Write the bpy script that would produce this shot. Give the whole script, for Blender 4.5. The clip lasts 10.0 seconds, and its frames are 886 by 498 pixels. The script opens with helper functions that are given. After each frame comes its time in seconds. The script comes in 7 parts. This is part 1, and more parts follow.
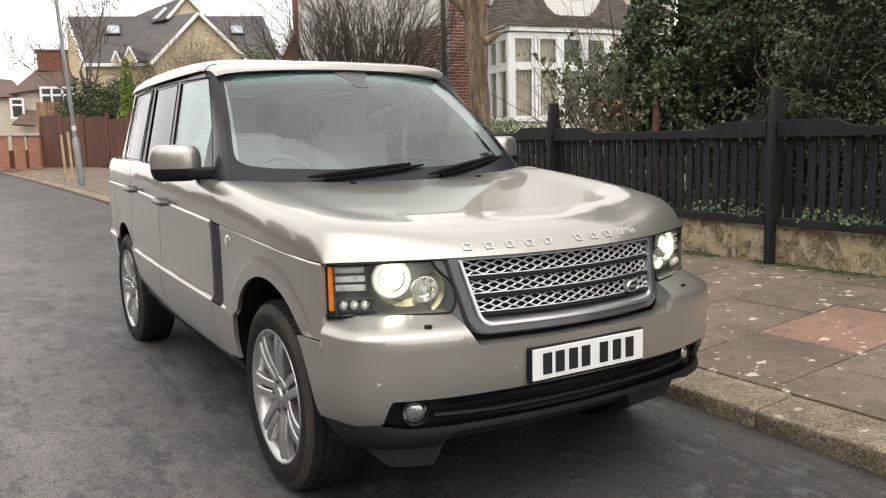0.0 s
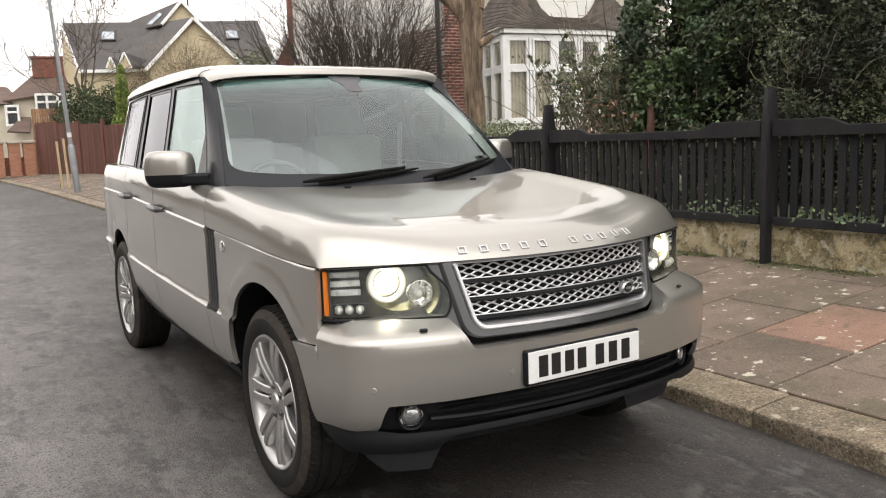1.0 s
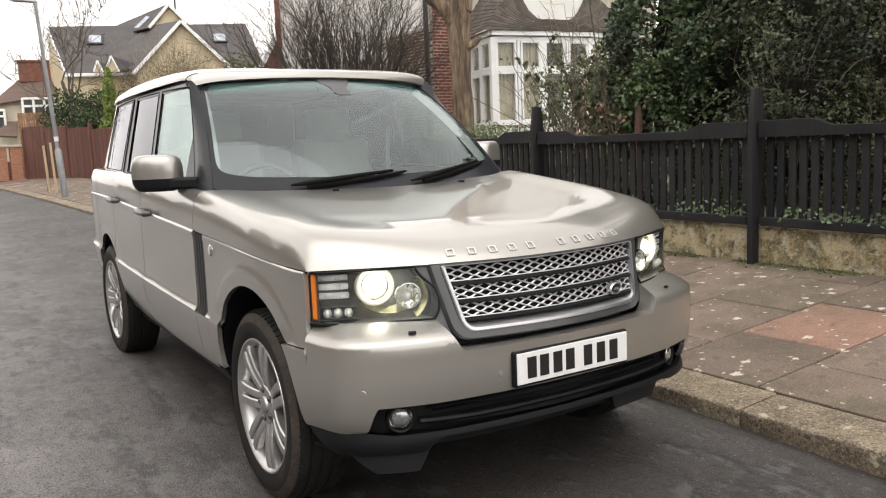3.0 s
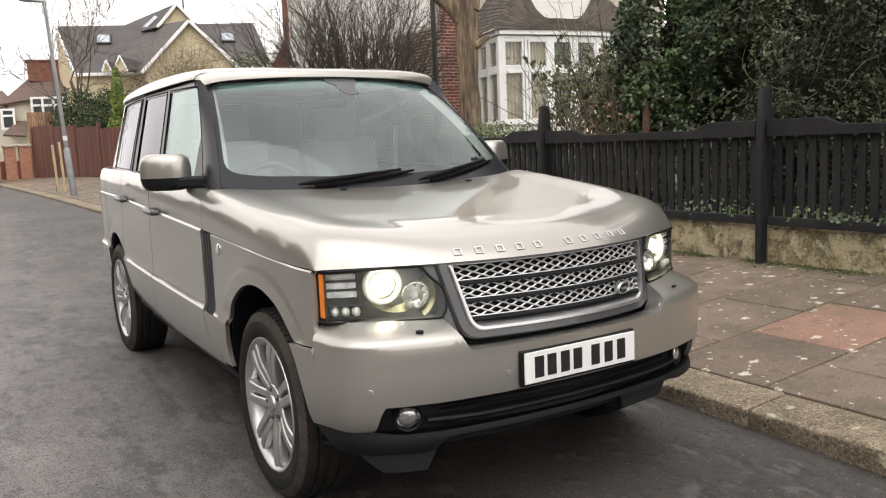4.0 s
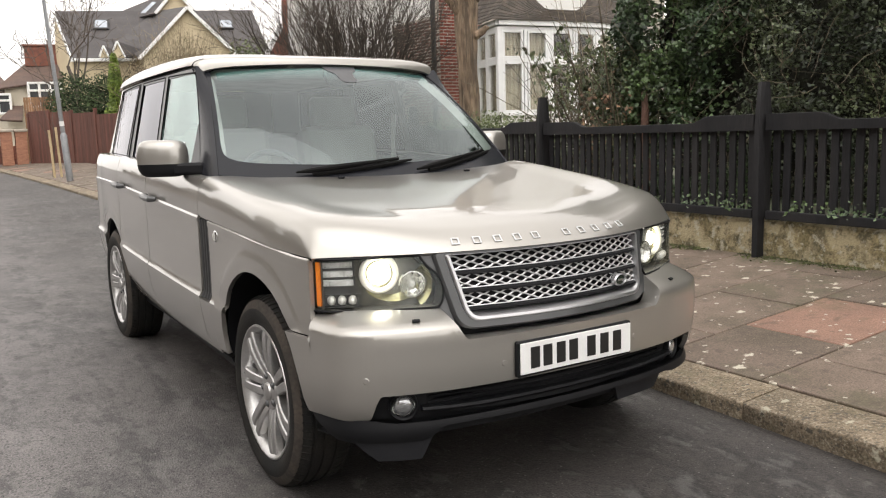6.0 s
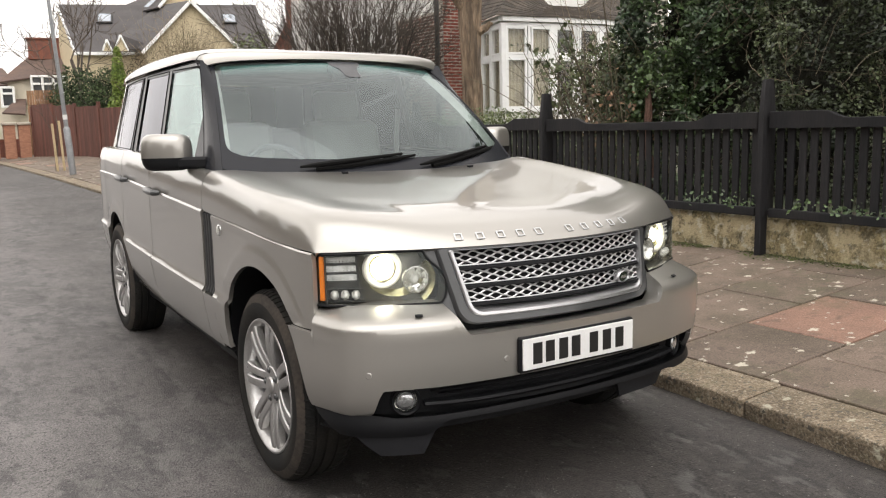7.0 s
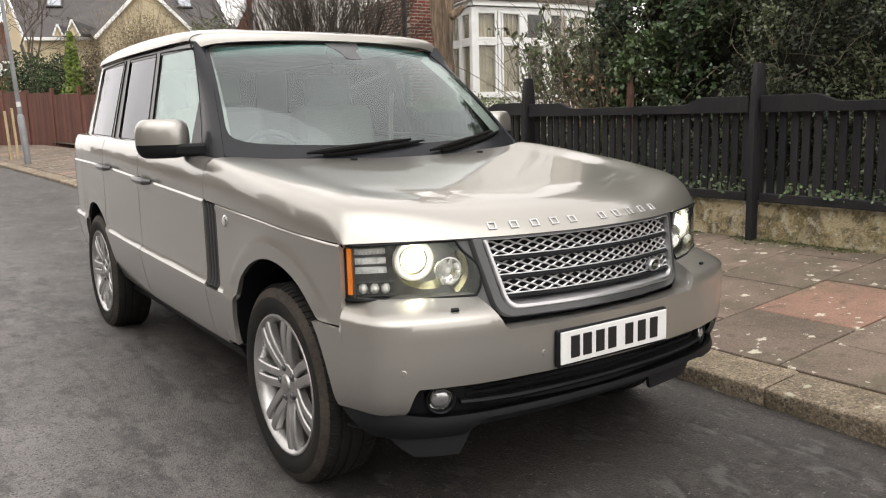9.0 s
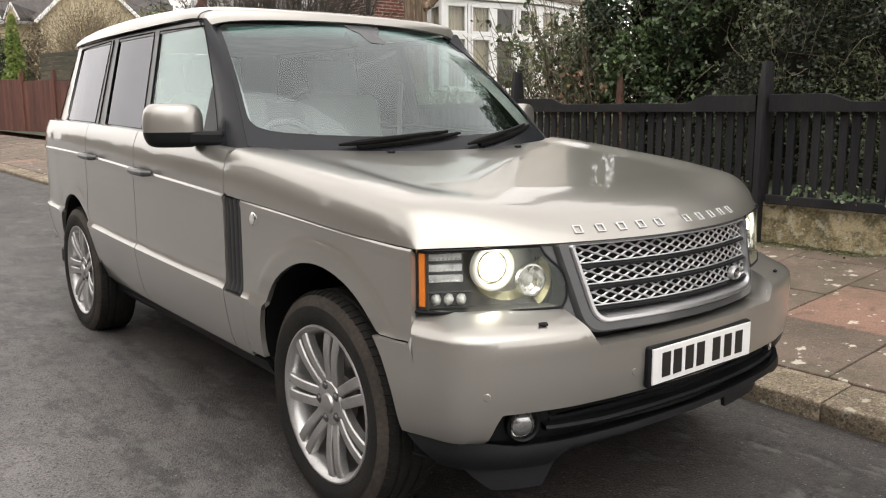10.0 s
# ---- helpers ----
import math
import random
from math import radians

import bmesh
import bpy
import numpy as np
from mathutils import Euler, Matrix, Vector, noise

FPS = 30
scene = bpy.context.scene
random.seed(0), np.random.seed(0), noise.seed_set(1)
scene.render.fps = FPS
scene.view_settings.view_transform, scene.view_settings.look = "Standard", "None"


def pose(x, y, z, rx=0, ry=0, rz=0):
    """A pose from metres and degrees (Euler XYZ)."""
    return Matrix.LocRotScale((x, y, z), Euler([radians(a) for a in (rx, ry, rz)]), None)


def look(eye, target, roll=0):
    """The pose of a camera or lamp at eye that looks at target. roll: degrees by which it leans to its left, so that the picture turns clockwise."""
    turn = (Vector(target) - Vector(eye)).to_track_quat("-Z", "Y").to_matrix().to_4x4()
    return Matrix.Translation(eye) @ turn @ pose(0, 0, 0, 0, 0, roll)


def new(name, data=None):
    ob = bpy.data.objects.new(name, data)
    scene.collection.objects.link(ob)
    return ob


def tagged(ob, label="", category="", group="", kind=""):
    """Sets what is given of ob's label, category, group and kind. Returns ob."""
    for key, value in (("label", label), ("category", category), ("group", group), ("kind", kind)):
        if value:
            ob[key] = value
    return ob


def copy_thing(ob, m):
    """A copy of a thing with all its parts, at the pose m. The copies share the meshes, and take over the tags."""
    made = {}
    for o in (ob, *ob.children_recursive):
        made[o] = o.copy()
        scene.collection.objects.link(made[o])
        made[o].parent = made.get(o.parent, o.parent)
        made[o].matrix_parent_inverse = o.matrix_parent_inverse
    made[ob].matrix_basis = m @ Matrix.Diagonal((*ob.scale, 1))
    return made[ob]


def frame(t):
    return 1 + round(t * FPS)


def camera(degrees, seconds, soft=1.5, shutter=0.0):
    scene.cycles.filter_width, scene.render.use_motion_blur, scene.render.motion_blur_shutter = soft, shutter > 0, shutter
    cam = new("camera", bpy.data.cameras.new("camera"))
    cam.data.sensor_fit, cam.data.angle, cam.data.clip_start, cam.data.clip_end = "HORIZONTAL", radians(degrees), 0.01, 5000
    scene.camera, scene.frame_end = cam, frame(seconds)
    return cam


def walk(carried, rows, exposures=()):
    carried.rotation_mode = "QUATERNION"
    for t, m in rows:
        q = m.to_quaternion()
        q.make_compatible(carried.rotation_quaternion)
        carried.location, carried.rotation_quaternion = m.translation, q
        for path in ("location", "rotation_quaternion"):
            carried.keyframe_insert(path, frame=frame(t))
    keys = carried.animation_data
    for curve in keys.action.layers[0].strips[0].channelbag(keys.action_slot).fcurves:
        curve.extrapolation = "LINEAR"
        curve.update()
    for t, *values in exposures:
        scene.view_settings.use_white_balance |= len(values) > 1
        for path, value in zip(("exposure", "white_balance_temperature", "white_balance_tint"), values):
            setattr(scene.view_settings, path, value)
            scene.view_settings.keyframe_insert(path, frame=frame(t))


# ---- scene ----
cam = camera(56.5, 10.0, 1.15)
PATH = [
    (0, (-1.947, -2.209, 1.365), (-0.92, -0.513, 1.1), -1.5),
    (0.5, (-1.947, -2.212, 1.367), (-0.919, -0.516, 1.105), -1.7),
    (1, (-1.938, -2.212, 1.368), (-0.905, -0.519, 1.109), -2.1),
    (1.5, (-1.939, -2.216, 1.369), (-0.896, -0.53, 1.112), -2.3),
    (2, (-1.936, -2.222, 1.369), (-0.884, -0.54, 1.114), -2.3),
    (2.5, (-1.936, -2.222, 1.37), (-0.877, -0.545, 1.116), -2.4),
    (4, (-1.938, -2.222, 1.37), (-0.899, -0.533, 1.114), -2.4),
    (4.5, (-1.937, -2.224, 1.37), (-0.891, -0.538, 1.12), -2.3),
    (5, (-1.942, -2.226, 1.369), (-0.897, -0.539, 1.119), -2.1),
    (5.5, (-1.937, -2.218, 1.367), (-0.892, -0.534, 1.102), -1.9),
    (7, (-1.945, -2.219, 1.364), (-0.906, -0.535, 1.076), -1.3),
    (7.5, (-1.941, -2.207, 1.363), (-0.903, -0.523, 1.071), -1.2),
    (8, (-1.942, -2.2, 1.359), (-0.901, -0.521, 1.052), -1.4),
    (8.5, (-1.979, -2.119, 1.354), (-0.915, -0.455, 1.036), -1.7),
    (9, (-2.074, -1.961, 1.359), (-0.955, -0.335, 1.037), -1.5),
    (9.5, (-2.132, -1.731, 1.324), (-0.961, -0.143, 0.995), -0.6),
    (10, (-2.212, -1.464, 1.342), (-0.988, 0.082, 1.008), -0.3),
]
walk(cam, [(t, look(eye, target, roll)) for t, eye, target, roll in PATH])

# ---- world, sun, exposure ----
world = bpy.data.worlds.new("world")
scene.world = world
world.use_nodes = True
wn, wl = world.node_tree.nodes, world.node_tree.links
sky = wn.new("ShaderNodeTexSky")
sky.sky_type, sky.sun_disc = "NISHITA", False
sky.sun_elevation, sky.sun_rotation = radians(62), radians(200)
sky.air_density, sky.dust_density, sky.ozone_density = 1.0, 4.0, 1.0
grey = wn.new("ShaderNodeHueSaturation")
grey.inputs["Saturation"].default_value = 0.12
cloud = wn.new("ShaderNodeMix")
cloud.data_type = "RGBA"
cloud.inputs[0].default_value = 0.6
cloud.inputs[7].default_value = (11.0, 10.3, 9.7, 1)
wl.new(sky.outputs[0], grey.inputs["Color"])
wl.new(grey.outputs[0], cloud.inputs[6])
# an even overcast sky
geo = wn.new("ShaderNodeTexCoord")
sep = wn.new("ShaderNodeSeparateXYZ")
grad = wn.new("ShaderNodeMapRange")
grad.inputs[1].default_value, grad.inputs[2].default_value = 0.0, 1.0
grad.inputs[3].default_value, grad.inputs[4].default_value = 1.0, 0.86
wl.new(geo.outputs["Generated"], sep.inputs[0])
wl.new(sep.outputs["Z"], grad.inputs[0])
# soft unevenness of the cloud cover
puff = wn.new("ShaderNodeTexNoise")
puff.inputs["Scale"].default_value, puff.inputs["Detail"].default_value, puff.inputs["Roughness"].default_value = 2.2, 6, 0.55
wl.new(geo.outputs["Generated"], puff.inputs["Vector"])
soft_range = wn.new("ShaderNodeMapRange")
soft_range.inputs[1].default_value, soft_range.inputs[2].default_value = 0.3, 0.7
soft_range.inputs[3].default_value, soft_range.inputs[4].default_value = 0.72, 1.22
wl.new(puff.outputs[0], soft_range.inputs[0])
both = wn.new("ShaderNodeMath")
both.operation = "MULTIPLY"
wl.new(soft_range.outputs[0], both.inputs[0]), wl.new(grad.outputs[0], both.inputs[1])
scale = wn.new("ShaderNodeVectorMath")
scale.operation = "SCALE"
wl.new(cloud.outputs[2], scale.inputs[0])
wl.new(both.outputs[0], scale.inputs["Scale"])
wl.new(scale.outputs[0], wn["Background"].inputs[0])
wn["Background"].inputs[1].default_value = 0.16
sun_lamp = new("sun", bpy.data.lights.new("sun", "SUN"))
sun_lamp.data.energy, sun_lamp.data.angle, sun_lamp.data.color = 0.55, radians(70), (1, 0.97, 0.93)
sun_lamp.matrix_world = look((-6, -14, 30), (0, 0, 0))
scene.view_settings.exposure = 0.62


# ---- materials ----
def mat(name, col, rough=0.6, metal=0.0, col2=None, scale=8.0, grain=60.0, amount=0.35, bump=0.2, bump_d=0.01,
        coat=0.0, coat_ior=1.5, rough_var=0.0, per_piece=0.0, per_island=0.0, spec=0.5, stretch=(1, 1, 1), emit=0.0):
    m = bpy.data.materials.new(name)
    m.use_nodes = True
    n, l = m.node_tree.nodes, m.node_tree.links
    b = n["Principled BSDF"]
    b.inputs["Roughness"].default_value = rough
    b.inputs["Metallic"].default_value = metal
    b.inputs["Coat Weight"].default_value = coat
    b.inputs["Coat Roughness"].default_value = 0.03
    b.inputs["Coat IOR"].default_value = coat_ior
    b.inputs["Specular IOR Level"].default_value = spec
    col = tuple(col)
    col2 = tuple(col2) if col2 else tuple(c * 0.7 for c in col)
    co = n.new("ShaderNodeTexCoord")
    mp = n.new("ShaderNodeMapping")
    mp.inputs["Scale"].default_value = stretch
    l.new(co.outputs["Object"], mp.inputs[0])
    big = n.new("ShaderNodeTexNoise")
    big.inputs["Scale"].default_value, big.inputs["Detail"].default_value = scale, 4
    fine = n.new("ShaderNodeTexNoise")
    fine.inputs["Scale"].default_value, fine.inputs["Detail"].default_value = grain, 3
    l.new(mp.outputs[0], big.inputs["Vector"])
    l.new(mp.outputs[0], fine.inputs["Vector"])
    ramp = n.new("ShaderNodeMapRange")
    ramp.inputs[1].default_value, ramp.inputs[2].default_value = 0.35, 0.65
    l.new(big.outputs[0], ramp.inputs[0])
    mix = n.new("ShaderNodeMix")
    mix.data_type = "RGBA"
    mix.inputs[6].default_value, mix.inputs[7].default_value = (*col, 1), (*col2, 1)
    l.new(ramp.outputs[0], mix.inputs[0])
    hsv = n.new("ShaderNodeHueSaturation")
    l.new(mix.outputs[2], hsv.inputs["Color"])
    val = n.new("ShaderNodeMapRange")
    val.inputs[1].default_value, val.inputs[2].default_value = 0.25, 0.75
    val.inputs[3].default_value, val.inputs[4].default_value = 1 - amount, 1 + amount
    l.new(fine.outputs[0], val.inputs[0])
    last = val.outputs[0]
    for span, node, out in ((per_piece, "ShaderNodeObjectInfo", "Random"), (per_island, "ShaderNodeNewGeometry", "Random Per Island")):
        if span:
            oi = n.new(node)
            r = n.new("ShaderNodeMapRange")
            r.inputs[3].default_value, r.inputs[4].default_value = 1 - span, 1 + span
            l.new(oi.outputs[out], r.inputs[0])
            mul = n.new("ShaderNodeMath")
            mul.operation = "MULTIPLY"
            l.new(last, mul.inputs[0]), l.new(r.outputs[0], mul.inputs[1])
            last = mul.outputs[0]
    l.new(last, hsv.inputs["Value"])
    l.new(hsv.outputs[0], b.inputs["Base Color"])
    if rough_var:
        rr = n.new("ShaderNodeMapRange")
        rr.inputs[3].default_value, rr.inputs[4].default_value = max(0.02, rough - rough_var), min(1, rough + rough_var)
        l.new(big.outputs[0], rr.inputs[0]), l.new(rr.outputs[0], b.inputs["Roughness"])
    if bump:
        bp = n.new("ShaderNodeBump")
        bp.inputs["Strength"].default_value, bp.inputs["Distance"].default_value = bump, bump_d
        l.new(fine.outputs[0], bp.inputs["Height"]), l.new(bp.outputs[0], b.inputs["Normal"])
    if emit:
        b.inputs["Emission Color"].default_value = (*col, 1)
        b.inputs["Emission Strength"].default_value = emit
    return m


def pane_mat(name, tint, ior=1.5, gloss=(0.86, 0.95, 0.97), haze=0.0):
    """Thin glass: clear or tinted, with the gloss of a real pane."""
    m = bpy.data.materials.new(name)
    m.use_nodes = True
    n, l = m.node_tree.nodes, m.node_tree.links
    out = n["Material Output"]
    n.remove(n["Principled BSDF"])
    tr, gl, lw, mx = n.new("ShaderNodeBsdfTransparent"), n.new("ShaderNodeBsdfGlossy"), n.new("ShaderNodeLayerWeight"), n.new("ShaderNodeMixShader")
    tr.inputs[0].default_value = (*tint, 1)
    gl.inputs["Roughness"].default_value = 0.015
    gl.inputs[0].default_value = (*gloss, 1)
    # gloss rises towards grazing angles, alike from both sides of the pane
    r0 = ((ior - 1) / (ior + 1)) ** 2
    lw.inputs["Blend"].default_value = 0.5
    p, a = n.new("ShaderNodeMath"), n.new("ShaderNodeMath")
    p.operation, p.inputs[1].default_value = "POWER", 5.0
    a.operation, a.inputs[1].default_value, a.inputs[2].default_value = "MULTIPLY_ADD", 1 - r0, r0
    l.new(lw.outputs["Facing"], p.inputs[0]), l.new(p.outputs[0], a.inputs[0]), l.new(a.outputs[0], mx.inputs[0])
    l.new(tr.outputs[0], mx.inputs[1]), l.new(gl.outputs[0], mx.inputs[2])
    last = mx.outputs[0]
    if haze:
        # aged plastic scatters some of the light that goes through it
        sc, hz = n.new("ShaderNodeBsdfTranslucent"), n.new("ShaderNodeMixShader")
        sc.inputs[0].default_value = (0.95, 0.93, 0.80, 1)
        hz.inputs[0].default_value = haze
        l.new(last, hz.inputs[1]), l.new(sc.outputs[0], hz.inputs[2])
        last = hz.outputs[0]
    l.new(last, out.inputs[0])
    return m


def tint_mat(name, tint, haze=0.0, colour=(0.30, 0.55, 0.52)):
    """A coloured film that scatters a little of the light."""
    m = bpy.data.materials.new(name)
    m.use_nodes = True
    n, l = m.node_tree.nodes, m.node_tree.links
    n.remove(n["Principled BSDF"])
    tr, di, mx = n.new("ShaderNodeBsdfTransparent"), n.new("ShaderNodeBsdfDiffuse"), n.new("ShaderNodeMixShader")
    tr.inputs[0].default_value, di.inputs[0].default_value, mx.inputs[0].default_value = (*tint, 1), (*colour, 1), haze
    l.new(tr.outputs[0], mx.inputs[1]), l.new(di.outputs[0], mx.inputs[2]), l.new(mx.outputs[0], n["Material Output"].inputs[0])
    return m


VENT = mat("vent_plastic", (0.024, 0.0245, 0.026), 0.5, 0, (0.030, 0.0305, 0.032), 5, 300, 0.15, 0.1, 0.001, spec=0.3)
PAINT = mat("champagne_paint", (0.372, 0.357, 0.327), 0.31, 0.66, (0.362, 0.347, 0.319), 2.0, 900, 0.05, 0.02, 0.001, coat=1.0, coat_ior=1.7)
WIPER = mat("wiper_black", (0.005, 0.005, 0.005), 0.6, 0, None, 6, 300, 0.2, 0, spec=0.12)
BLACK = mat("black_plastic", (0.008, 0.0083, 0.0095), 0.5, 0, (0.011, 0.0113, 0.0125), 6, 300, 0.2, 0.15, 0.001, spec=0.16)
SKIRT = mat("skirt_plastic", (0.016, 0.0165, 0.019), 0.5, 0, (0.021, 0.0215, 0.024), 6, 300, 0.2, 0.15, 0.001, spec=0.22)
GLOSSBLACK = mat("gloss_black", (0.017, 0.018, 0.022), 0.24, 0, (0.020, 0.021, 0.025), 3, 400, 0.05, 0, spec=0.18)
FRAMEGREY = mat("window_frame_grey", (0.15, 0.152, 0.156), 0.3, 0.2, (0.165, 0.167, 0.17), 3, 400, 0.05, 0, spec=0.3)
SEAL = mat("rubber_seal", (0.006, 0.006, 0.006), 0.7, 0, None, 6, 300, 0.2, 0, spec=0.1)
DARKGREY = mat("dark_grey_paint", (0.066, 0.068, 0.070), 0.42, 0.3, (0.076, 0.077, 0.079), 3, 500, 0.08, 0.03, 0.001, coat=0.4)
MESH = mat("bright_silver", (0.66, 0.66, 0.67), 0.3, 0.6, (0.58, 0.58, 0.59), 10, 300, 0.06, 0.03, 0.001)
SILVER = mat("satin_silver", (0.52, 0.52, 0.53), 0.34, 0.9, (0.46, 0.46, 0.47), 10, 300, 0.08, 0.05, 0.001)
CHROME = mat("chrome", (0.85, 0.85, 0.86), 0.08, 1.0, (0.8, 0.8, 0.8), 5, 200, 0.03, 0)
ALLOY = mat("alloy", (0.56, 0.555, 0.55), 0.33, 0.85, (0.46, 0.45, 0.44), 14, 200, 0.12, 0.06, 0.001, rough_var=0.1)
SCUFF = mat("scuffed_rubber", (0.052, 0.041, 0.032), 0.9, 0, (0.030, 0.025, 0.021), 9, 70, 0.35, 0.3, 0.002)
RUBBER = mat("tyre_rubber", (0.011, 0.011, 0.0108), 0.8, 0, (0.019, 0.017, 0.0145), 7, 120, 0.35, 0.3, 0.003, spec=0.25)
ORANGE = mat("amber_lens", (0.95, 0.27, 0.015), 0.2, 0, (0.88, 0.23, 0.015), 20, 200, 0.1, 0, coat=0.5)
WHITE = mat("plate_white", (0.80, 0.80, 0.79), 0.35, 0, (0.76, 0.76, 0.75), 10, 200, 0.04, 0)
INK = mat("plate_ink", (0.015, 0.015, 0.015), 0.4, 0, None, 10, 200, 0.1, 0)
LEATHER = mat("cabin_leather", (0.30, 0.285, 0.26), 0.55, 0, (0.26, 0.245, 0.225), 6, 150, 0.15, 0.2, 0.002)
CABIN = mat("cabin_plastic", (0.10, 0.10, 0.105), 0.6, 0, None, 6, 200, 0.15, 0.1, 0.002)
HEADLINER = mat("headliner", (0.62, 0.60, 0.56), 0.9, 0, None, 6, 200, 0.08, 0)
SCREEN = pane_mat("windscreen_glass", (0.70, 0.79, 0.78), 2.2)
PRIVACY = pane_mat("privacy_glass", (0.16, 0.16, 0.18), 1.9, (0.92, 0.93, 0.98))
SIDEGLASS = pane_mat("door_glass", (0.72, 0.80, 0.77), 2.3, (0.88, 0.97, 0.97))
LENS = pane_mat("lamp_lens", (0.93, 0.94, 0.94), 1.45, haze=0.10)
GLOW = mat("lit_bulb", (1.0, 0.96, 0.84), 0.4, 0, None, 5, 50, 0.0, 0, emit=9)
MIRRORBOWL = mat("mirrored_bowl", (0.90, 0.90, 0.86), 0.32, 0.5, (0.72, 0.72, 0.68), 60, 150, 0.12, 0.1, 0.002)
# chrome paled and warmed in its own colour to look lit by the lamp
LITCHROME = mat("lit_chrome", (0.95, 0.94, 0.86), 0.30, 0.35, (0.90, 0.88, 0.78), 20, 120, 0.05, 0)
AMBERCHROME = mat("amber_chrome", (0.42, 0.39, 0.22), 0.22, 0.9, (0.22, 0.21, 0.12), 30, 120, 0.2, 0.1, 0.003)
LAMPGREY = mat("lamp_grey", (0.075, 0.078, 0.08), 0.35, 0.3, (0.05, 0.052, 0.054), 30, 200, 0.15, 0.1, 0.002)
LEDSTRIP = mat("led_strip", (0.88, 0.89, 0.89), 0.3, 0.1, (0.50, 0.51, 0.51), 40, 200, 0.15, 0.1, 0.002)
BOWL = mat("main_lamp_bowl", (0.62, 0.60, 0.42), 0.22, 0.9, (0.42, 0.40, 0.24), 30, 120, 0.12, 0.1, 0.004)
REFLECTOR = mat("lamp_reflector", (0.8, 0.8, 0.78), 0.15, 1.0, (0.7, 0.7, 0.66), 20, 100, 0.1, 0.1, 0.004)


# ---- mesh helpers ----
class Geo:
    def __init__(self):
        self.v, self.f = [], []

    def add(self, verts, faces):
        k = len(self.v)
        self.v += [tuple(map(float, p)) for p in verts]
        self.f += [tuple(i + k for i in q) for q in faces]
        return self

    def grid(self, P, close_u=False, close_v=False):
        P = np.asarray(P, float)
        m, n = P.shape[:2]
        F = []
        for i in range(m if close_u else m - 1):
            for j in range(n if close_v else n - 1):
                a, b = (i + 1) % m, (j + 1) % n
                F.append((i * n + j, a * n + j, a * n + b, i * n + b))
        return self.add(P.reshape(-1, 3), F)

    def box(self, c, s, m=None, b=0.004):
        """A bevelled box: centre, full sizes, an optional turn."""
        h = np.array(s, float) / 2
        b = min(b, h.min() * 0.45)
        V, idx = [], {}
        for sx in (-1, 1):
            for sy in (-1, 1):
                for sz in (-1, 1):
                    for ax in range(3):
                        p = np.array([sx, sy, sz]) * (h - b)
                        p[ax] = (sx, sy, sz)[ax] * h[ax]
                        idx[sx, sy, sz, ax] = len(V)
                        V.append(p)
        F = []
        sg = (-1, 1)
        for ax in range(3):
            o = [a for a in range(3) if a != ax]
            for s0 in sg:
                q = []
                for a, d in ((-1, -1), (1, -1), (1, 1), (-1, 1)):
                    k = [0, 0, 0]
                    k[ax], k[o[0]], k[o[1]] = s0, a, d
                    q.append(idx[k[0], k[1], k[2], ax])
                F.append(q)
            for a in sg:
                for d in sg:
                    q = []
                    for e, w in ((-1, 0), (1, 0), (1, 1), (-1, 1)):
                        k = [0, 0, 0]
                        k[ax], k[o[0]], k[o[1]] = e, a, d
                        q.append(idx[k[0], k[1], k[2], o[w]])
                    F.append(q)
        for sx in sg:
            for sy in sg:
                for sz in sg:
                    F.append([idx[sx, sy, sz, a] for a in range(3)])
        V = np.array(V)
        G = []
        for q in F:
            nrm = np.cross(V[q[1]] - V[q[0]], V[q[2]] - V[q[0]])
            G.append(tuple(q) if nrm @ V[list(q)].mean(0) > 0 else tuple(reversed(q)))
        W = [Vector(p) for p in V]
        if m is not None:
            W = [m @ p for p in W]
        return self.add([p + Vector(c) for p in W], G)

    def tube(self, path, r, n=8, cap=True):
        path = [Vector(p) for p in path]
        R = r if isinstance(r, (list, tuple)) else [r] * len(path)
        rings = []
        ref = Vector((0.13, 0.21, 0.97))
        for i, p in enumerate(path):
            d = (path[min(i + 1, len(path) - 1)] - path[max(i - 1, 0)]).normalized()
            if abs(d @ ref) > 0.95:
                ref = Vector((0.97, 0.1, 0.2))
            a = d.cross(ref).normalized()
            b = d.cross(a)
            rings.append([p + (a * math.cos(t) + b * math.sin(t)) * R[i] for t in np.linspace(0, 2 * math.pi, n, endpoint=False)])
        k = len(self.v)
        self.grid(np.array([[tuple(p) for p in g] for g in rings]), close_v=True)
        if cap:
            self.f.append(tuple(k + j for j in range(n)))
            self.f.append(tuple(k + (len(path) - 1) * n + j for j in reversed(range(n))))
        return self

    def revolve(self, prof, n=48, m=None):
        """Profile of (radius, height) turned about the z axis, then placed by m."""
        P = []
        for t in np.linspace(0, 2 * math.pi, n, endpoint=False):
            P.append([Vector((r * math.cos(t), r * math.sin(t), h)) for r, h in prof])
        if m is not None:
            P = [[m @ p for p in g] for g in P]
        return self.grid(np.array([[tuple(p) for p in g] for g in P]), close_u=True)


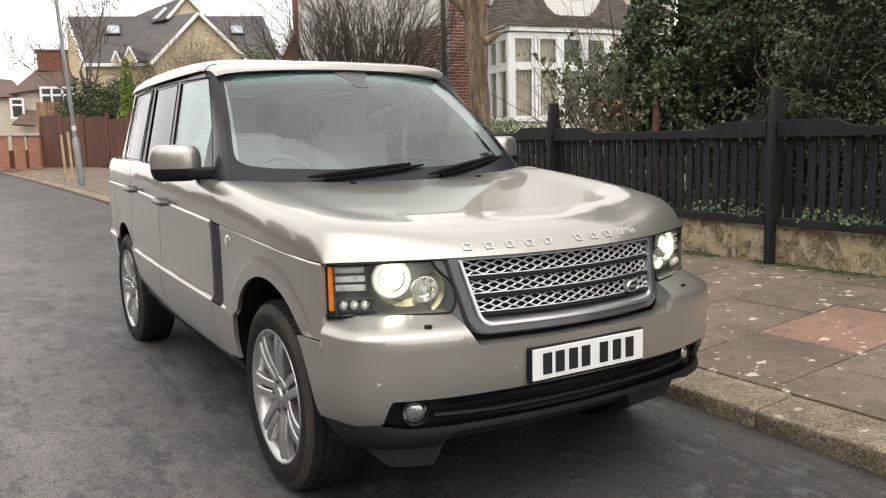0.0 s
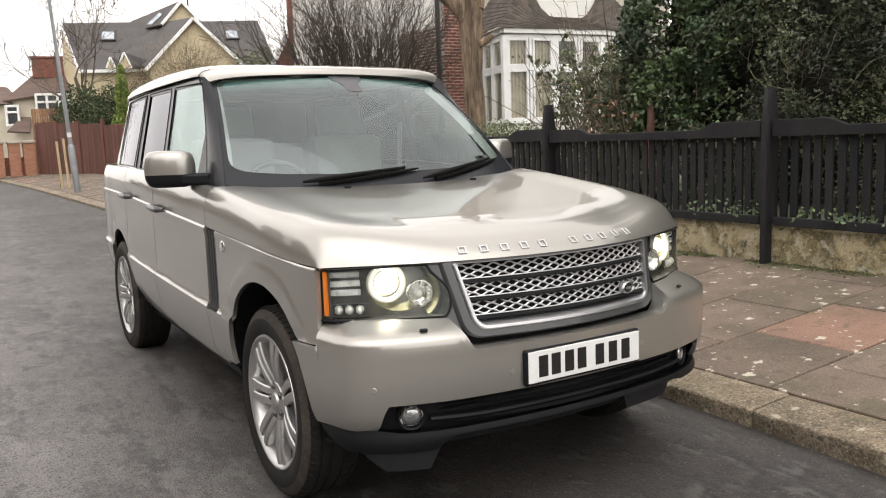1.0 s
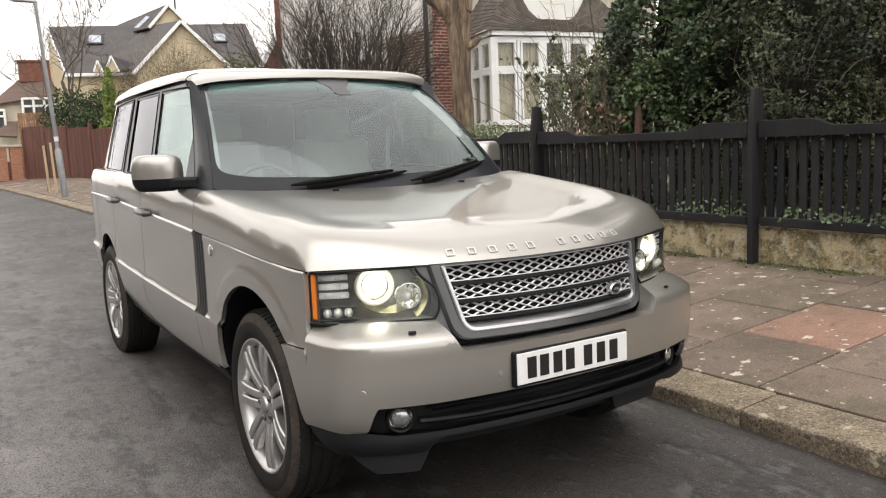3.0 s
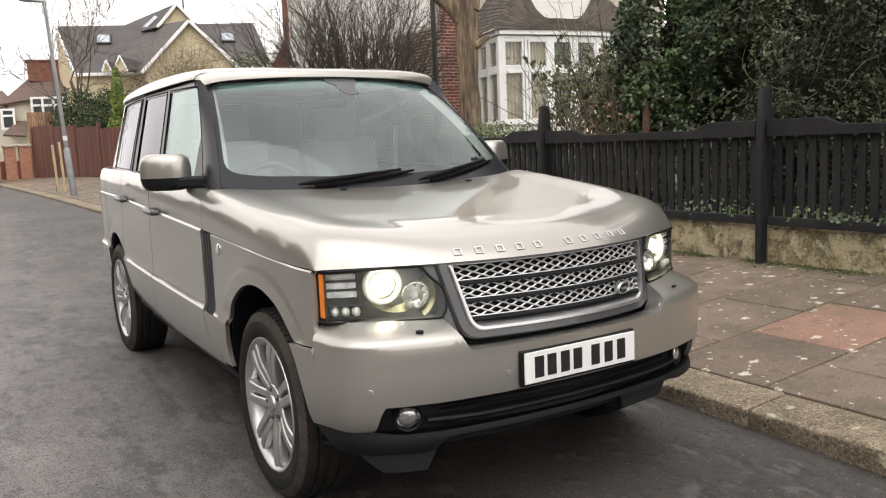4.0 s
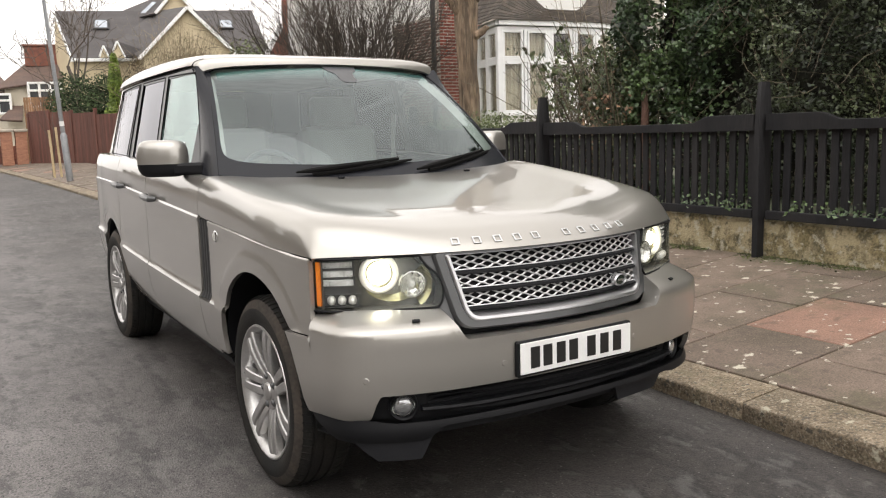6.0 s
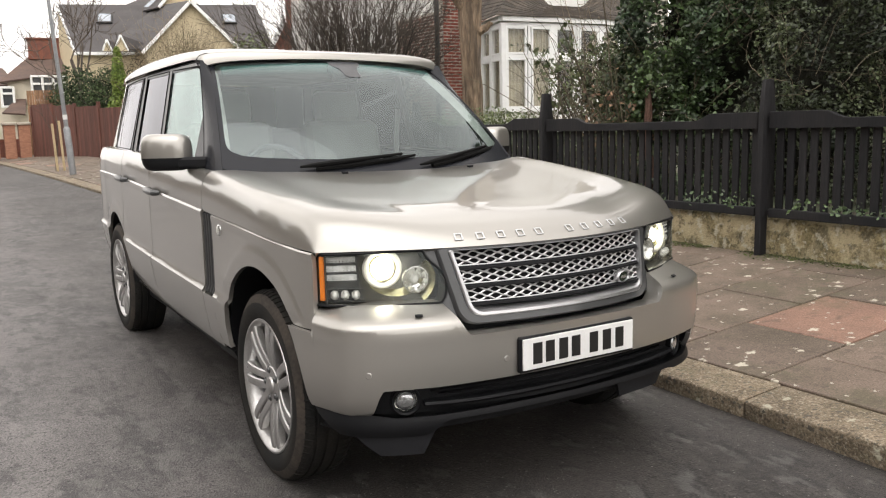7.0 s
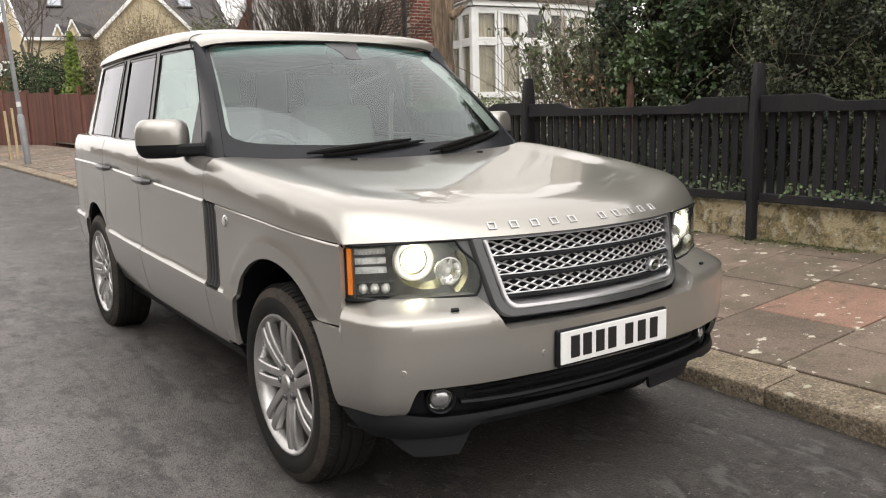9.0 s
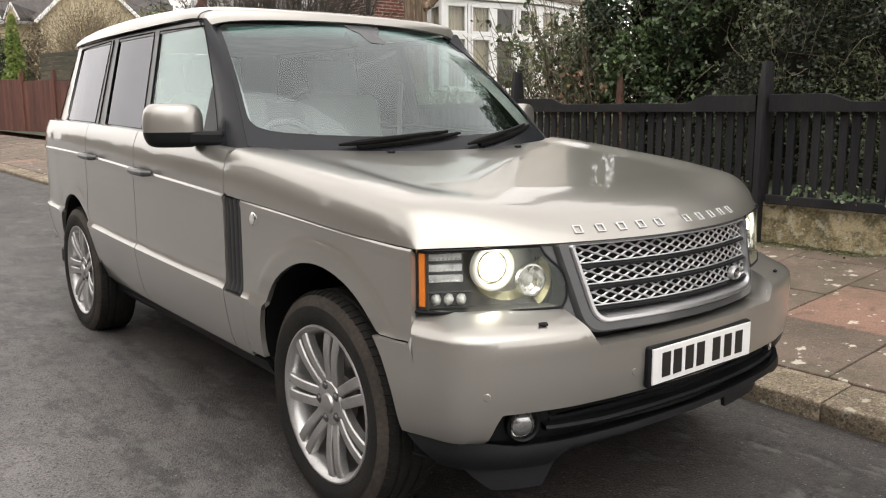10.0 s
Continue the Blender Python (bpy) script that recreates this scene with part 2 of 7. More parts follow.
def obj(name, geo, material, parent=None, label="", smooth=35, fix=True, weld=True):
    me = bpy.data.meshes.new(name)
    me.from_pydata(geo.v, [], geo.f)
    if fix or weld:
        bm = bmesh.new()
        bm.from_mesh(me)
        if weld:
            bmesh.ops.remove_doubles(bm, verts=bm.verts, dist=0.00002)
        if fix:
            bmesh.ops.recalc_face_normals(bm, faces=bm.faces)
        bm.to_mesh(me)
        bm.free()
    if smooth:
        me.shade_smooth()
        me.set_sharp_from_angle(angle=radians(smooth))
    me.materials.append(material)
    ob = new(name, me)
    if parent:
        ob.parent = parent
    if label:
        tagged(ob, label)
    return ob


def part(name, geo, material, parent, label="", smooth=35):
    return obj(name, geo, material, parent, label, smooth)


def empty(name, x=0, y=0, z=0):
    e = new(name)
    e.location = (x, y, z)
    return e


def sheet(P, out, th=0.018):
    """A panel: a grid of points with its thickness folded in behind it. out: a point inside the thing."""
    P = np.asarray(P, float)
    du, dv = np.gradient(P, axis=0), np.gradient(P, axis=1)
    N = np.cross(du, dv)
    N /= np.linalg.norm(N, axis=2, keepdims=True) + 1e-12
    if np.sum(N * (P - np.array(out))) < 0:
        N = -N
    Q = P - N * th
    m, n = P.shape[:2]
    g = Geo()
    g.grid(P)
    ring = [(i, 0) for i in range(m)] + [(m - 1, j) for j in range(1, n)] + [(i, n - 1) for i in range(m - 2, -1, -1)] + [(0, j) for j in range(n - 2, 0, -1)]
    A = np.array([[P[i, j] for i, j in ring], [Q[i, j] for i, j in ring]])
    g.grid(A, close_v=True)
    g.grid(Q)
    return g


def spline(xs, ys):
    """A smooth curve through points, as a function."""
    xs, ys = np.array(xs, float), np.array(ys, float)
    d = np.gradient(ys, xs)

    def f(x):
        x = np.clip(x, xs[0], xs[-1])
        i = np.clip(np.searchsorted(xs, x) - 1, 0, len(xs) - 2)
        h = xs[i + 1] - xs[i]
        t = (x - xs[i]) / h
        return ((2 * t**3 - 3 * t**2 + 1) * ys[i] + (t**3 - 2 * t**2 + t) * h * d[i] + (-2 * t**3 + 3 * t**2) * ys[i + 1] + (t**3 - t**2) * h * d[i + 1])
    return f


# ---- the ground plan ----
def rise(y):
    """The street climbs gently beyond the car."""
    return 0.015 * max(0.0, min(y, 70) - 5)


def road_z(y):
    """The road under the car falls a little towards its nose."""
    k = min(1.0, max(0.0, (y - 4.5) / 4.0))
    return 0.02 + rise(y) + 0.012 * (max(y, -1.2) - 2.6) * (1 - k)


def gutter_z(x, y):
    """The patched surface lifts a little where it meets the kerb."""
    k = min(1.0, max(0.0, (x - kerb_x(y) + 0.42) / 0.36))
    return road_z(y) + 0.022 * k * k * (3 - 2 * k) * min(1.0, max(0.0, (y + 0.8) / 1.1))


def kerb_x(y):
    return 1.13 - 0.0013 * max(0.0, y - 5) ** 2


def pave_z(x, y):
    return 0.10 + 0.08 * (min(x, kerb_x(y) + 2.6) - kerb_x(y)) + rise(y)


# ---- the car ----
CORE = (0, 2.4, 0.9)
CTRL = [(0, 0.02), (0.2, 0.027), (0.4, 0.047), (0.58, 0.082), (0.72, 0.142), (0.818, 0.228), (0.868, 0.365), (0.898, 0.65), (0.913, 1.1),
        (0.917, 2.0), (0.913, 2.6), (0.895, 3.4), (0.865, 4.2), (0.83, 4.6), (0.74, 4.86), (0.5, 4.95), (0, 4.97)]
_k = np.concatenate([[0], np.cumsum([math.dist(a, b) for a, b in zip(CTRL, CTRL[1:])])])
_px, _py = spline(_k, [c[0] for c in CTRL]), spline(_k, [c[1] for c in CTRL])
_s = np.linspace(0, _k[-1], 1500)
_X, _Y = _px(_s), np.maximum.accumulate(_py(_s))
_dx, _dy = np.gradient(_X), np.gradient(_Y)
_l = np.hypot(_dx, _dy) + 1e-9
_NX, _NY = _dy / _l, -_dx / _l
_front = _s[np.searchsorted(_Y, 0.45)]


def s_of_y(y):
    return np.interp(y, _Y + np.arange(len(_Y)) * 1e-9, _s)


def s_of_x(x):
    """Along the front, from the middle to the corner."""
    k = _X.argmax()
    return np.interp(x, _X[:k], _s[:k])


def plan(s, off):
    x, y = np.interp(s, _s, _X), np.interp(s, _s, _Y)
    return x + np.interp(s, _s, _NX) * off, y + np.interp(s, _s, _NY) * off


crease = spline([0.2, 0.4, 0.9, 1.5, 2.45, 3.5, 4.95], [0.945, 0.953, 0.985, 1.018, 1.062, 1.10, 1.115])
belt = spline([1.4, 1.7, 2.58, 3.95, 4.95], [1.185, 1.20, 1.247, 1.28, 1.29])
WHEELS = {"front": 0.868, "rear": 3.765}
ARCH_R, ARCH_Z = 0.422, 0.422


def low(y):
    return 0.652 + 0.025 * (y - 1.175)


def arch(y):
    """The lower edge of the side: the arches over the wheels, the sill between them."""
    z = 0.435
    for yc in (WHEELS["front"] - 0.023, WHEELS["rear"]):
        d = abs(y - yc)
        if d < ARCH_R:
            z = max(z, ARCH_Z + math.sqrt(ARCH_R**2 - d * d) * 1.02)
    return z


def swell(y, z):
    """How far the side stands out from the plan line at this height."""
    zl, zr = z - low(y), z - crease(y)
    o = np.interp(zl, [-0.40, -0.34, -0.28, -0.2, -0.1, -0.022, -0.004, 0.018, 0.06, 0.25], [-0.15, -0.09, -0.045, -0.012, 0.006, 0.016, 0.017, 0.003, 0.001, 0.0])
    o += np.interp(zr, [-0.03, -0.012, -0.002, 0.006, 0.05, 0.11, 0.155, 0.19, 0.225], [0.0, 0.004, 0.003, -0.005, -0.005, -0.011, -0.025, -0.047, -0.085])
    for yc in (WHEELS["front"] - 0.023, WHEELS["rear"]):
        r = math.hypot(y - yc, z - ARCH_Z)
        if z > 0.40:
            k = min(1.0, max(0.0, (ARCH_R + 0.088 - r) / 0.018))
            o += ((0.006 if yc < 2 else 0.004) * k * k * (3 - 2 * k) + 0.004 * math.exp(-max(0.0, (r - ARCH_R - 0.088) / 0.05) ** 2)) * min(1.0, max(0.0, (zl - 0.01) / 0.09))
    return o


def side_point(y, z, sg, extra=0.0):
    x, yy = plan(s_of_y(y), swell(y, z) + extra)
    return (sg * x, yy, z)


def arch_nodes(y0, y1, n=56):
    ys = set(np.linspace(y0, y1, n))
    for yc in (WHEELS["front"] - 0.023, WHEELS["rear"]):
        for t in np.linspace(0, math.pi, 41):
            y = yc - ARCH_R * math.cos(t)
            if y0 < y < y1:
                ys.add(y)
    ys = sorted(ys)
    return [y for i, y in enumerate(ys) if i == 0 or y - ys[i - 1] > 0.0004]


def side_panel(y0, y1, zb, zt, sg, lean=0.0):
    """A panel of the car's side between two cuts, from a lower to an upper edge."""
    P = []
    for y in arch_nodes(y0, y1):
        a, b, lo, cr = zb(y), zt(y), low(y), crease(y)
        zs = list(np.linspace(min(a, lo - 0.03), lo - 0.03, 5)) + [lo - 0.022, lo - 0.004, lo + 0.018]
        zs += list(np.linspace(lo + 0.04, cr - 0.03, 22)) + [cr - 0.012, cr - 0.002, cr + 0.006] + list(np.linspace(cr + 0.02, max(b, cr + 0.021), 8))
        zs = np.clip(zs, a, b)
        P.append([side_point(y + lean * (z - 1.0), z, sg) for z in zs])
    return sheet(P, CORE, 0.02)


def build_car():
    car = empty("parked_car", 0, 2.4, 0.02)
    tagged(car, "champagne-silver luxury off-road estate car parked at the kerb, headlights lit", "car")
    inv = Matrix.Translation((0, -2.4, -0.02))

    def cp(name, geo, material, parent=None, label="", smooth=35):
        ob = part(name, geo, material, parent or car, label, smooth)
        if parent is None:
            ob.matrix_parent_inverse = inv
        return ob

    gap = 0.004
    # bonnet, a clamshell that wraps over the wings
    wide = spline([0, 0.35, 0.5, 0.65, 1.1, 1.6], [0.862, 0.862, 0.886, 0.902, 0.913, 0.915])
    top = spline([0, 0.012, 0.035, 0.08, 0.15, 0.28, 0.5, 0.9, 1.3, 1.5], [0.958, 0.972, 0.990, 1.016, 1.040, 1.066, 1.092, 1.140, 1.184, 1.200])
    P = []
    for v in np.concatenate([np.linspace(0, 0.13, 12)[:-1] ** 1.0, np.linspace(0.13, 1, 26)]):
        row = []
        for w in np.linspace(-1, 1, 57):
            u = math.sin(w * math.pi / 2)
            yf = 0.095 + 0.36 * (u * 0.862) ** 2
            yr = 1.285 + 0.215 * u * u + 0.012 * math.exp(-((abs(u) - 0.88) / 0.12) ** 2)
            y = yf + (yr - yf) * v
            x = u * wide(y)
            ze = crease(y) + 0.006
            d = y - yf
            # full shoulders: away from the middle the lip rolls over in a short way
            k = min(1.0, max(0.0, (abs(u) - 0.35) / 0.45))
            k = k * k * (3 - 2 * k)
            j = min(1.0, max(0.0, (d - 0.10) / 0.40))
            k = max(k, j * j * (3 - 2 * j))
            full = 0.958 + (top(y - 0.095) + 0.004 - 0.958) * (1 - math.exp(-d / 0.042))
            zt = top(d) * (1 - k) + full * k
            roll = (max(0.0, 1 - abs(u) ** (26 + 24 * v * v))) ** 0.42
            zt += (0.008 - 0.003 * v) * min(1, d / 0.15) * (1 - 0.30 * u * u)
            # a low ridge runs back along each side
            j = min(1.0, max(0.0, (abs(u) - 0.70) / 0.17))
            away = min(1.0, max(0.0, (d - 0.05) / 0.35))
            zt += away * (0.013 * j * j * (3 - 2 * j) * (1 - 0.5 * v * v) - 0.006 * (1 - u * u))
            z = ze + (zt - ze) * roll
            row.append((x, y, z))
        P.append(row)
    bonnet = cp("bonnet", sheet(P, (0, 0.8, 0.5), 0.02), PAINT, None, "smooth champagne clamshell bonnet")
    # raised silver marks along the bonnet's lip
    for i, x in enumerate([-0.40, -0.322, -0.244, -0.166, -0.088, 0.055, 0.133, 0.211, 0.289, 0.367]):
        yf = 0.095 + 0.36 * x * x
        R = Matrix.Rotation(0.70 * x, 3, "Z") @ Euler((radians(-50), 0, 0)).to_matrix()
        c = Vector((x, yf + 0.029, 0.9905))
        g = Geo()
        for dx, dz, w, h in ((-0.0125, 0, 0.0055, 0.032), (0.0125, 0, 0.0055, 0.032), (0, 0.0138, 0.021, 0.0045), (0, -0.0138, 0.021, 0.0045)):
            g.box(c + R @ Vector((dx, 0, dz)), (w, 0.003, h), R, 0.001)
        cp("bonnet_mark", g, MESH, bonnet, "raised silver mark")

    for sg in (-1, 1):
        # front wing, doors, rear quarter, sill
        cp("front_wing", side_panel(0.375, 1.3765, lambda y: max(0.688 if y < 0.8 else 0.0, arch(y)), lambda y: crease(y) + 0.0035, sg), PAINT)
        back = [[side_point(yy, z, sg, -0.014) for z in np.linspace(0.655, 1.016, 12)] for yy in (1.378, 1.45, 1.53)]
        vn = cp("side_vent", sheet(back, CORE, 0.01), BLACK, None, "dark slatted side vent")
        for k in range(4):
            y = 1.397 + k * 0.036
            P = [[side_point(yy, z, sg, -0.0075 if e in (0, 3) else -0.005) for z in np.linspace(0.660, 1.014, 12)] for e, yy in enumerate((y - 0.0172, y - 0.012, y + 0.012, y + 0.0172))]
            cp("vent_slat", Geo().grid(P), VENT, vn)
        cp("wing_foot", side_panel(1.3772, 1.528, lambda y: 0.415, lambda y: 0.650, sg), PAINT)
        door_f = cp("front_door", side_panel(1.534, 2.575, lambda y: 0.415, belt, sg), PAINT)
        door_r = cp("rear_door", side_panel(2.583, 3.44, lambda y: max(0.415, arch(y) if arch(y) > 0.436 else 0.415), belt, sg), PAINT)
        cp("rear_quarter", side_panel(3.448, 4.93, lambda y: max(0.50, arch(y)), lambda y: belt(y) - 0.10 * max(0.0, (y - 4.5) / 0.43) ** 2, sg), PAINT)
        up = [[side_point(y, z, sg) for z in np.linspace(crease(y) + 0.010, belt(y) - 0.01, 6)] for y in np.linspace(1.49, 1.529, 4)]
        cp("cowl_side", sheet(up, CORE, 0.015), PAINT)
        P = [[side_point(y, z, sg, -0.006 - 0.05 * (0.43 - z)) for z in np.linspace(0.345, 0.412, 4)] for y in np.linspace(1.28, 3.36, 14)]
        cp("sill", sheet(P, CORE, 0.02), BLACK)
        # door handles: a painted bar over a dark cup
        for door, y in ((door_f, 2.42), (door_r, 3.32)):
            z = crease(y) + 0.004
            x = abs(side_point(y, z, 1)[0])
            bar = Geo().tube([(sg * (x + 0.004), y - 0.10, z - 0.005), (sg * (x + 0.034), y - 0.085, z - 0.003), (sg * (x + 0.038), y, z), (sg * (x + 0.034), y + 0.085, z + 0.003), (sg * (x + 0.004), y + 0.10, z + 0.005)], [0.012, 0.017, 0.018, 0.017, 0.012], 10)
            cp("door_handle", bar, DARKGREY, door, "dark grey pull handle")
        # side marker lamp
        y, z = 1.275, 0.955
        p = Vector(side_point(y, z, sg, 0.001))
        mk = cp("side_marker", Geo().revolve([(0, 0.006), (0.018, 0.005), (0.026, 0.0), (0.026, -0.01)], 20, Matrix.Translation(p) @ Matrix.Rotation(sg * math.pi / 2, 4, "Y")), CHROME, None, "round clear side marker")
        cp("marker_lens", Geo().revolve([(0, 0.010), (0.010, 0.009), (0.019, 0.006)], 16, Matrix.Translation(p) @ Matrix.Rotation(sg * math.pi / 2, 4, "Y")), MIRRORBOWL, mk)
        # arch liners
        for yc in WHEELS.values():
            g = Geo()
            P = []
            for t in np.linspace(0.02, math.pi - 0.02, 26):
                yl = yc - 0.02 - (ARCH_R + 0.01) * math.cos(t)
                xo = min(0.893, plan(s_of_y(yl), 0)[0] - 0.012)
                P.append([(sg * x, yl, ARCH_Z + (ARCH_R + 0.012) * math.sin(t) * 1.02) for x in (0.50, xo - 0.03, xo)])
            g.grid(P)
            inner = [[(sg * 0.50, yc - 0.02 - r * math.cos(t), ARCH_Z + r * math.sin(t)) for r in (0.02, ARCH_R + 0.01)] for t in np.linspace(0.02, math.pi - 0.02, 26)]
            g.grid(inner)
            cp("arch_liner", g, BLACK)

    # front bumper skin
    swell_b = spline([0.40, 0.44, 0.50, 0.56, 0.64, 0.70, 0.720, 0.734, 0.746, 0.778], [-0.045, -0.018, 0.0, 0.008, 0.010, 0.009, 0.004, -0.012, -0.036, -0.108])

    def bumper_point(s, z, sg, extra=0.0):
        k = min(1.0, max(0.0, (s - s_of_x(0.78)) / 0.25))
        o = swell_b(z) * (1 - 0.35 * k) + 0.018 * k + extra
        o += 0.022 * math.exp(-((s - s_of_x(0.81)) / 0.13) ** 2)
        x, y = plan(s, o)
        return (sg * x, y, z)

    def bump_top(x, s):
        t = min(1, max(0, (x - 0.435) / 0.085))
        t = t * t * (3 - 2 * t)
        zt = 0.672 + (0.777 - 0.672) * t
        if s > _front + 0.0:
            zt = 0.686
        elif x > 0.845:
            zt = 0.777
        return zt

    def bump_low(x, y, s):
        t = min(1, max(0, (x - 0.725) / 0.045))
        t = t * t * (3 - 2 * t)
        zb = 0.505 - 0.095 * t
        return zb

    s_end = s_of_y(WHEELS["front"] - 0.023 - ARCH_R + 0.11)
    ss = sorted(set(list(np.linspace(0, s_end, 60)) + list(s_of_x(np.linspace(0.42, 0.54, 16))) + list(s_of_x(np.linspace(0.68, 0.77, 10)))))
    P = []
    half = []
    for s in ss:
        x, y = plan(s, 0)
        zt = bump_top(x, s)
        if y > 0.36:
            zt = 0.686
        zb = bump_low(x, y, s)
        yc = WHEELS["front"] - 0.023
        row = []
        sa = s_of_x(0.80)
        for f in np.concatenate([np.linspace(0, 0.78, 12), np.linspace(0.81, 1, 12)]):
            z = zb + (zt - zb) * f
            ye = yc - math.sqrt(max(0.0, ARCH_R**2 - max(0.0, z - ARCH_Z) ** 2))
            s2 = s if s < sa else sa + (s - sa) * (s_of_y(ye) - sa) / (s_end - sa)
            row.append(bumper_point(s2, z, 1))
        # flange running back under the lamps and the grille
        k = min(1, max(0, (0.82 - x) / 0.05))
        px_, py_, pz_ = row[-1]
        row += [(px_, py_ + 0.03 * k, pz_ + 0.001 * k), (px_, py_ + 0.09 * k, pz_ - 0.004 * k)]
        half.append(row)
    left = [[(-x, y, z) for x, y, z in row] for row in reversed(half)]
    cp("front_bumper", sheet(left + half[1:], (0, 1.5, 0.6), 0.018), PAINT, None, "painted front bumper with dark lower skirt")
    # lower skirt, intake, bars and fog lamps
    so = spline([0.24, 0.29, 0.335, 0.37, 0.42], [-0.10, -0.05, -0.012, 0.0, -0.01])
    P = []
    for f in np.linspace(0, 1, 7):
        row = []
        for e in np.linspace(-1, 1, 81):
            s0 = abs(e) * s_of_y(0.29 + 0.135 * f)
            x0 = plan(s0, 0)[0]
            zb = 0.382 - (0.049 if e < 0 else 0.012) * min(1, max(0, (x0 - 0.53) / 0.06))
            zt = 0.402 + 0.011 * min(1, max(0, (x0 - 0.69) / 0.07))
            z = zb + (zt - zb) * f
            q = plan(s0, so(z) - 0.006 + 0.004 * math.exp(-((s0 - s_of_x(0.81)) / 0.13) ** 2))
            row.append((math.copysign(q[0], e), q[1], z))
        P.append(row)
    cp("lower_skirt", sheet(P, (0, 1.5, 0.6), 0.02), BLACK, None, "matt black lower skirt")
    for sg in (-1, 1):
        P = []
        for z in np.linspace(0.35 if sg < 0 else 0.372, 0.262 if sg < 0 else 0.30, 5):
            e = 0.35 - z
            x0, x1 = (0.565 if sg < 0 else 0.28) + 0.45 * e, (0.828 if sg < 0 else 0.585) - 0.55 * e - 4.0 * e * e
            P.append([(sg * q[0], q[1], z) for q in (plan(s_of_x(x), (-0.024 if sg < 0 else -0.06) - 0.15 * e) for x in np.linspace(x0, x1, 14))])
        cp("splash_flap", sheet(P, (0, 1.5, 0.6), 0.015), SKIRT)
        # fog lamp recess
        rec = []
        for z in np.linspace(0.405, 0.508, 6):
            rec.append([(lambda q: (sg * q[0], q[1], z))(plan(s_, -0.055)) for s_ in np.linspace(s_of_x(0.55), s_of_y(0.42), 16)])
        hs = cp("fog_housing", sheet(rec, (0, 1.5, 0.6), 0.01), BLACK)
        q = plan(s_of_x(0.662), -0.034)
        m = Matrix.Translation((sg * q[0], q[1], 0.452)) @ Matrix.Rotation(sg * radians(22), 4, "Z") @ Matrix.Rotation(radians(90), 4, "X")
        cp("fog_surround", Geo().revolve([(0.052, -0.03), (0.051, -0.004), (0.047, 0.0), (0.042, -0.004), (0.040, -0.016)], 28, m), BLACK, hs)
        cp("fog_reflector", Geo().revolve([(0.0, -0.040), (0.026, -0.032), (0.041, -0.014)], 24, m), REFLECTOR, hs)
        cp("fog_lens", Geo().revolve([(0.0, 0.004), (0.018, 0.001), (0.030, -0.005), (0.036, -0.013)], 24, m), mat("fog_glass", (0.62, 0.63, 0.64), 0.12, 0.75, (0.25, 0.26, 0.26), 26, 120, 0.3, 0.2, 0.004) if sg < 0 else bpy.data.materials["fog_glass"], hs, "round clear fog lamp")
    # liner that closes the bumper from behind
    P = []
    for z in (0.345, 0.39, 0.45, 0.50):
        row = [plan(s, -0.085) for s in np.linspace(0, s_of_y(0.44), 20)]
        P.append([(-x, y, z) for x, y in reversed(row)] + [(x, y, z) for x, y in row[1:]])
    cp("bumper_liner", sheet(P, (0, 1.5, 0.6), 0.01), BLACK)
    P = []
    for o in (-0.022, -0.055, -0.095):
        row = [plan(s, o) for s in np.linspace(0, s_of_y(0.40), 20)]
        P.append([(-x, y, 0.378 - 0.041 * min(1, max(0, (x - 0.53) / 0.06))) for x, y in reversed(row)] + [(x, y, 0.378 - 0.008 * min(1, max(0, (x - 0.53) / 0.06))) for x, y in row[1:]])
    cp("undertray", sheet(P, (0, 1.5, 0.8), 0.006), BLACK)
    # added sheet under the nose: keeps light off the road, hides the tyre
    P = [[(x, y + 0.10 * (x / 0.56) ** 2, z) for x in np.linspace(-0.56, 0.56, 15)] for y, z in ((0.11, 0.372), (0.20, 0.335), (0.34, 0.295), (0.52, 0.262), (0.75, 0.25))]
    cp("skid_plate", sheet(P, (0, 1.5, 0.8), 0.006), BLACK, None, "added sloping black sheet that shades the road under the nose")
    # intake behind the bars
    P = [[(x, plan(s_of_x(abs(x)), -0.09)[1], z) for x in np.linspace(-0.60, 0.60, 25)] for z in (0.33, 0.41, 0.50)]
    intake = cp("lower_intake", sheet(P, (0, 1.5, 0.6), 0.01), BLACK)
    g = Geo()
    for z, x1, r in ((0.452, 0.56, 0.010), (0.475, 0.56, 0.007), (0.43, 0.56, 0.007)):
        g.tube([(x, plan(s_of_x(abs(x)), -0.06)[1], z) for x in np.linspace(-x1, x1, 25)], r, 6)
    cp("intake_grid", g, BLACK, intake)
    P = []
    for f, o, zz in ((0, -0.05, 0.422), (1, -0.012, 0.424), (2, -0.006, 0.432), (3, -0.012, 0.440), (4, -0.05, 0.442)):
        P.append([(lambda q: (math.copysign(q[0], x), q[1], zz + 0.008 * min(1, max(0, (abs(x) - 0.40) / 0.2))))(plan(s_of_x(abs(x)), o - 0.012)) for x in np.linspace(-0.60, 0.60, 41)])
    cp("intake_bar", sheet(P, (0, 1.5, 0.45), 0.004), BLACK, intake, "gloss black curved lower bar")
    # number plate
    holder = cp("number_plate", Geo().box((0, 0.015, 0.578), (0.538, 0.022, 0.128), None, 0.006), BLACK, None, "white front number plate with dark bars in a black holder")
    cp("plate_face", Geo().box((0, 0.001, 0.580), (0.520, 0.006, 0.111), None, 0.002), WHITE, holder)
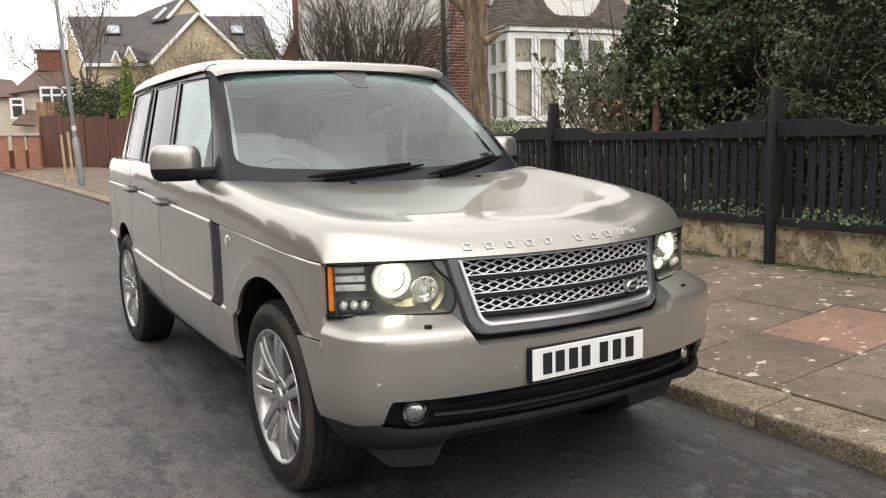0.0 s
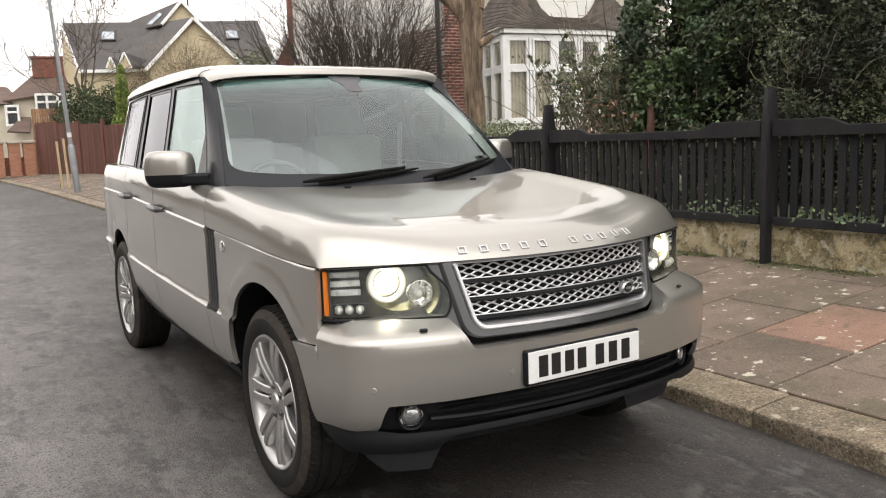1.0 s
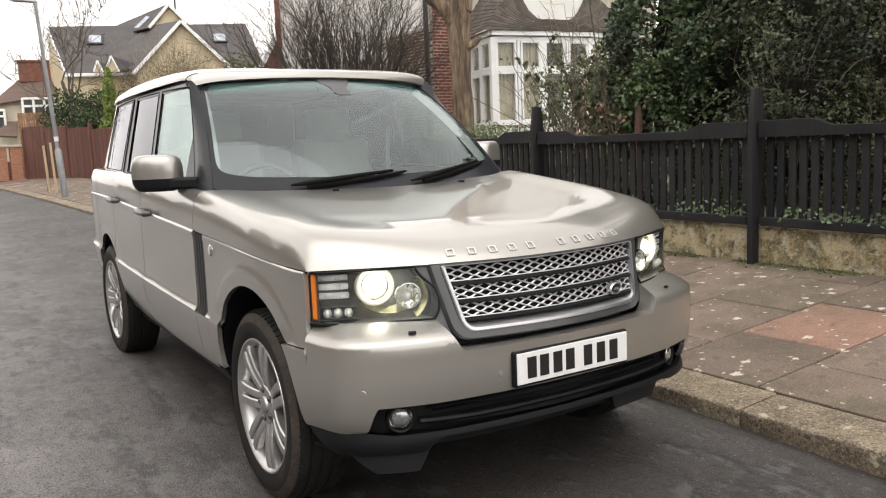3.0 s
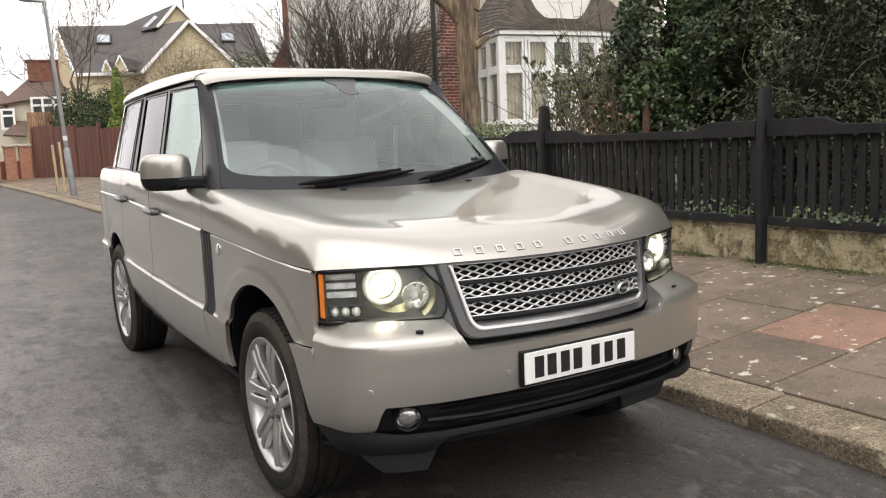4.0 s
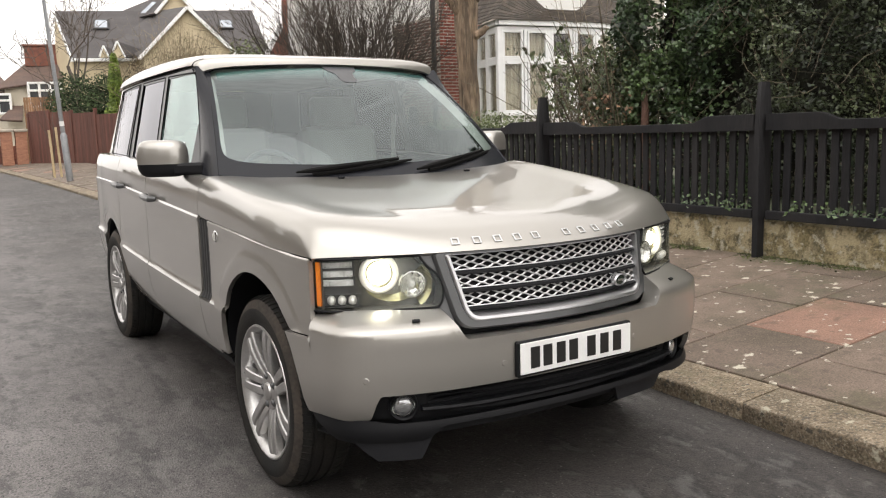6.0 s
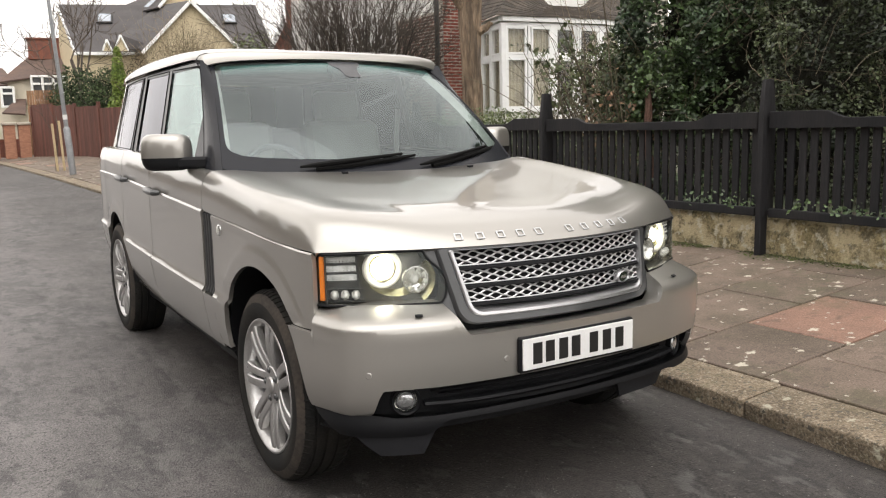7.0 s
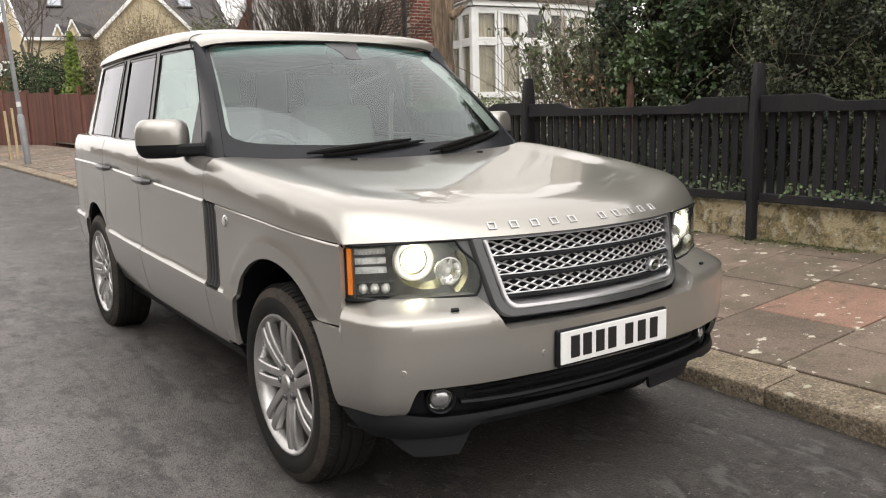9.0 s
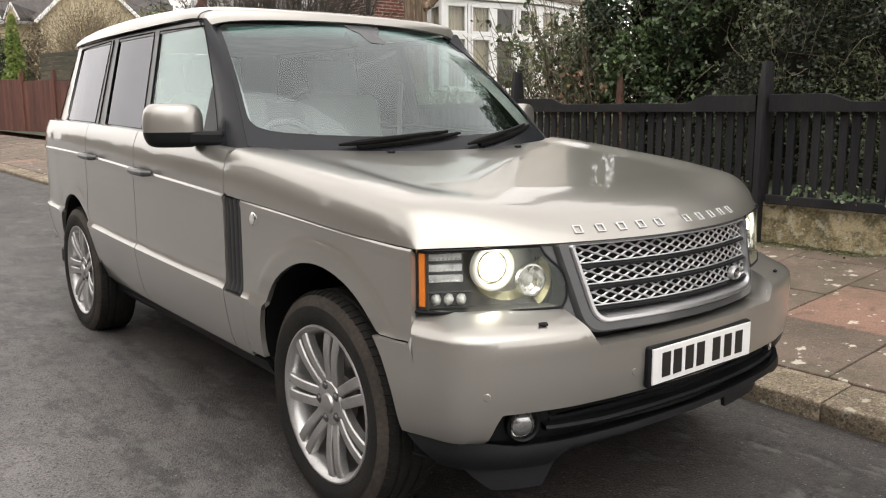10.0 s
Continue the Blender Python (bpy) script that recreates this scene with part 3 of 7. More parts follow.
    for x in (-0.197, -0.141, -0.080, -0.022, 0.063, 0.127, 0.190):
        cp("plate_bar", Geo().box((x, -0.003, 0.580), (0.040, 0.003, 0.076), None, 0.001), INK, holder)
    # small fittings on the bumper
    for sg in (-1, 1):
        q = plan(s_of_x(0.612), -0.026)
        cp("lamp_washer", Geo().box((sg * q[0], q[1], 0.748), (0.026, 0.013, 0.006), Matrix.Rotation(sg * 0.4, 3, "Z") @ Matrix.Rotation(radians(22), 3, "X"), 0.0028), BLACK)
        for x, z in ((0.308, 0.572), (0.765, 0.563)):
            s = s_of_x(x)
            p = bumper_point(s, z, sg, 0.0006)
            nx, ny = np.interp(s, _s, _NX), np.interp(s, _s, _NY)
            m = Matrix.Translation(p) @ Vector((sg * nx, ny, 0)).to_track_quat("Z", "Y").to_matrix().to_4x4()
            cp("parking_sensor", Geo().revolve([(0, 0.001), (0.0095, 0.0008), (0.0115, -0.001), (0.0115, -0.01)], 18, m), PAINT)

    # the lamp and grille face, set back above the bumper
    def face_y(x, z):
        x = abs(x)
        k = min(1, max(0, (x - 0.62) / 0.22))
        return 0.105 + 0.36 * x * x + (z - 0.945) * 0.24 * (1 - k) - 0.02 * k + 3.0 * max(0, x - 0.80) ** 2

    def face(x, z, d=0.0):
        return (x, face_y(x, z) + d, z)

    # grille: outer surround, silver frame, mesh bands
    def ring(hx, zt, zb, taper, rad, n=12):
        """A rounded trapezoid, wider at the top, as a closed loop."""
        pts = []
        cs = [(hx, zt, 0.012), (-hx, zt, 0.012), (-hx + taper, zb, rad), (hx - taper, zb, rad)]
        for i, (x, z, r) in enumerate(cs):
            a, b = Vector(cs[i - 1][:2]), Vector(cs[(i + 1) % 4][:2])
            c = Vector((x, z))
            da, db = (a - c).normalized(), (b - c).normalized()
            for t in np.linspace(0, 1, n):
                p = (c + da * r) * (1 - t) ** 2 + c * 2 * t * (1 - t) + (c + db * r) * t * t
                pts.append((p.x, p.y))
            nxt = cs[(i + 1) % 4]
            c2, r2 = Vector(nxt[:2]), nxt[2]
            e = (c2 - c).normalized()
            p0, p1 = c + e * r, c2 - e * r2
            for t in np.linspace(0, 1, 14)[1:-1]:
                p = p0.lerp(p1, t)
                pts.append((p.x, p.y))
        return pts
    back_y = [[face(x, z, 0.07) for x in np.linspace(-0.5, 0.5, 21)] for z in (0.69, 0.82, 0.95)]
    grille = cp("grille", sheet(back_y, (0, 1.5, 0.8), 0.01), BLACK, None, "dark grille with three silver mesh bands in a silver frame")

    def loops(specs, name, material):
        L = [[face(x, z, d) for x, z in ring(*spec)] for spec, d in specs]
        cp(name, Geo().grid(np.array(L), close_v=True), material, grille)
    loops([((0.492, 0.958, 0.690, 0.05, 0.06), 0.03), ((0.490, 0.956, 0.692, 0.05, 0.06), -0.004), ((0.484, 0.954, 0.698, 0.05, 0.06), -0.012), ((0.456, 0.951, 0.722, 0.045, 0.055), -0.012), ((0.452, 0.950, 0.726, 0.045, 0.05), 0.03)], "grille_surround", DARKGREY)
    loops([((0.455, 0.951, 0.720, 0.045, 0.05), 0.02), ((0.454, 0.950, 0.721, 0.045, 0.05), -0.016), ((0.450, 0.949, 0.725, 0.045, 0.05), -0.020), ((0.440, 0.947, 0.734, 0.045, 0.04), -0.018), ((0.432, 0.945, 0.752, 0.04, 0.035), 0.012), ((0.430, 0.944, 0.754, 0.04, 0.03), 0.04)], "grille_frame", SILVER)
    for zc in (0.918, 0.856, 0.794):
        g = Geo()
        h, w = 0.0225, 0.060
        hx = 0.431 - (0.945 - zc) * 0.19
        for k in range(-10, 11):
            for dr in (-1, 1):
                pts = []
                for t in np.linspace(-1, 1, 21):
                    x = k * w + dr * t * w
                    # softly bent bars, flat where they cross
                    zz = zc + h * (t - 0.05 * math.sin(t * 4 * math.pi))
                    if abs(x) <= hx + 0.004:
                        pts.append(face(x, zz, 0.002 + 0.001 * dr))
                if len(pts) > 1:
                    g.tube(pts, 0.0033, 6)
        cp("mesh_band", g, MESH, grille, "silver diamond mesh")
        g = Geo().tube([face(x, zc - h - 0.002, -0.001) for x in np.linspace(-hx, hx, 25)], 0.0026, 6)
        cp("band_edge", g, MESH, grille)
        bar = [[face(x, zc - h - 0.004 - f * 0.0055, -0.010 + 0.012 * (f in (0, 3))) for x in np.linspace(-hx, hx, 25)] for f in range(4)]
        cp("dark_slat", sheet(bar, (0, 1.5, 0.8), 0.01), BLACK, grille)
    bx = 0.285
    m = Matrix.Translation(face(bx, 0.787, -0.012)) @ Matrix.Rotation(radians(12), 4, "Z") @ Matrix.Rotation(radians(90), 4, "X") @ Matrix.Diagonal((1.45, 0.85, 1, 1))
    badge = cp("badge", Geo().revolve([(0, 0.006), (0.020, 0.005), (0.026, 0.0), (0.026, -0.02)], 28, m), mat("badge_green", (0.02, 0.035, 0.025), 0.2, 0, None, 5, 50, 0.05, 0), grille, "small dark oval badge with silver rim")
    cp("badge_rim", Geo().revolve([(0.0215, 0.004), (0.0235, 0.010), (0.0285, 0.004), (0.029, -0.01)], 28, m), SILVER, badge)
    cp("badge_mark", Geo().box(face(bx, 0.787, -0.0195), (0.032, 0.002, 0.008), Matrix.Rotation(radians(12), 3, "Z"), 0.0005), SILVER, badge)

    # headlights
    edge_curve = spline([-0.05, 0.0, 0.12, 0.3, 0.5, 0.65, 0.75, 0.85, 1.0, 1.05], [0.505, 0.498, 0.480, 0.470, 0.472, 0.487, 0.506, 0.520, 0.533, 0.536])
    for sg in (-1, 1):
        def edge_in(z):
            t = (z - 0.768) / (0.955 - 0.768)
            return float(edge_curve(t))
        P = [[(sg * x, face_y(x, z) + 0.008, z) for x in np.linspace(0.445, min(edge_in(z), 0.56) - 0.002, 6)] for z in np.linspace(0.705, 0.953, 10)]
        cp("lamp_surround", sheet(P, (0, 1.5, 0.8), 0.01), DARKGREY)
        P, B, Q = [], [], []
        for z in np.linspace(0.774, 0.951, 22):
            xi = edge_in(z)
            xs = np.concatenate([np.linspace(xi, 0.83, 20), [0.84, 0.848, 0.853, 0.856]])
            P.append([(sg * x, face_y(x, z) + (0.0 if x < 0.835 else (x - 0.835) * 1.2), z) for x in xs])
            B.append([(sg * (x - 0.01), face_y(x, z) + 0.075, z) for x in xs])
        P, B = np.array(P), np.array(B)
        bowl = Geo().grid(B)
        for e in (np.array([P[0], B[0]]), np.array([P[-1], B[-1]]), np.array([P[:, 0], B[:, 0]]), np.array([P[:, -1], B[:, -1]])):
            bowl.grid(e)
        hl = cp("headlight", bowl, mat("lamp_housing", (0.075, 0.076, 0.074), 0.3, 0.6, (0.14, 0.137, 0.12), 22, 160, 0.15, 0.15, 0.003) if sg < 0 else bpy.data.materials["lamp_housing"], None, "lit headlight with clear lens, chrome bowls and amber edge")
        # rim of the lens
        rim = Geo()
        loop = [tuple(p) for p in P[0]] + [tuple(p) for p in P[1:, -1]] + [tuple(p) for p in P[-1, ::-1][1:]] + [tuple(p) for p in P[::-1, 0][1:]]
        rim.tube(loop, 0.0042, 6)
        cp("lens_rim", rim, BLACK, hl)
        lens = cp("lens", Geo().grid(P), LENS, hl)
        lens.visible_shadow = False

        def bowl_at(x, z, r, depth, d, material, name, yaw=14):
            m = Matrix.Translation((sg * x, face_y(x, z) + d, z)) @ Matrix.Rotation(sg * radians(yaw), 4, "Z") @ Matrix.Rotation(radians(90), 4, "X")
            prof = [(0.0, -depth)] + [(r * math.sin(t), -depth * math.cos(t)) for t in np.linspace(0.25, math.pi / 2, 8)] + [(r * 1.05, 0.003), (r * 1.08, -0.003), (r * 1.08, -0.013)]
            cp(name, Geo().revolve(prof, 32, m), material, hl)
            return m
        m = bowl_at(0.655, 0.893, 0.062, 0.034, 0.024, BOWL, "main_reflector")
        cp("bowl_ring", Geo().revolve([(0.050, -0.010), (0.054, 0.002), (0.061, 0.006), (0.067, 0.004), (0.069, -0.004), (0.069, -0.016)], 40, m), LITCHROME, hl, "bright chrome ring round the lit lamp")
        cp("inner_ring", Geo().revolve([(0.041, -0.012), (0.042, -0.008), (0.045, -0.008), (0.046, -0.012), (0.046, -0.020)], 36, m), BOWL, hl)
        cp("main_lens", Geo().revolve([(0, 0.006), (0.012, 0.005), (0.022, 0.001), (0.030, -0.006), (0.032, -0.016)], 32, m @ Matrix.Translation((-0.010 * sg, 0.004, 0))), GLOW, hl, "glowing projector lens")
        # the faceted high beam bowl
        m = Matrix.Translation((sg * 0.556, face_y(0.556, 0.852) + 0.022, 0.852)) @ Matrix.Rotation(sg * radians(14), 4, "Z") @ Matrix.Rotation(radians(90), 4, "X")
        g = Geo().revolve([(0.008, -0.034), (0.020, -0.022), (0.031, -0.015), (0.043, 0.0)], 9, m)
        hb = part("high_beam_reflector", g, REFLECTOR, hl, "faceted chrome bowl", 0)
        cp("high_beam_ring", Geo().revolve([(0.041, -0.003), (0.0435, 0.003), (0.047, 0.002), (0.048, -0.010)], 36, m), REFLECTOR, hb)
        cp("high_beam_bulb", Geo().revolve([(0, -0.004), (0.009, -0.006), (0.014, -0.014), (0.014, -0.03)], 16, m), MIRRORBOWL, hb)
        # a curved amber-tinted shell under the two lamps, and the rounded inner end
        P = [[(sg * (0.610 + r * math.cos(t)), face_y(0.610 + r * math.cos(t), 0.88) + 0.050 - 0.010 * k, 0.872 + r * 0.80 * math.sin(t)) for t in np.linspace(math.pi * 1.08, math.pi * 1.86, 16)] for k, r in enumerate((0.070, 0.085, 0.098))]
        part("amber_shell", Geo().grid(P), AMBERCHROME, hl, "yellowish mirrored shell", 0)
        P = [[(sg * (0.560 - r * math.cos(t)), face_y(0.53, 0.85) + 0.052 - 0.012 * k, 0.850 + r * math.sin(t)) for t in np.linspace(-1.15, 1.05, 14)] for k, r in enumerate((0.054, 0.066, 0.080))]
        part("inner_bowl", Geo().grid(P), AMBERCHROME, hl, "", 0)
        P = [[(sg * x, face_y(x, z) + 0.046, z) for x in np.linspace(0.722, 0.834, 6)] for z in (0.78, 0.86, 0.948)]
        cp("lamp_backing", sheet(P, (0, 1.5, 0.8), 0.004), LAMPGREY, hl)
        P = [[(sg * 0.8345, face_y(0.8345, z) + d_, z) for d_ in (0.004, 0.05)] for z in (0.778, 0.86, 0.948)]
        cp("divider", sheet(P, (0, 1.5, 0.8), 0.002), LAMPGREY, hl)
        for z in (0.928, 0.897, 0.866):
            P = [[(sg * x, face_y(x, z) + 0.030 + dd, z + dz) for x in np.linspace(0.735, 0.824, 8)] for dz, dd in ((-0.0105, 0.014), (-0.0095, 0.001), (0.0095, 0.0), (0.0105, 0.014))]
            bar = cp("led_bar", Geo().grid(P), LEDSTRIP, hl, "pale clear strip with a row of small lamps")
            for j in range(8):
                x = 0.7405 + 0.0109 * j
                m = Matrix.Translation((sg * x, face_y(x, z) + 0.029, z - 0.001)) @ Matrix.Rotation(sg * radians(30), 4, "Z") @ Matrix.Rotation(radians(90), 4, "X")
                cp("small_lamp", Geo().revolve([(0.0, -0.004), (0.002, -0.003), (0.0042, 0.001), (0.0048, -0.004)], 6, m @ Matrix.Diagonal((0.9, 1.5, 1, 1))), REFLECTOR, bar)
        # a dark capsule with three clear bowls
        P = [[(sg * x, face_y(x, 0.806) + 0.040 - 0.012 * k, 0.806 + h) for x in np.linspace(0.715, 0.826, 8)] for k, h in ((1, -0.022), (0, -0.018), (0, 0.018), (1, 0.022))]
        cap_ = cp("turn_recess", sheet(P, (0, 1.5, 0.8), 0.003), LAMPGREY, hl)
        for x in (0.744, 0.775, 0.806):
            m = Matrix.Translation((sg * x, face_y(x, 0.806) + 0.026, 0.806)) @ Matrix.Rotation(sg * radians(28), 4, "Z") @ Matrix.Rotation(radians(90), 4, "X") @ Matrix.Diagonal((0.95, 1.15, 1, 1))
            part("turn_lamp", Geo().revolve([(0.0, 0.010), (0.008, 0.007), (0.014, 0.000), (0.0165, -0.010)], 7, m), MIRRORBOWL, cap_, "clear faceted turn lamp", 0)
        P = [[(sg * x, face_y(x, z) + (x - 0.835) * 1.2 + 0.008, z) for x in (0.8385, 0.8465)] for z in np.linspace(0.790, 0.942, 8)]
        cp("amber_strip", sheet(P, (0, 1.5, 0.8), 0.006), ORANGE, hl, "upright amber strip")
    # dark filler behind bumper and lamps
    P = [[face(x, z, 0.09) for x in np.linspace(-0.84, 0.84, 25)] for z in (0.40, 0.6, 0.8, 0.955)]
    cp("front_panel", sheet(P, (0, 1.5, 0.7), 0.01), BLACK)

    # greenhouse
    def gx(y, z):
        x = 0.826 - 0.215 * (z - 1.25)
        x -= 0.05 * max(0, (y - 2.9) / 1.2) ** 2
        x -= 0.05 * max(0, (2.35 - y) / 0.6) ** 2 * max(0, (z - 1.2) / 0.5)
        return x

    def gquad(c, sg, d=0.0, n=8, th=0.008):
        """A piece of the cabin's side between four corners (y, z): lower front, lower rear, upper rear, upper front."""
        P = []
        for u in np.linspace(0, 1, n):
            row = []
            for v in np.linspace(0, 1, n):
                y = (c[0][0] * (1 - u) + c[1][0] * u) * (1 - v) + (c[3][0] * (1 - u) + c[2][0] * u) * v
                z = (c[0][1] * (1 - u) + c[1][1] * u) * (1 - v) + (c[3][1] * (1 - u) + c[2][1] * u) * v
                row.append((sg * (gx(y, z) + d), y, z))
            P.append(row)
        return sheet(P, CORE, th)
    ZT = 1.728
    for sg in (-1, 1):
        b = lambda y: belt(y) + 0.004
        w1 = [(1.72, b(1.72) + 0.0), (2.575, b(2.575)), (2.60, ZT - 0.008), (2.085, ZT - 0.020)]
        w2 = [(2.655, b(2.655)), (3.27, b(3.27)), (3.235, ZT - 0.002), (2.675, ZT - 0.006)]
        w3 = [(3.485, b(3.485)), (4.32, b(4.32)), (4.12, ZT - 0.008), (3.385, ZT - 0.002)]
        for c, m, n in ((w1, SIDEGLASS, "front_door_glass"), (w2, PRIVACY, "rear_door_glass"), (w3, PRIVACY, "rear_side_glass")):
            pane = cp(n, gquad(c, sg, 0.0, 8, 0.004), m)
            pane.visible_shadow = False
            loop = []
            for (ya, za), (yb, zb) in zip(c, c[1:] + c[:1]):
                for t in np.linspace(0, 1, 8)[:-1]:
                    y, z = ya + (yb - ya) * t, za + (zb - za) * t
                    loop.append((sg * (gx(y, z) + 0.004), y, z))
            cp("window_seal", Geo().tube(loop + loop[:1], 0.0042, 6), SEAL, pane)
        z0 = lambda y: belt(y) - 0.012
        cp("b_pillar", gquad([(2.575, z0(2.58)), (2.655, z0(2.68)), (2.675, ZT + 0.01), (2.60, ZT + 0.01)], sg, 0.004), FRAMEGREY)
        cp("c_pillar", gquad([(3.27, z0(3.28)), (3.485, z0(3.53)), (3.385, ZT + 0.01), (3.235, ZT + 0.01)], sg, 0.004), FRAMEGREY)
        cp("door_cut", Geo().tube([(sg * (gx(y, z) + 0.006), y, z) for y, z in ((3.40, z0(3.4)), (3.375, 1.45), (3.33, ZT))], 0.005, 6), SEAL)
        P = []
        for v in np.linspace(0, 1, 8):
            y, z = 4.31 + (4.11 - 4.31) * v, z0(4.31) + (ZT + 0.012 - z0(4.31)) * v
            a, c = Vector((sg * (gx(y, z) + 0.004), y, z)), Vector((sg * (0.69 - 0.10 * v), 4.74 - 0.24 * v, z))
            mid = a.lerp(c, 0.55) + Vector((sg * 0.03, 0.02, 0))
            P.append([tuple(a * (1 - t) ** 2 + mid * 2 * t * (1 - t) + c * t * t) for t in np.linspace(0, 1, 8)])
        cp("d_pillar", sheet(P, CORE, 0.02), PAINT)
        cp("window_rail", gquad([(2.09, ZT - 0.022), (4.14, ZT - 0.010), (4.14, ZT + 0.012), (2.11, ZT + 0.004)], sg, 0.005, 14, 0.02), FRAMEGREY)
        cp("roof_gutter", gquad([(2.10, ZT + 0.004), (4.16, ZT + 0.012), (4.16, ZT + 0.018), (2.12, ZT + 0.010)], sg, 0.007, 14, 0.02), SEAL)
        cp("belt_strip", gquad([(1.70, z0(1.70) - 0.004), (4.5, z0(4.5) - 0.004), (4.5, z0(4.5) + 0.02), (1.70, z0(1.70) + 0.02)], sg, 0.006, 16, 0.03), BLACK)
        cp("mirror_sail", gquad([(1.69, z0(1.69)), (1.90, z0(1.90)), (1.905, 1.44), (1.885, 1.455)], sg, 0.007), GLOSSBLACK)
        # mirror
        m = Matrix.Translation((sg * (0.968 if sg < 0 else 0.930), 1.865, 1.283)) @ Matrix.Rotation(sg * radians(28), 4, "Z")
        P = []
        for ph in np.linspace(-math.pi / 2, math.pi / 2, 17):
            c, z = math.cos(ph), math.sin(ph)
            k = max(0.0, abs(c)) ** 0.45
            row = []
            for a in np.linspace(0, 2 * math.pi, 32, endpoint=False):
                ca, sa = math.cos(a), math.sin(a)
                ex = math.copysign(abs(ca) ** 0.55, ca) * 0.118 * (0.25 + 0.75 * k)
                ey = math.copysign(abs(sa) ** 0.8, sa) * (0.095 if sa < 0 else 0.05) * (0.3 + 0.7 * k)
                row.append(tuple(m @ Vector((ex, ey, math.copysign(abs(z) ** 0.75, z) * 0.088 + 0.010 * ex * sg * (z > 0)))))
            P.append(row)
        P = np.array(P)
        base = Geo().grid(P[:8], close_v=True).add(P[0], [tuple(range(32))])
        cap = Geo().grid(P[7:], close_v=True).add(P[-1], [tuple(range(32))])
        mir = cp("wing_mirror", base, BLACK, None, "door mirror with champagne cap and black base", 60)
        cp("mirror_cap", cap, PAINT, mir, "", 60)
        cp("mirror_glass", Geo().box(m @ Vector((0, 0.046, 0.004)), (0.20, 0.006, 0.14), m.to_3x3(), 0.003), CHROME, mir)
        cp("mirror_arm", Geo().box((sg * 0.865, 1.775, 1.232), (0.15, 0.11, 0.056), Matrix.Rotation(sg * radians(28), 3, "Z"), 0.015), BLACK, mir)

    # windscreen
    def scr(u, v, d=0.0):
        xb, xt = u * 0.815, u * 0.655
        B = Vector((xb, 1.235 + 0.42 * xb * xb, 1.155 + 0.040 * (u * u)))
        T = Vector((xt, 2.035 + 0.24 * xt * xt, 1.754 - 0.030 * u * u))
        p = B.lerp(T, v)
        return p + Vector((0, -0.45, 0.7)).normalized() * (0.030 * math.sin(math.pi * v) + d)
    loop_o, loop_i = [], []
    for k in range(128):
        a = 2 * math.pi * (k + 0.5) / 128
        ca, sa = math.cos(a), math.sin(a)
        q = max(abs(ca), abs(sa))
        loop_o.append((ca / q, 0.5 + 0.5 * sa / q))
        # rounded inner edge, deeper below than above
        e = 40 if sa > 0 else 13
        r = (abs(ca) ** e + abs(sa) ** e) ** (-1 / e)
        loop_i.append((0.972 * ca * r, 0.54 + (0.455 if sa > 0 else 0.43) * sa * r))
    ring_of = lambda t: [scr(o[0] + (n_[0] - o[0]) * t, o[1] + (n_[1] - o[1]) * t) for o, n_ in zip(loop_o, loop_i)]
    frit = Geo().grid(np.array([[tuple(p) for p in ring_of(t)] for t in (0, 0.5, 1)]), close_v=True)
    inner_g = Geo().grid(np.array([[tuple(scr(n_[0] * t, 0.54 + (n_[1] - 0.54) * t)) for n_ in loop_i] for t in (1, 0.85, 0.7, 0.55, 0.4, 0.25, 0.1)]), close_v=True)
    inner_g.f.append(tuple(range(6 * 128, 7 * 128)))
    ws = cp("windscreen", inner_g, SCREEN, None, "raked windscreen reflecting the sky")
    ws.visible_shadow = False
    cp("windscreen_border", frit, GLOSSBLACK, ws)
    # tinted band; its pale scatter stands in for bright sky seen through it
    for k in range(5):
        v0, t = 0.845 + 0.024 * k, 0.15 + 0.17 * k
        strip_ = [[scr(u, v, -0.004) for u in np.linspace(-0.93, 0.93, 20)] for v in (v0, v0 + 0.012, v0 + 0.024)]
        tint = cp("sun_band", Geo().grid(strip_), tint_mat("green_tint_%d" % k, (1 - 0.45 * t, 1 - 0.06 * t, 1 - 0.12 * t), 0.30 * t), ws)
        tint.visible_shadow = False
    P = [[scr(0.06 + w * t, v, 0.0015) for t in np.linspace(-1, 1, 9)] for v, w in ((0.80, 0.045), (0.81, 0.062), (0.82, 0.070), (0.87, 0.074), (0.895, 0.080), (0.91, 0.10), (0.93, 0.13), (0.975, 0.15))]
    cp("sensor_patch", Geo().grid(P), mat("sensor_shade", (0.075, 0.078, 0.085), 0.25, 0, None, 5, 50, 0.05, 0, spec=0.4), ws, "black sensor patch behind the glass")
    cp("sensor_box", Geo().box(scr(0.03, 0.90, -0.035), (0.15, 0.12, 0.05), Euler((radians(37), 0, 0)).to_matrix(), 0.02), BLACK, ws)
    for sg in (-1, 1):
        P = [[scr(sg * (0.972 - 0.035 * t), v, -0.012 - 0.04 * t) for t in (0, 0.3, 0.7, 1)] for v in np.linspace(0.06, 0.97, 10)]
        cp("pillar_trim", sheet(P, (0, 2.4, 0.9), 0.004), HEADLINER, None, "pale inner pillar trim")
    # a-pillars between screen and door glass
    for sg in (-1, 1):
        P = []
        for v in np.linspace(0, 1.02, 13):
            a = scr(sg * 1.0, v, 0.004)
            yb, zb_, yt, zt_ = 1.70, 1.185, 2.095, ZT + 0.002
            y, z = yb + (yt - yb) * v, zb_ + (zt_ - zb_) * v
            c = Vector((sg * (gx(y, z) + 0.006), y, z))
            mid = a.lerp(c, 0.5) + Vector((sg * 0.016, -0.014, 0.006))
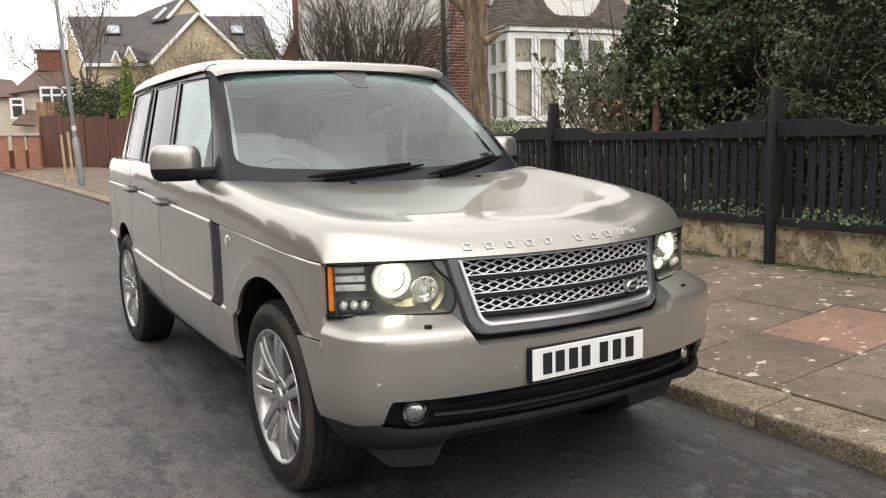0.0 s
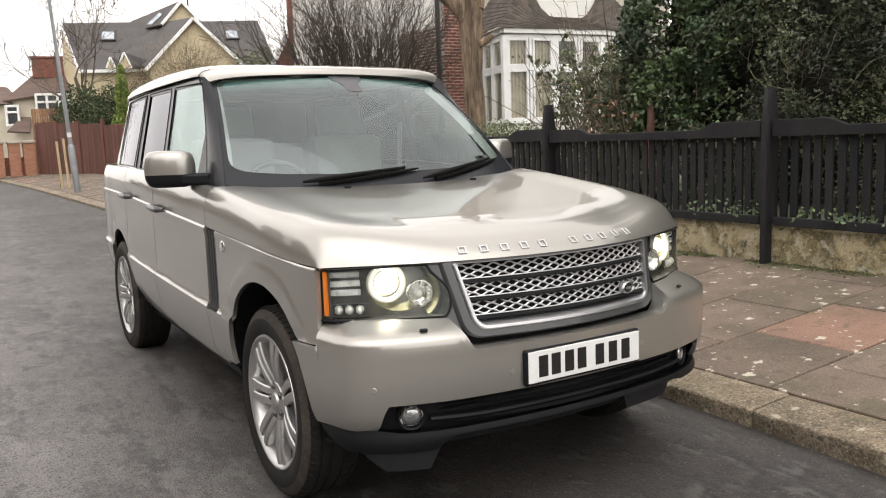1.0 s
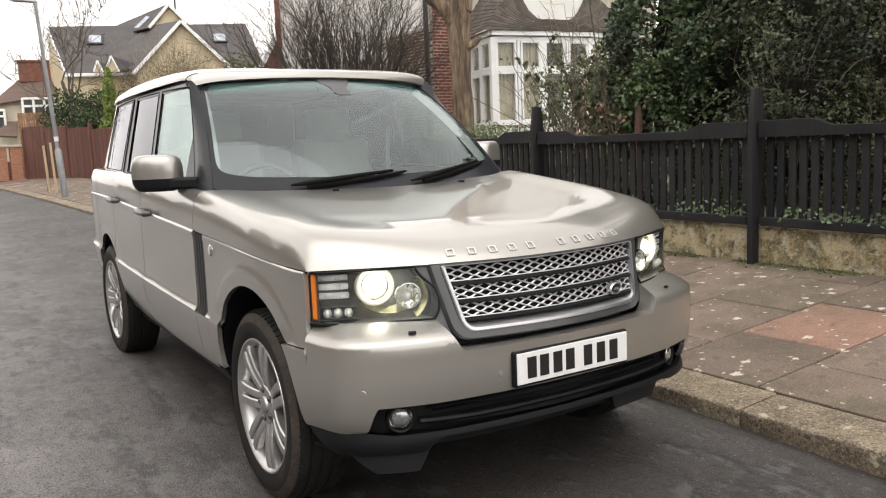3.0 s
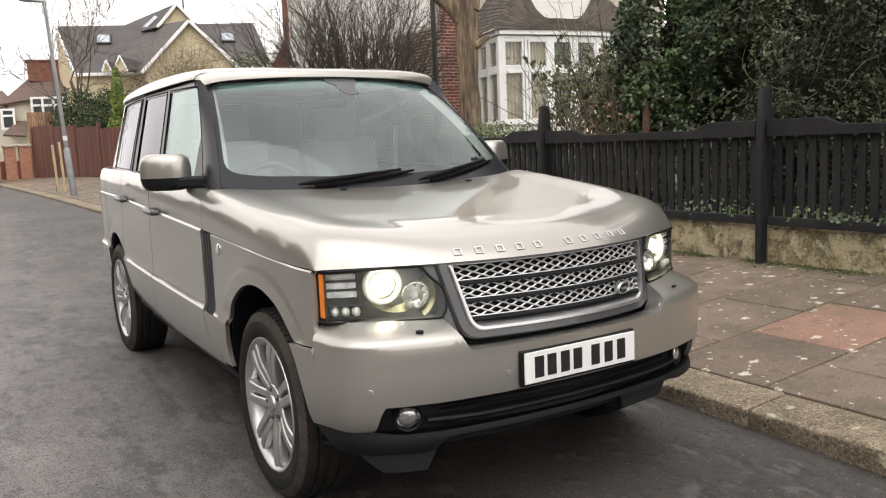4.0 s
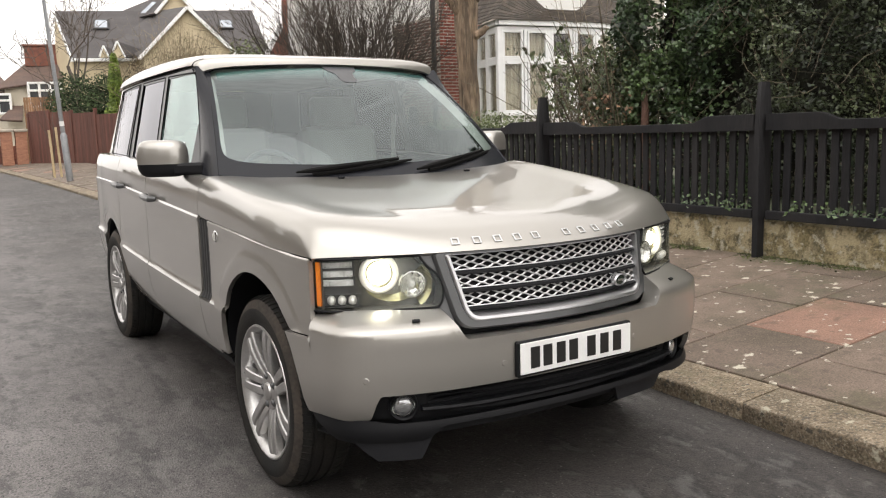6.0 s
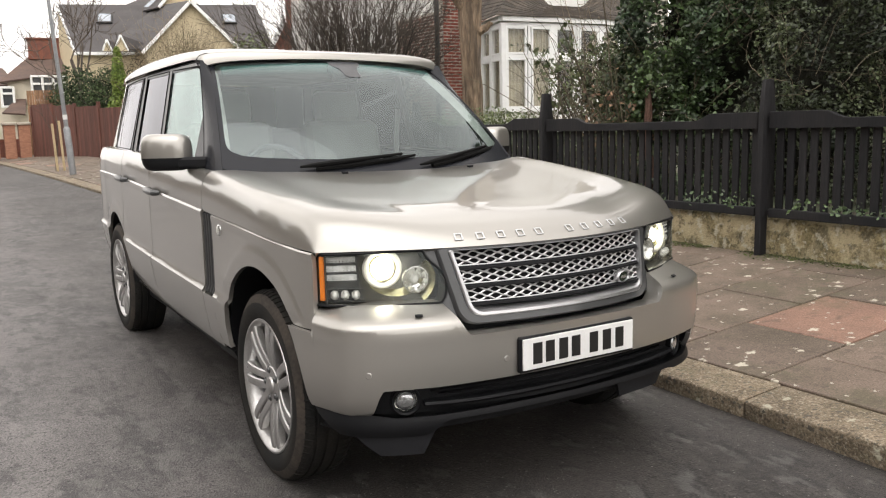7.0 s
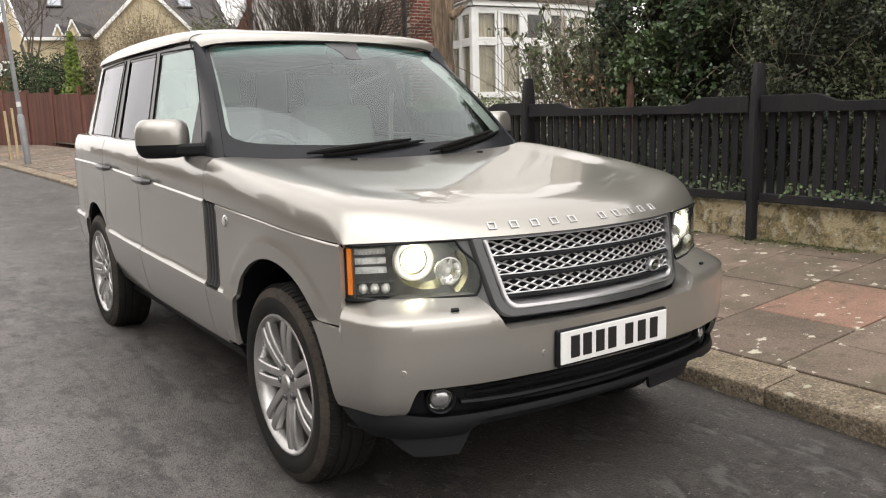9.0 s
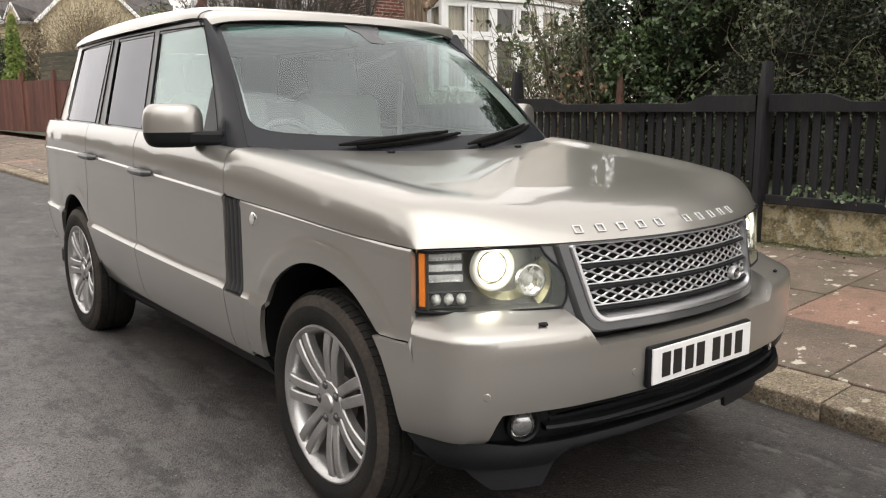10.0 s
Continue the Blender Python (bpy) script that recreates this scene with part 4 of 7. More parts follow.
            P.append([tuple((a * (1 - t) ** 2) + mid * 2 * t * (1 - t) + c * t * t) for t in np.linspace(0, 1, 7)])
        cp("a_pillar", sheet(P, CORE, 0.03), GLOSSBLACK)
    # scuttle and wipers
    P = []
    for k in np.linspace(0, 1, 5):
        P.append([(u * (0.84 - 0.02 * k), 1.31 + 0.18 * u * u + (-0.075 + 0.10 * u * u) * k + 0.06 * k, 1.150 + 0.022 * u * u + 0.012 * k) for u in np.linspace(-1, 1, 25)])
    cp("scuttle", sheet(P, (0, 1.5, 0.5), 0.01), BLACK)
    for sg in (-1, 1):
        P = [[(sg * x, y, 1.172 + 0.05 * (y - 1.4)) for x in (0.70, 0.80, 0.868)] for y in (1.36, 1.5, 1.62, 1.78)]
        cp("cowl_corner", sheet(P, (0, 1.5, 0.5), 0.008), BLACK)
    for x in (-0.33, 0.36):
        cp("screen_washer", Geo().box((x, 1.24, 1.176), (0.028, 0.018, 0.010), None, 0.004), BLACK)
    for p, q in (((-0.62, 0.030), (0.11, 0.122)), ((0.10, 0.035), (0.86, 0.122))):
        arm = [scr(p[0] + (q[0] - p[0]) * t, p[1] + (q[1] - p[1]) * t, 0.020 + 0.010 * math.sin(math.pi * t)) for t in np.linspace(0, 0.86, 8)]
        wp = cp("wiper", Geo().tube(arm, [0.005, 0.013, 0.014, 0.012, 0.010, 0.009, 0.008, 0.007], 8), WIPER, None, "black wiper resting on the screen")
        bl = [scr(p[0] + (q[0] - p[0]) * t, p[1] + (q[1] - p[1]) * t - 0.010, 0.012) for t in np.linspace(0.12, 1.0, 12)]
        cp("blade", Geo().tube(bl, [0.010] + [0.012] * 8 + [0.010, 0.008, 0.005], 6), WIPER, wp)
    # roof
    roof_w = spline([2.0, 2.12, 2.3, 2.6, 3.1, 3.6, 4.0, 4.35, 4.7], [0.706, 0.728, 0.740, 0.746, 0.745, 0.731, 0.702, 0.655, 0.57])
    ridge = spline([1.98, 2.1, 2.3, 2.6, 3.1, 3.8, 4.4, 4.75], [1.786, 1.810, 1.826, 1.838, 1.846, 1.836, 1.806, 1.766])
    def roof_point(u, v, d=0.0):
        x = u * roof_w(2.03 + 2.62 * v)
        yf = 2.030 + 0.24 * (u * 0.655) ** 2
        y = yf + (4.65 - yf) * v
        zc = ridge(2.0 + (y - yf) + 0.03 * min(1, v / 0.3))
        ze = 1.744 + 0.006 * min(1, v / 0.03)
        return (x, y, ze + (zc - ze) * max(0, 1 - abs(u) ** 9) ** 0.42 + d)
    P = [[roof_point(math.sin(w * math.pi / 2), v) for w in np.linspace(-1, 1, 41)] for v in np.linspace(0, 1, 26) ** 1.3]
    # front lip folded down over the top of the screen
    for dy, dz in ((0.006, 0.002), (0.013, 0.010), (0.019, 0.023), (0.022, 0.036)):
        P.insert(0, [(x * (1 - 0.2 * dy), y - dy, z - dz * (1 + 0.6 * (x / 0.7) ** 2)) for x, y, z in (roof_point(math.sin(w * math.pi / 2), 0) for w in np.linspace(-1, 1, 41))])
    roof = cp("roof", sheet(P, (0, 3.2, 1.0), 0.02), PAINT)
    for sg in (-1, 1):
        cp("roof_seam", Geo().tube([roof_point(sg * (0.93 + 0.075 * t), 0.004 + 0.006 * t, 0.0005) for t in np.linspace(0, 1, 6)], 0.0024, 4), BLACK, roof)
    # painted shoulder between the door skins and the glass
    for sg in (-1, 1):
        P = []
        for y in np.linspace(1.54, 4.62, 40):
            o = Vector(side_point(y, belt(y) - 0.004, sg))
            if y < 1.70:
                xi = 0.812 + 0.028 * (y - 1.5) / 0.2
            else:
                xi = gx(y, belt(y))
            i_ = Vector((sg * (xi - 0.01), y, belt(y) + 0.004))
            P.append([tuple(o), tuple(o.lerp(i_, 0.3) + Vector((0, 0, 0.004))), tuple(o.lerp(i_, 0.7) + Vector((0, 0, 0.003))), tuple(i_)])
        cp("shoulder", sheet(P, (0, 2.4, 0.6), 0.006), PAINT)
    # tail
    tail = [plan(s, -0.006) for s in np.linspace(s_of_y(4.80), _s[-1], 12)]
    tail = [(-x, y) for x, y in tail] + [(x, y) for x, y in reversed(tail[:-1])]
    P = [[(x, y, z) for x, y in tail] for z in np.linspace(0.45, 1.20, 8)]
    cp("tailgate", sheet(P, CORE, 0.02), PAINT)
    P = [[(u * (0.70 - 0.10 * k), 4.80 - 0.24 * k - 0.06 * u * u, 1.27 + 0.48 * k) for u in np.linspace(-1, 1, 13)] for k in np.linspace(0, 1, 6)]
    cp("rear_screen", sheet(P, CORE, 0.01), PRIVACY)
    # floor pan, firewall
    cp("underbody", Geo().box((0, 2.5, 0.36), (1.56, 4.3, 0.14), None, 0.03), BLACK)
    cp("firewall", Geo().box((0, 1.42, 0.78), (1.60, 0.04, 0.74), None, 0.02), BLACK)
    for yc in WHEELS.values():
        cp("axle", Geo().tube([(-0.75, yc, 0.36), (0.75, yc, 0.36)], 0.05, 8), BLACK)
    # cabin
    dash = []
    for x in np.linspace(-0.72, 0.72, 13):
        dash.append([(x, y, z) for y, z in ((1.27, 1.115), (1.45, 1.14), (1.62, 1.165), (1.80, 1.16), (1.86, 1.11), (1.84, 0.95), (1.90, 0.7))])
    cp("dashboard", Geo().grid(dash), CABIN)
    for sg in (-1, 1):
        x = sg * 0.37
        seat = cp("seat", Geo().box((x, 2.45, 0.80), (0.52, 0.52, 0.18), None, 0.07), LEATHER)
        cp("seat_back", Geo().box((x, 2.74, 1.12), (0.52, 0.16, 0.62), Euler((radians(-14), 0, 0)).to_matrix(), 0.07), LEATHER, seat)
        cp("headrest", Geo().box((x, 2.84, 1.52), (0.30, 0.10, 0.20), Euler((radians(-12), 0, 0)).to_matrix(), 0.045), LEATHER, seat)
    for sg in (-1, 1):
        P = [[(sg * (0.79 - 0.05 * max(0, (y - 2.9) / 1.2) ** 2), y, z) for z in (0.45, 0.9, 1.15, 1.225)] for y in np.linspace(1.62, 4.35, 9)]
        cp("door_card", sheet(P, CORE, 0.008), CABIN)
        belt_p = [(sg * 0.735, 2.66, 1.50), (sg * 0.72, 2.66, 1.3), (sg * 0.70, 2.62, 0.8)]
        cp("seat_belt", Geo().tube(belt_p, 0.018, 4), LEATHER)
    cp("rear_seat", Geo().box((0, 3.55, 1.02), (1.35, 0.2, 0.75), Euler((radians(-14), 0, 0)).to_matrix(), 0.07), LEATHER)
    mw = Matrix.Translation((-0.37, 1.98, 1.12)) @ Euler((radians(64), 0, 0)).to_matrix().to_4x4()
    wheel_g = Geo()
    wheel_g.tube([mw @ Vector((0.19 * math.cos(t), 0.19 * math.sin(t), 0)) for t in np.linspace(0, 2 * math.pi, 33)], 0.016, 8)
    sw = cp("steering_wheel", wheel_g, CABIN)
    g = Geo().revolve([(0, 0.03), (0.07, 0.025), (0.085, 0.0), (0.07, -0.03)], 20, mw)
    for a in (0, math.pi, -math.pi / 2):
        g.tube([mw @ Vector((0.05 * math.cos(a), 0.05 * math.sin(a), 0)), mw @ Vector((0.185 * math.cos(a), 0.185 * math.sin(a), 0))], 0.018, 6)
    cp("steering_hub", g, CABIN, sw)
    P = [[(u * 0.62, y, 1.73 + 0.02 * (1 - u * u)) for u in np.linspace(-1, 1, 5)] for y in (2.2, 3.2, 4.4)]
    cp("headlining", Geo().grid(P), HEADLINER)
    # wheels
    first = None
    for sg in (-1, 1):
        for yc, zw in ((WHEELS["front"], 0.364), (WHEELS["rear"], 0.390)):
            m = Matrix.Translation((sg * 0.779, yc, zw)) @ Matrix.Rotation(sg * math.pi / 2, 4, "Y")
            if sg > 0:
                m = m @ Matrix.Rotation(0.3, 4, "Z")
            mr = m @ Matrix.Diagonal((1.03, 1.03, 1, 1))
            barrel = Geo().revolve([(0.15, -0.10), (0.225, -0.10), (0.232, 0.075), (0.245, 0.100), (0.256, 0.108), (0.262, 0.107), (0.265, 0.098), (0.258, 0.088), (0.25, -0.1)], 72, mr)
            whl = cp("wheel", barrel, ALLOY, None, "twin-spoke alloy wheel with worn dark tyre")
            # tyre, squashed a little where it meets the road
            prof = [(0.252, 0.085), (0.262, 0.098), (0.276, 0.106), (0.300, 0.113), (0.325, 0.114), (0.345, 0.108), (0.362, 0.098), (0.374, 0.086), (0.380, 0.074), (0.383, 0.06), (0.3765, 0.057), (0.3765, 0.049), (0.383, 0.046), (0.384, 0.018), (0.3765, 0.015), (0.3765, 0.006), (0.384, 0.003),
                    (0.384, -0.03), (0.3765, -0.033), (0.3765, -0.041), (0.383, -0.044), (0.381, -0.082), (0.370, -0.106), (0.330, -0.124), (0.27, -0.10)]
            tg = Geo().revolve(prof, 96, m)
            tg.v = [(x, y, max(z, road_z(yc) - 0.001 + 0.012 * max(0, abs(abs(x) - 0.775) - 0.08))) for x, y, z in tg.v]
            cp("tyre", tg, RUBBER, whl, "black tyre with a brown scuffed shoulder", 25)
            band = [(0.336, 0.1125), (0.346, 0.1085), (0.356, 0.1030), (0.363, 0.0985), (0.370, 0.0925)]
            cp("scuffed_shoulder", Geo().revolve(band, 96, m), SCUFF, whl, "brown scuffed tyre shoulder", 60)
            treads = Geo()
            for k in range(76):
                a = 2 * math.pi * k / 76
                for h0, h1 in ((0.062, 0.096), (-0.106, -0.05)):
                    p = [m @ Vector((r * math.cos(a + w), r * math.sin(a + w), h)) for r, h, w in ((0.3845, (h0 if h0 > 0 else h1), 0), (0.379 if h0 > 0 else 0.3845, (h0 + h1) / 2, 0.012), (0.371, h1 if h0 > 0 else h0, 0.02))]
                    if min(q.z for q in p) > 0.05:
                        treads.tube(p, [0.002, 0.003, 0.002], 4)
            tagged(cp("tread", treads, RUBBER, whl), "", "", "", "stuff")
            cp("brake_disc", Geo().revolve([(0.07, 0.02), (0.165, 0.02), (0.165, -0.01), (0.07, -0.01)], 40, m), mat("brake_iron", (0.16, 0.15, 0.145), 0.4, 0.8, (0.10, 0.08, 0.07), 10, 80, 0.2, 0.1, 0.002) if first is None else first, whl)
            if first is None:
                first = bpy.data.materials["brake_iron"]
            cp("wheel_well", Geo().revolve([(0.0, -0.03), (0.22, -0.03), (0.235, -0.09)], 40, m), BLACK, whl)
            cp("hub", Geo().revolve([(0.0, 0.098), (0.026, 0.097), (0.032, 0.094), (0.036, 0.086), (0.074, 0.084), (0.082, 0.074), (0.085, 0.0)], 40, m), ALLOY, whl)
            for k in range(5):
                a = 2 * math.pi * k / 5 + 0.3
                mm = m @ Matrix.Translation((0.060 * math.cos(a), 0.060 * math.sin(a), 0.085))
                cp("lug_nut", Geo().revolve([(0, 0.008), (0.008, 0.007), (0.012, 0.001), (0.017, 0.0), (0.017, -0.006)], 12, mm), DARKGREY, whl)
            for k in range(7):
                for d in (-1, 1):
                    a0 = 2 * math.pi * k / 7 + math.pi / 2
                    sp = Geo()
                    rows = []
                    for t in np.linspace(0, 1, 9):
                        r = 0.070 + 0.180 * t
                        c = d * (0.0195 + 0.0085 * t)
                        hw = 0.0155 + 0.0035 * t + 0.002 * (1 - t) ** 3
                        h = 0.080 + 0.016 * math.sin(t * 2.4) + 0.008 * t
                        rows.append([(r, c - hw, h - 0.032), (r, c - hw, h - 0.005), (r, c - hw * 0.75, h), (r, c, h + 0.0005), (r, c + hw * 0.75, h), (r, c + hw, h - 0.005), (r, c + hw, h - 0.032)])
                    rot = mr @ Matrix.Rotation(a0, 4, "Z")
                    sp.grid(np.array([[tuple(rot @ Vector(p)) for p in row] for row in rows]), close_v=True)
                    cp("spoke", sp, ALLOY, whl)
    return car


build_car()


# ---- street ----
ASPHALT = mat("asphalt", (0.158, 0.147, 0.145), 0.60, 0, (0.180, 0.168, 0.165), 0.5, 110, 0.8, 0.9, 0.008, rough_var=0.12)


def wear_and_shade(m):
    """Worn blotches of old and new surface, and a darker kerbside strip deepened for the car's shade."""
    n, l = m.node_tree.nodes, m.node_tree.links
    b = n["Principled BSDF"]
    co = n.new("ShaderNodeTexCoord")
    for stretch, scale, lo, hi, colour, strength in (
            ((1.0, 0.55, 1), 1.1, 0.49, 0.60, (0.050, 0.048, 0.048), 0.62), ((1.5, 0.7, 1), 4.5, 0.52, 0.60, (0.040, 0.038, 0.038), 0.7),
            ((1.1, 0.7, 1), 8.0, 0.53, 0.60, (0.215, 0.205, 0.195), 0.6), ((1.0, 1.0, 1), 28.0, 0.57, 0.62, (0.035, 0.034, 0.034), 0.6), ((1.0, 1.0, 1), 37.0, 0.58, 0.66, (0.20, 0.19, 0.18), 0.22)):
        old = b.inputs["Base Color"].links[0].from_socket
        mp = n.new("ShaderNodeMapping")
        mp.inputs["Scale"].default_value = stretch
        l.new(co.outputs["Object"], mp.inputs[0])
        t = n.new("ShaderNodeTexNoise")
        t.inputs["Scale"].default_value, t.inputs["Detail"].default_value, t.inputs["Roughness"].default_value = scale, 8, 0.68
        l.new(mp.outputs[0], t.inputs["Vector"])
        r = n.new("ShaderNodeMapRange")
        r.inputs[1].default_value, r.inputs[2].default_value, r.inputs[4].default_value = lo, hi, strength
        l.new(t.outputs[0], r.inputs[0])
        mx = n.new("ShaderNodeMix")
        mx.data_type = "RGBA"
        mx.inputs[7].default_value = (*colour, 1)
        l.new(r.outputs[0], mx.inputs[0]), l.new(old, mx.inputs[6]), l.new(mx.outputs[2], b.inputs["Base Color"])
    # strip darker towards the kerb; the car's shade is painted into its colour
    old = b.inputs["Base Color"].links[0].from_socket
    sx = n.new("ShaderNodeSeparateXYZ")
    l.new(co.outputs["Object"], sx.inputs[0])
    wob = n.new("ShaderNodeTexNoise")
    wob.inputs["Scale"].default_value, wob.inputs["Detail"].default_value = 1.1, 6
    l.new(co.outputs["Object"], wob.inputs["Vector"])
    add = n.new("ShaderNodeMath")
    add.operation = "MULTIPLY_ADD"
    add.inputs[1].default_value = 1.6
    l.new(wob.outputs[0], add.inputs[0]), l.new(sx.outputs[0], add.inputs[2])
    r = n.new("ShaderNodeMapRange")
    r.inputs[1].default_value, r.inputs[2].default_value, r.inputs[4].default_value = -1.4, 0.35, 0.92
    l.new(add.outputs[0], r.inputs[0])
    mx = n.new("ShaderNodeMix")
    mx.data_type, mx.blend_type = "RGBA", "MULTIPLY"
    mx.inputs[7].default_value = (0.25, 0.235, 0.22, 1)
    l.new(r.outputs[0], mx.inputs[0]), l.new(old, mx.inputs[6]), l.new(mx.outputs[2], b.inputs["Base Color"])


wear_and_shade(ASPHALT)
KERB = mat("granite_kerb", (0.255, 0.205, 0.145), 0.9, 0, (0.15, 0.118, 0.080), 7, 90, 0.55, 0.8, 0.010, per_piece=0.12)
SLAB = mat("paving_slab", (0.178, 0.134, 0.106), 0.8, 0, (0.112, 0.088, 0.064), 3, 110, 0.4, 0.4, 0.004, per_piece=0.14)
PINKSLAB = mat("pink_paving_slab", (0.285, 0.168, 0.122), 0.8, 0, (0.225, 0.135, 0.10), 3, 110, 0.35, 0.4, 0.004, per_piece=0.06)
JOINT = mat("joint_dirt", (0.06, 0.058, 0.045), 0.95, 0, (0.045, 0.055, 0.03), 6, 90, 0.4, 0.5, 0.005)
SOIL = mat("garden_soil", (0.07, 0.06, 0.045), 0.95, 0, (0.06, 0.08, 0.04), 2, 40, 0.4, 0.5, 0.02)
RENDERWALL = mat("mossy_render", (0.34, 0.28, 0.16), 0.9, 0, (0.17, 0.14, 0.072), 4, 55, 0.5, 0.8, 0.014)
STAIN = mat("black_wood_stain", (0.010, 0.010, 0.012), 0.65, 0, (0.019, 0.018, 0.019), 5, 70, 0.3, 0.4, 0.004, per_piece=0.2, stretch=(1, 1, 0.15), spec=0.3)


def strip(name, material, x0, x1, z, ys, nx=4, label="", kind="structure", cat=""):
    P = [[(x, y, z(x, y)) for x in np.linspace(x0(y), x1(y), nx)] for y in ys]
    ob = obj(name, Geo().grid(P), material, None, label, 0)
    return tagged(ob, label, cat, "", kind)


far_y = [-600, -200, -80, -40, -20, -10, -5, 0, 5, 7.5, 10, 12.5, 15, 17.5, 20, 22.5, 25, 27.5, 30, 33, 36, 40, 45, 50, 60, 70, 90, 140, 250, 600, 1500]
strip("ground", SOIL, lambda y: -900, lambda y: 900, lambda x, y: rise(y) - 0.20, far_y, 13, "dark garden soil and grass around the street")
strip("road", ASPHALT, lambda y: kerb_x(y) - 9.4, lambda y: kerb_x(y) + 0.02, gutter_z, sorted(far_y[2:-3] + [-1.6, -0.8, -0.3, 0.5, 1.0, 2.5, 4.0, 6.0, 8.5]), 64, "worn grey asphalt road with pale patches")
walk_y = far_y[3:-5]
base_ob = strip("pavement", JOINT, lambda y: kerb_x(y) + 0.28, lambda y: kerb_x(y) + 2.62, lambda x, y: pave_z(x, y) - 0.014, walk_y, 4, "footway of large stone slabs with mossy joints")
strip("garden", SOIL, lambda y: kerb_x(y) + 2.75, lambda y: kerb_x(y) + 30, lambda x, y: (0.60 if y < 12 else 0.40) + rise(y), far_y[3:-4], 4, "raised garden soil behind the low wall")
strip("pavement_far", SLAB, lambda y: kerb_x(y) - 12.4, lambda y: kerb_x(y) - 9.4, lambda x, y: 0.10 + rise(y), far_y[2:-3], 4, "footway across the road")


def garden_wall():
    g = Geo()
    P = []
    rnd = random.Random(4)
    for y in np.arange(-5, 12.2, 0.12):
        row = []
        for x, z in ((3.735, 0.20), (3.73, 0.30), (3.722, 0.42), (3.722, 0.52), (3.725, 0.585), (3.745, 0.605), (3.85, 0.612), (3.95, 0.60), (3.96, 0.3)):
            row.append((x + (kerb_x(y) - 1.13) + 0.012 * noise.noise((y * 4, z * 6, 1.7)), y, z + rise(y) + 0.010 * noise.noise((y * 3, z * 5, 7.7))))
        P.append(row)
    g.grid(P)
    tagged(obj("garden_wall", g, RENDERWALL, None, "", 60), "low mossy rendered wall under the black fence", "wall", "", "structure")


garden_wall()


def fence_run(y0):
    """One bay of the fence with the post at its near end."""
    span = 2.75
    f = empty("wooden_fence", 3.70, y0, 0.3)
    tagged(f, "black-stained picket fence bay on a low wall", "fence", "bays of the black fence")
    inv = Matrix.Translation((-3.70, -y0, -0.3))

    def fp(name, geo):
        o = part(name, geo, STAIN, f)
        o.matrix_parent_inverse = inv
    post = Geo()
    for prof, xc, wx in (([(0.62, 1.0), (1.42, 1.0), (1.46, 0.94), (1.682, 0.66), (1.690, 0.60), (1.692, 0.1)], 3.700, 0.078), ([(0.285, 1.0), (0.62, 1.0), (0.622, 0.9)], 3.664, 0.042)):
        wy = 0.026
        post.grid([[(xc + a * wx * (k if z > 1 else 1), y0 + b * wy * k, z) for a, b in ((-1, -0.86), (-0.93, -1), (0.93, -1), (1, -0.86), (1, 0.86), (0.93, 1), (-0.93, 1), (-1, 0.86))] for z, k in prof], close_v=True)
    fp("post", post)
    # top rail with raised shoulders by the posts
    P = []
    for t in np.linspace(0.055, span - 0.055, 61):
        d = min(t, span - t)
        k = min(1, max(0, (0.70 - d) / 0.20))
        k = k * k * (3 - 2 * k)
        zt = 1.383 + 0.058 * k
        P.append([(3.655, y0 + t, 1.312), (3.655, y0 + t, zt - 0.004), (3.660, y0 + t, zt), (3.705, y0 + t, zt), (3.71, y0 + t, zt - 0.004), (3.71, y0 + t, 1.312)])
    fp("top_rail", Geo().grid(P, close_v=True))
    fp("bottom_rail", Geo().box((3.685, y0 + span / 2, 0.648), (0.05, span - 0.12, 0.07), None, 0.006))
    n = 27
    for i in range(n):
        y = y0 + 0.115 + (span - 0.23) * i / (n - 1)
        fp("slat", Geo().box((3.725, y + 0.004 * math.sin(i * 2.3), 0.98), (0.022, 0.062, 0.72), Matrix.Rotation(0.006 * math.sin(i * 3.1), 3, "X"), 0.003))
    return f


first_bay = fence_run(2.02)
for k in (-2, -1, 1, 2):
    copy_thing(first_bay, Matrix.Translation((3.70 + (kerb_x(2.02 + 2.75 * k) - 1.13), 2.02 + 2.75 * k, 0.3 + 0.018 * max(0, k))))

# ---- planting ----
LEAF = mat("ivy_leaf", (0.070, 0.108, 0.038), 0.38, 0, (0.034, 0.060, 0.028), 1.6, 30, 0.35, 0, per_island=0.7)
LEAFDARK = mat("evergreen_leaf", (0.092, 0.112, 0.052), 0.40, 0, (0.030, 0.042, 0.026), 1.6, 30, 0.35, 0, per_island=0.75)
LEAFLIGHT = mat("light_leaf", (0.12, 0.15, 0.05), 0.5, 0, (0.09, 0.11, 0.045), 2.2, 30, 0.3, 0, per_island=0.5)
LEAFMIX = mat("mixed_leaf", (0.105, 0.125, 0.050), 0.45, 0, (0.055, 0.075, 0.032), 2.2, 30, 0.3, 0, per_island=0.65)
CONIFER = mat("conifer_green", (0.16, 0.22, 0.03), 0.6, 0, (0.10, 0.15, 0.025), 2.2, 30, 0.3, 0, per_island=0.5)
DRYLEAF = mat("dry_leaf", (0.26, 0.17, 0.10), 0.7, 0, (0.18, 0.10, 0.06), 3, 30, 0.3, 0, per_island=0.5)
INNERSHADE = mat("hedge_inner_shade", (0.022, 0.021, 0.016), 0.95, 0, (0.03, 0.032, 0.02), 3, 30, 0.5, 0.5, 0.03)
TWIG = mat("twig_bark", (0.15, 0.128, 0.085), 0.85, 0, (0.085, 0.068, 0.045), 5, 60, 0.3, 0.2, 0.003, per_island=0.4)
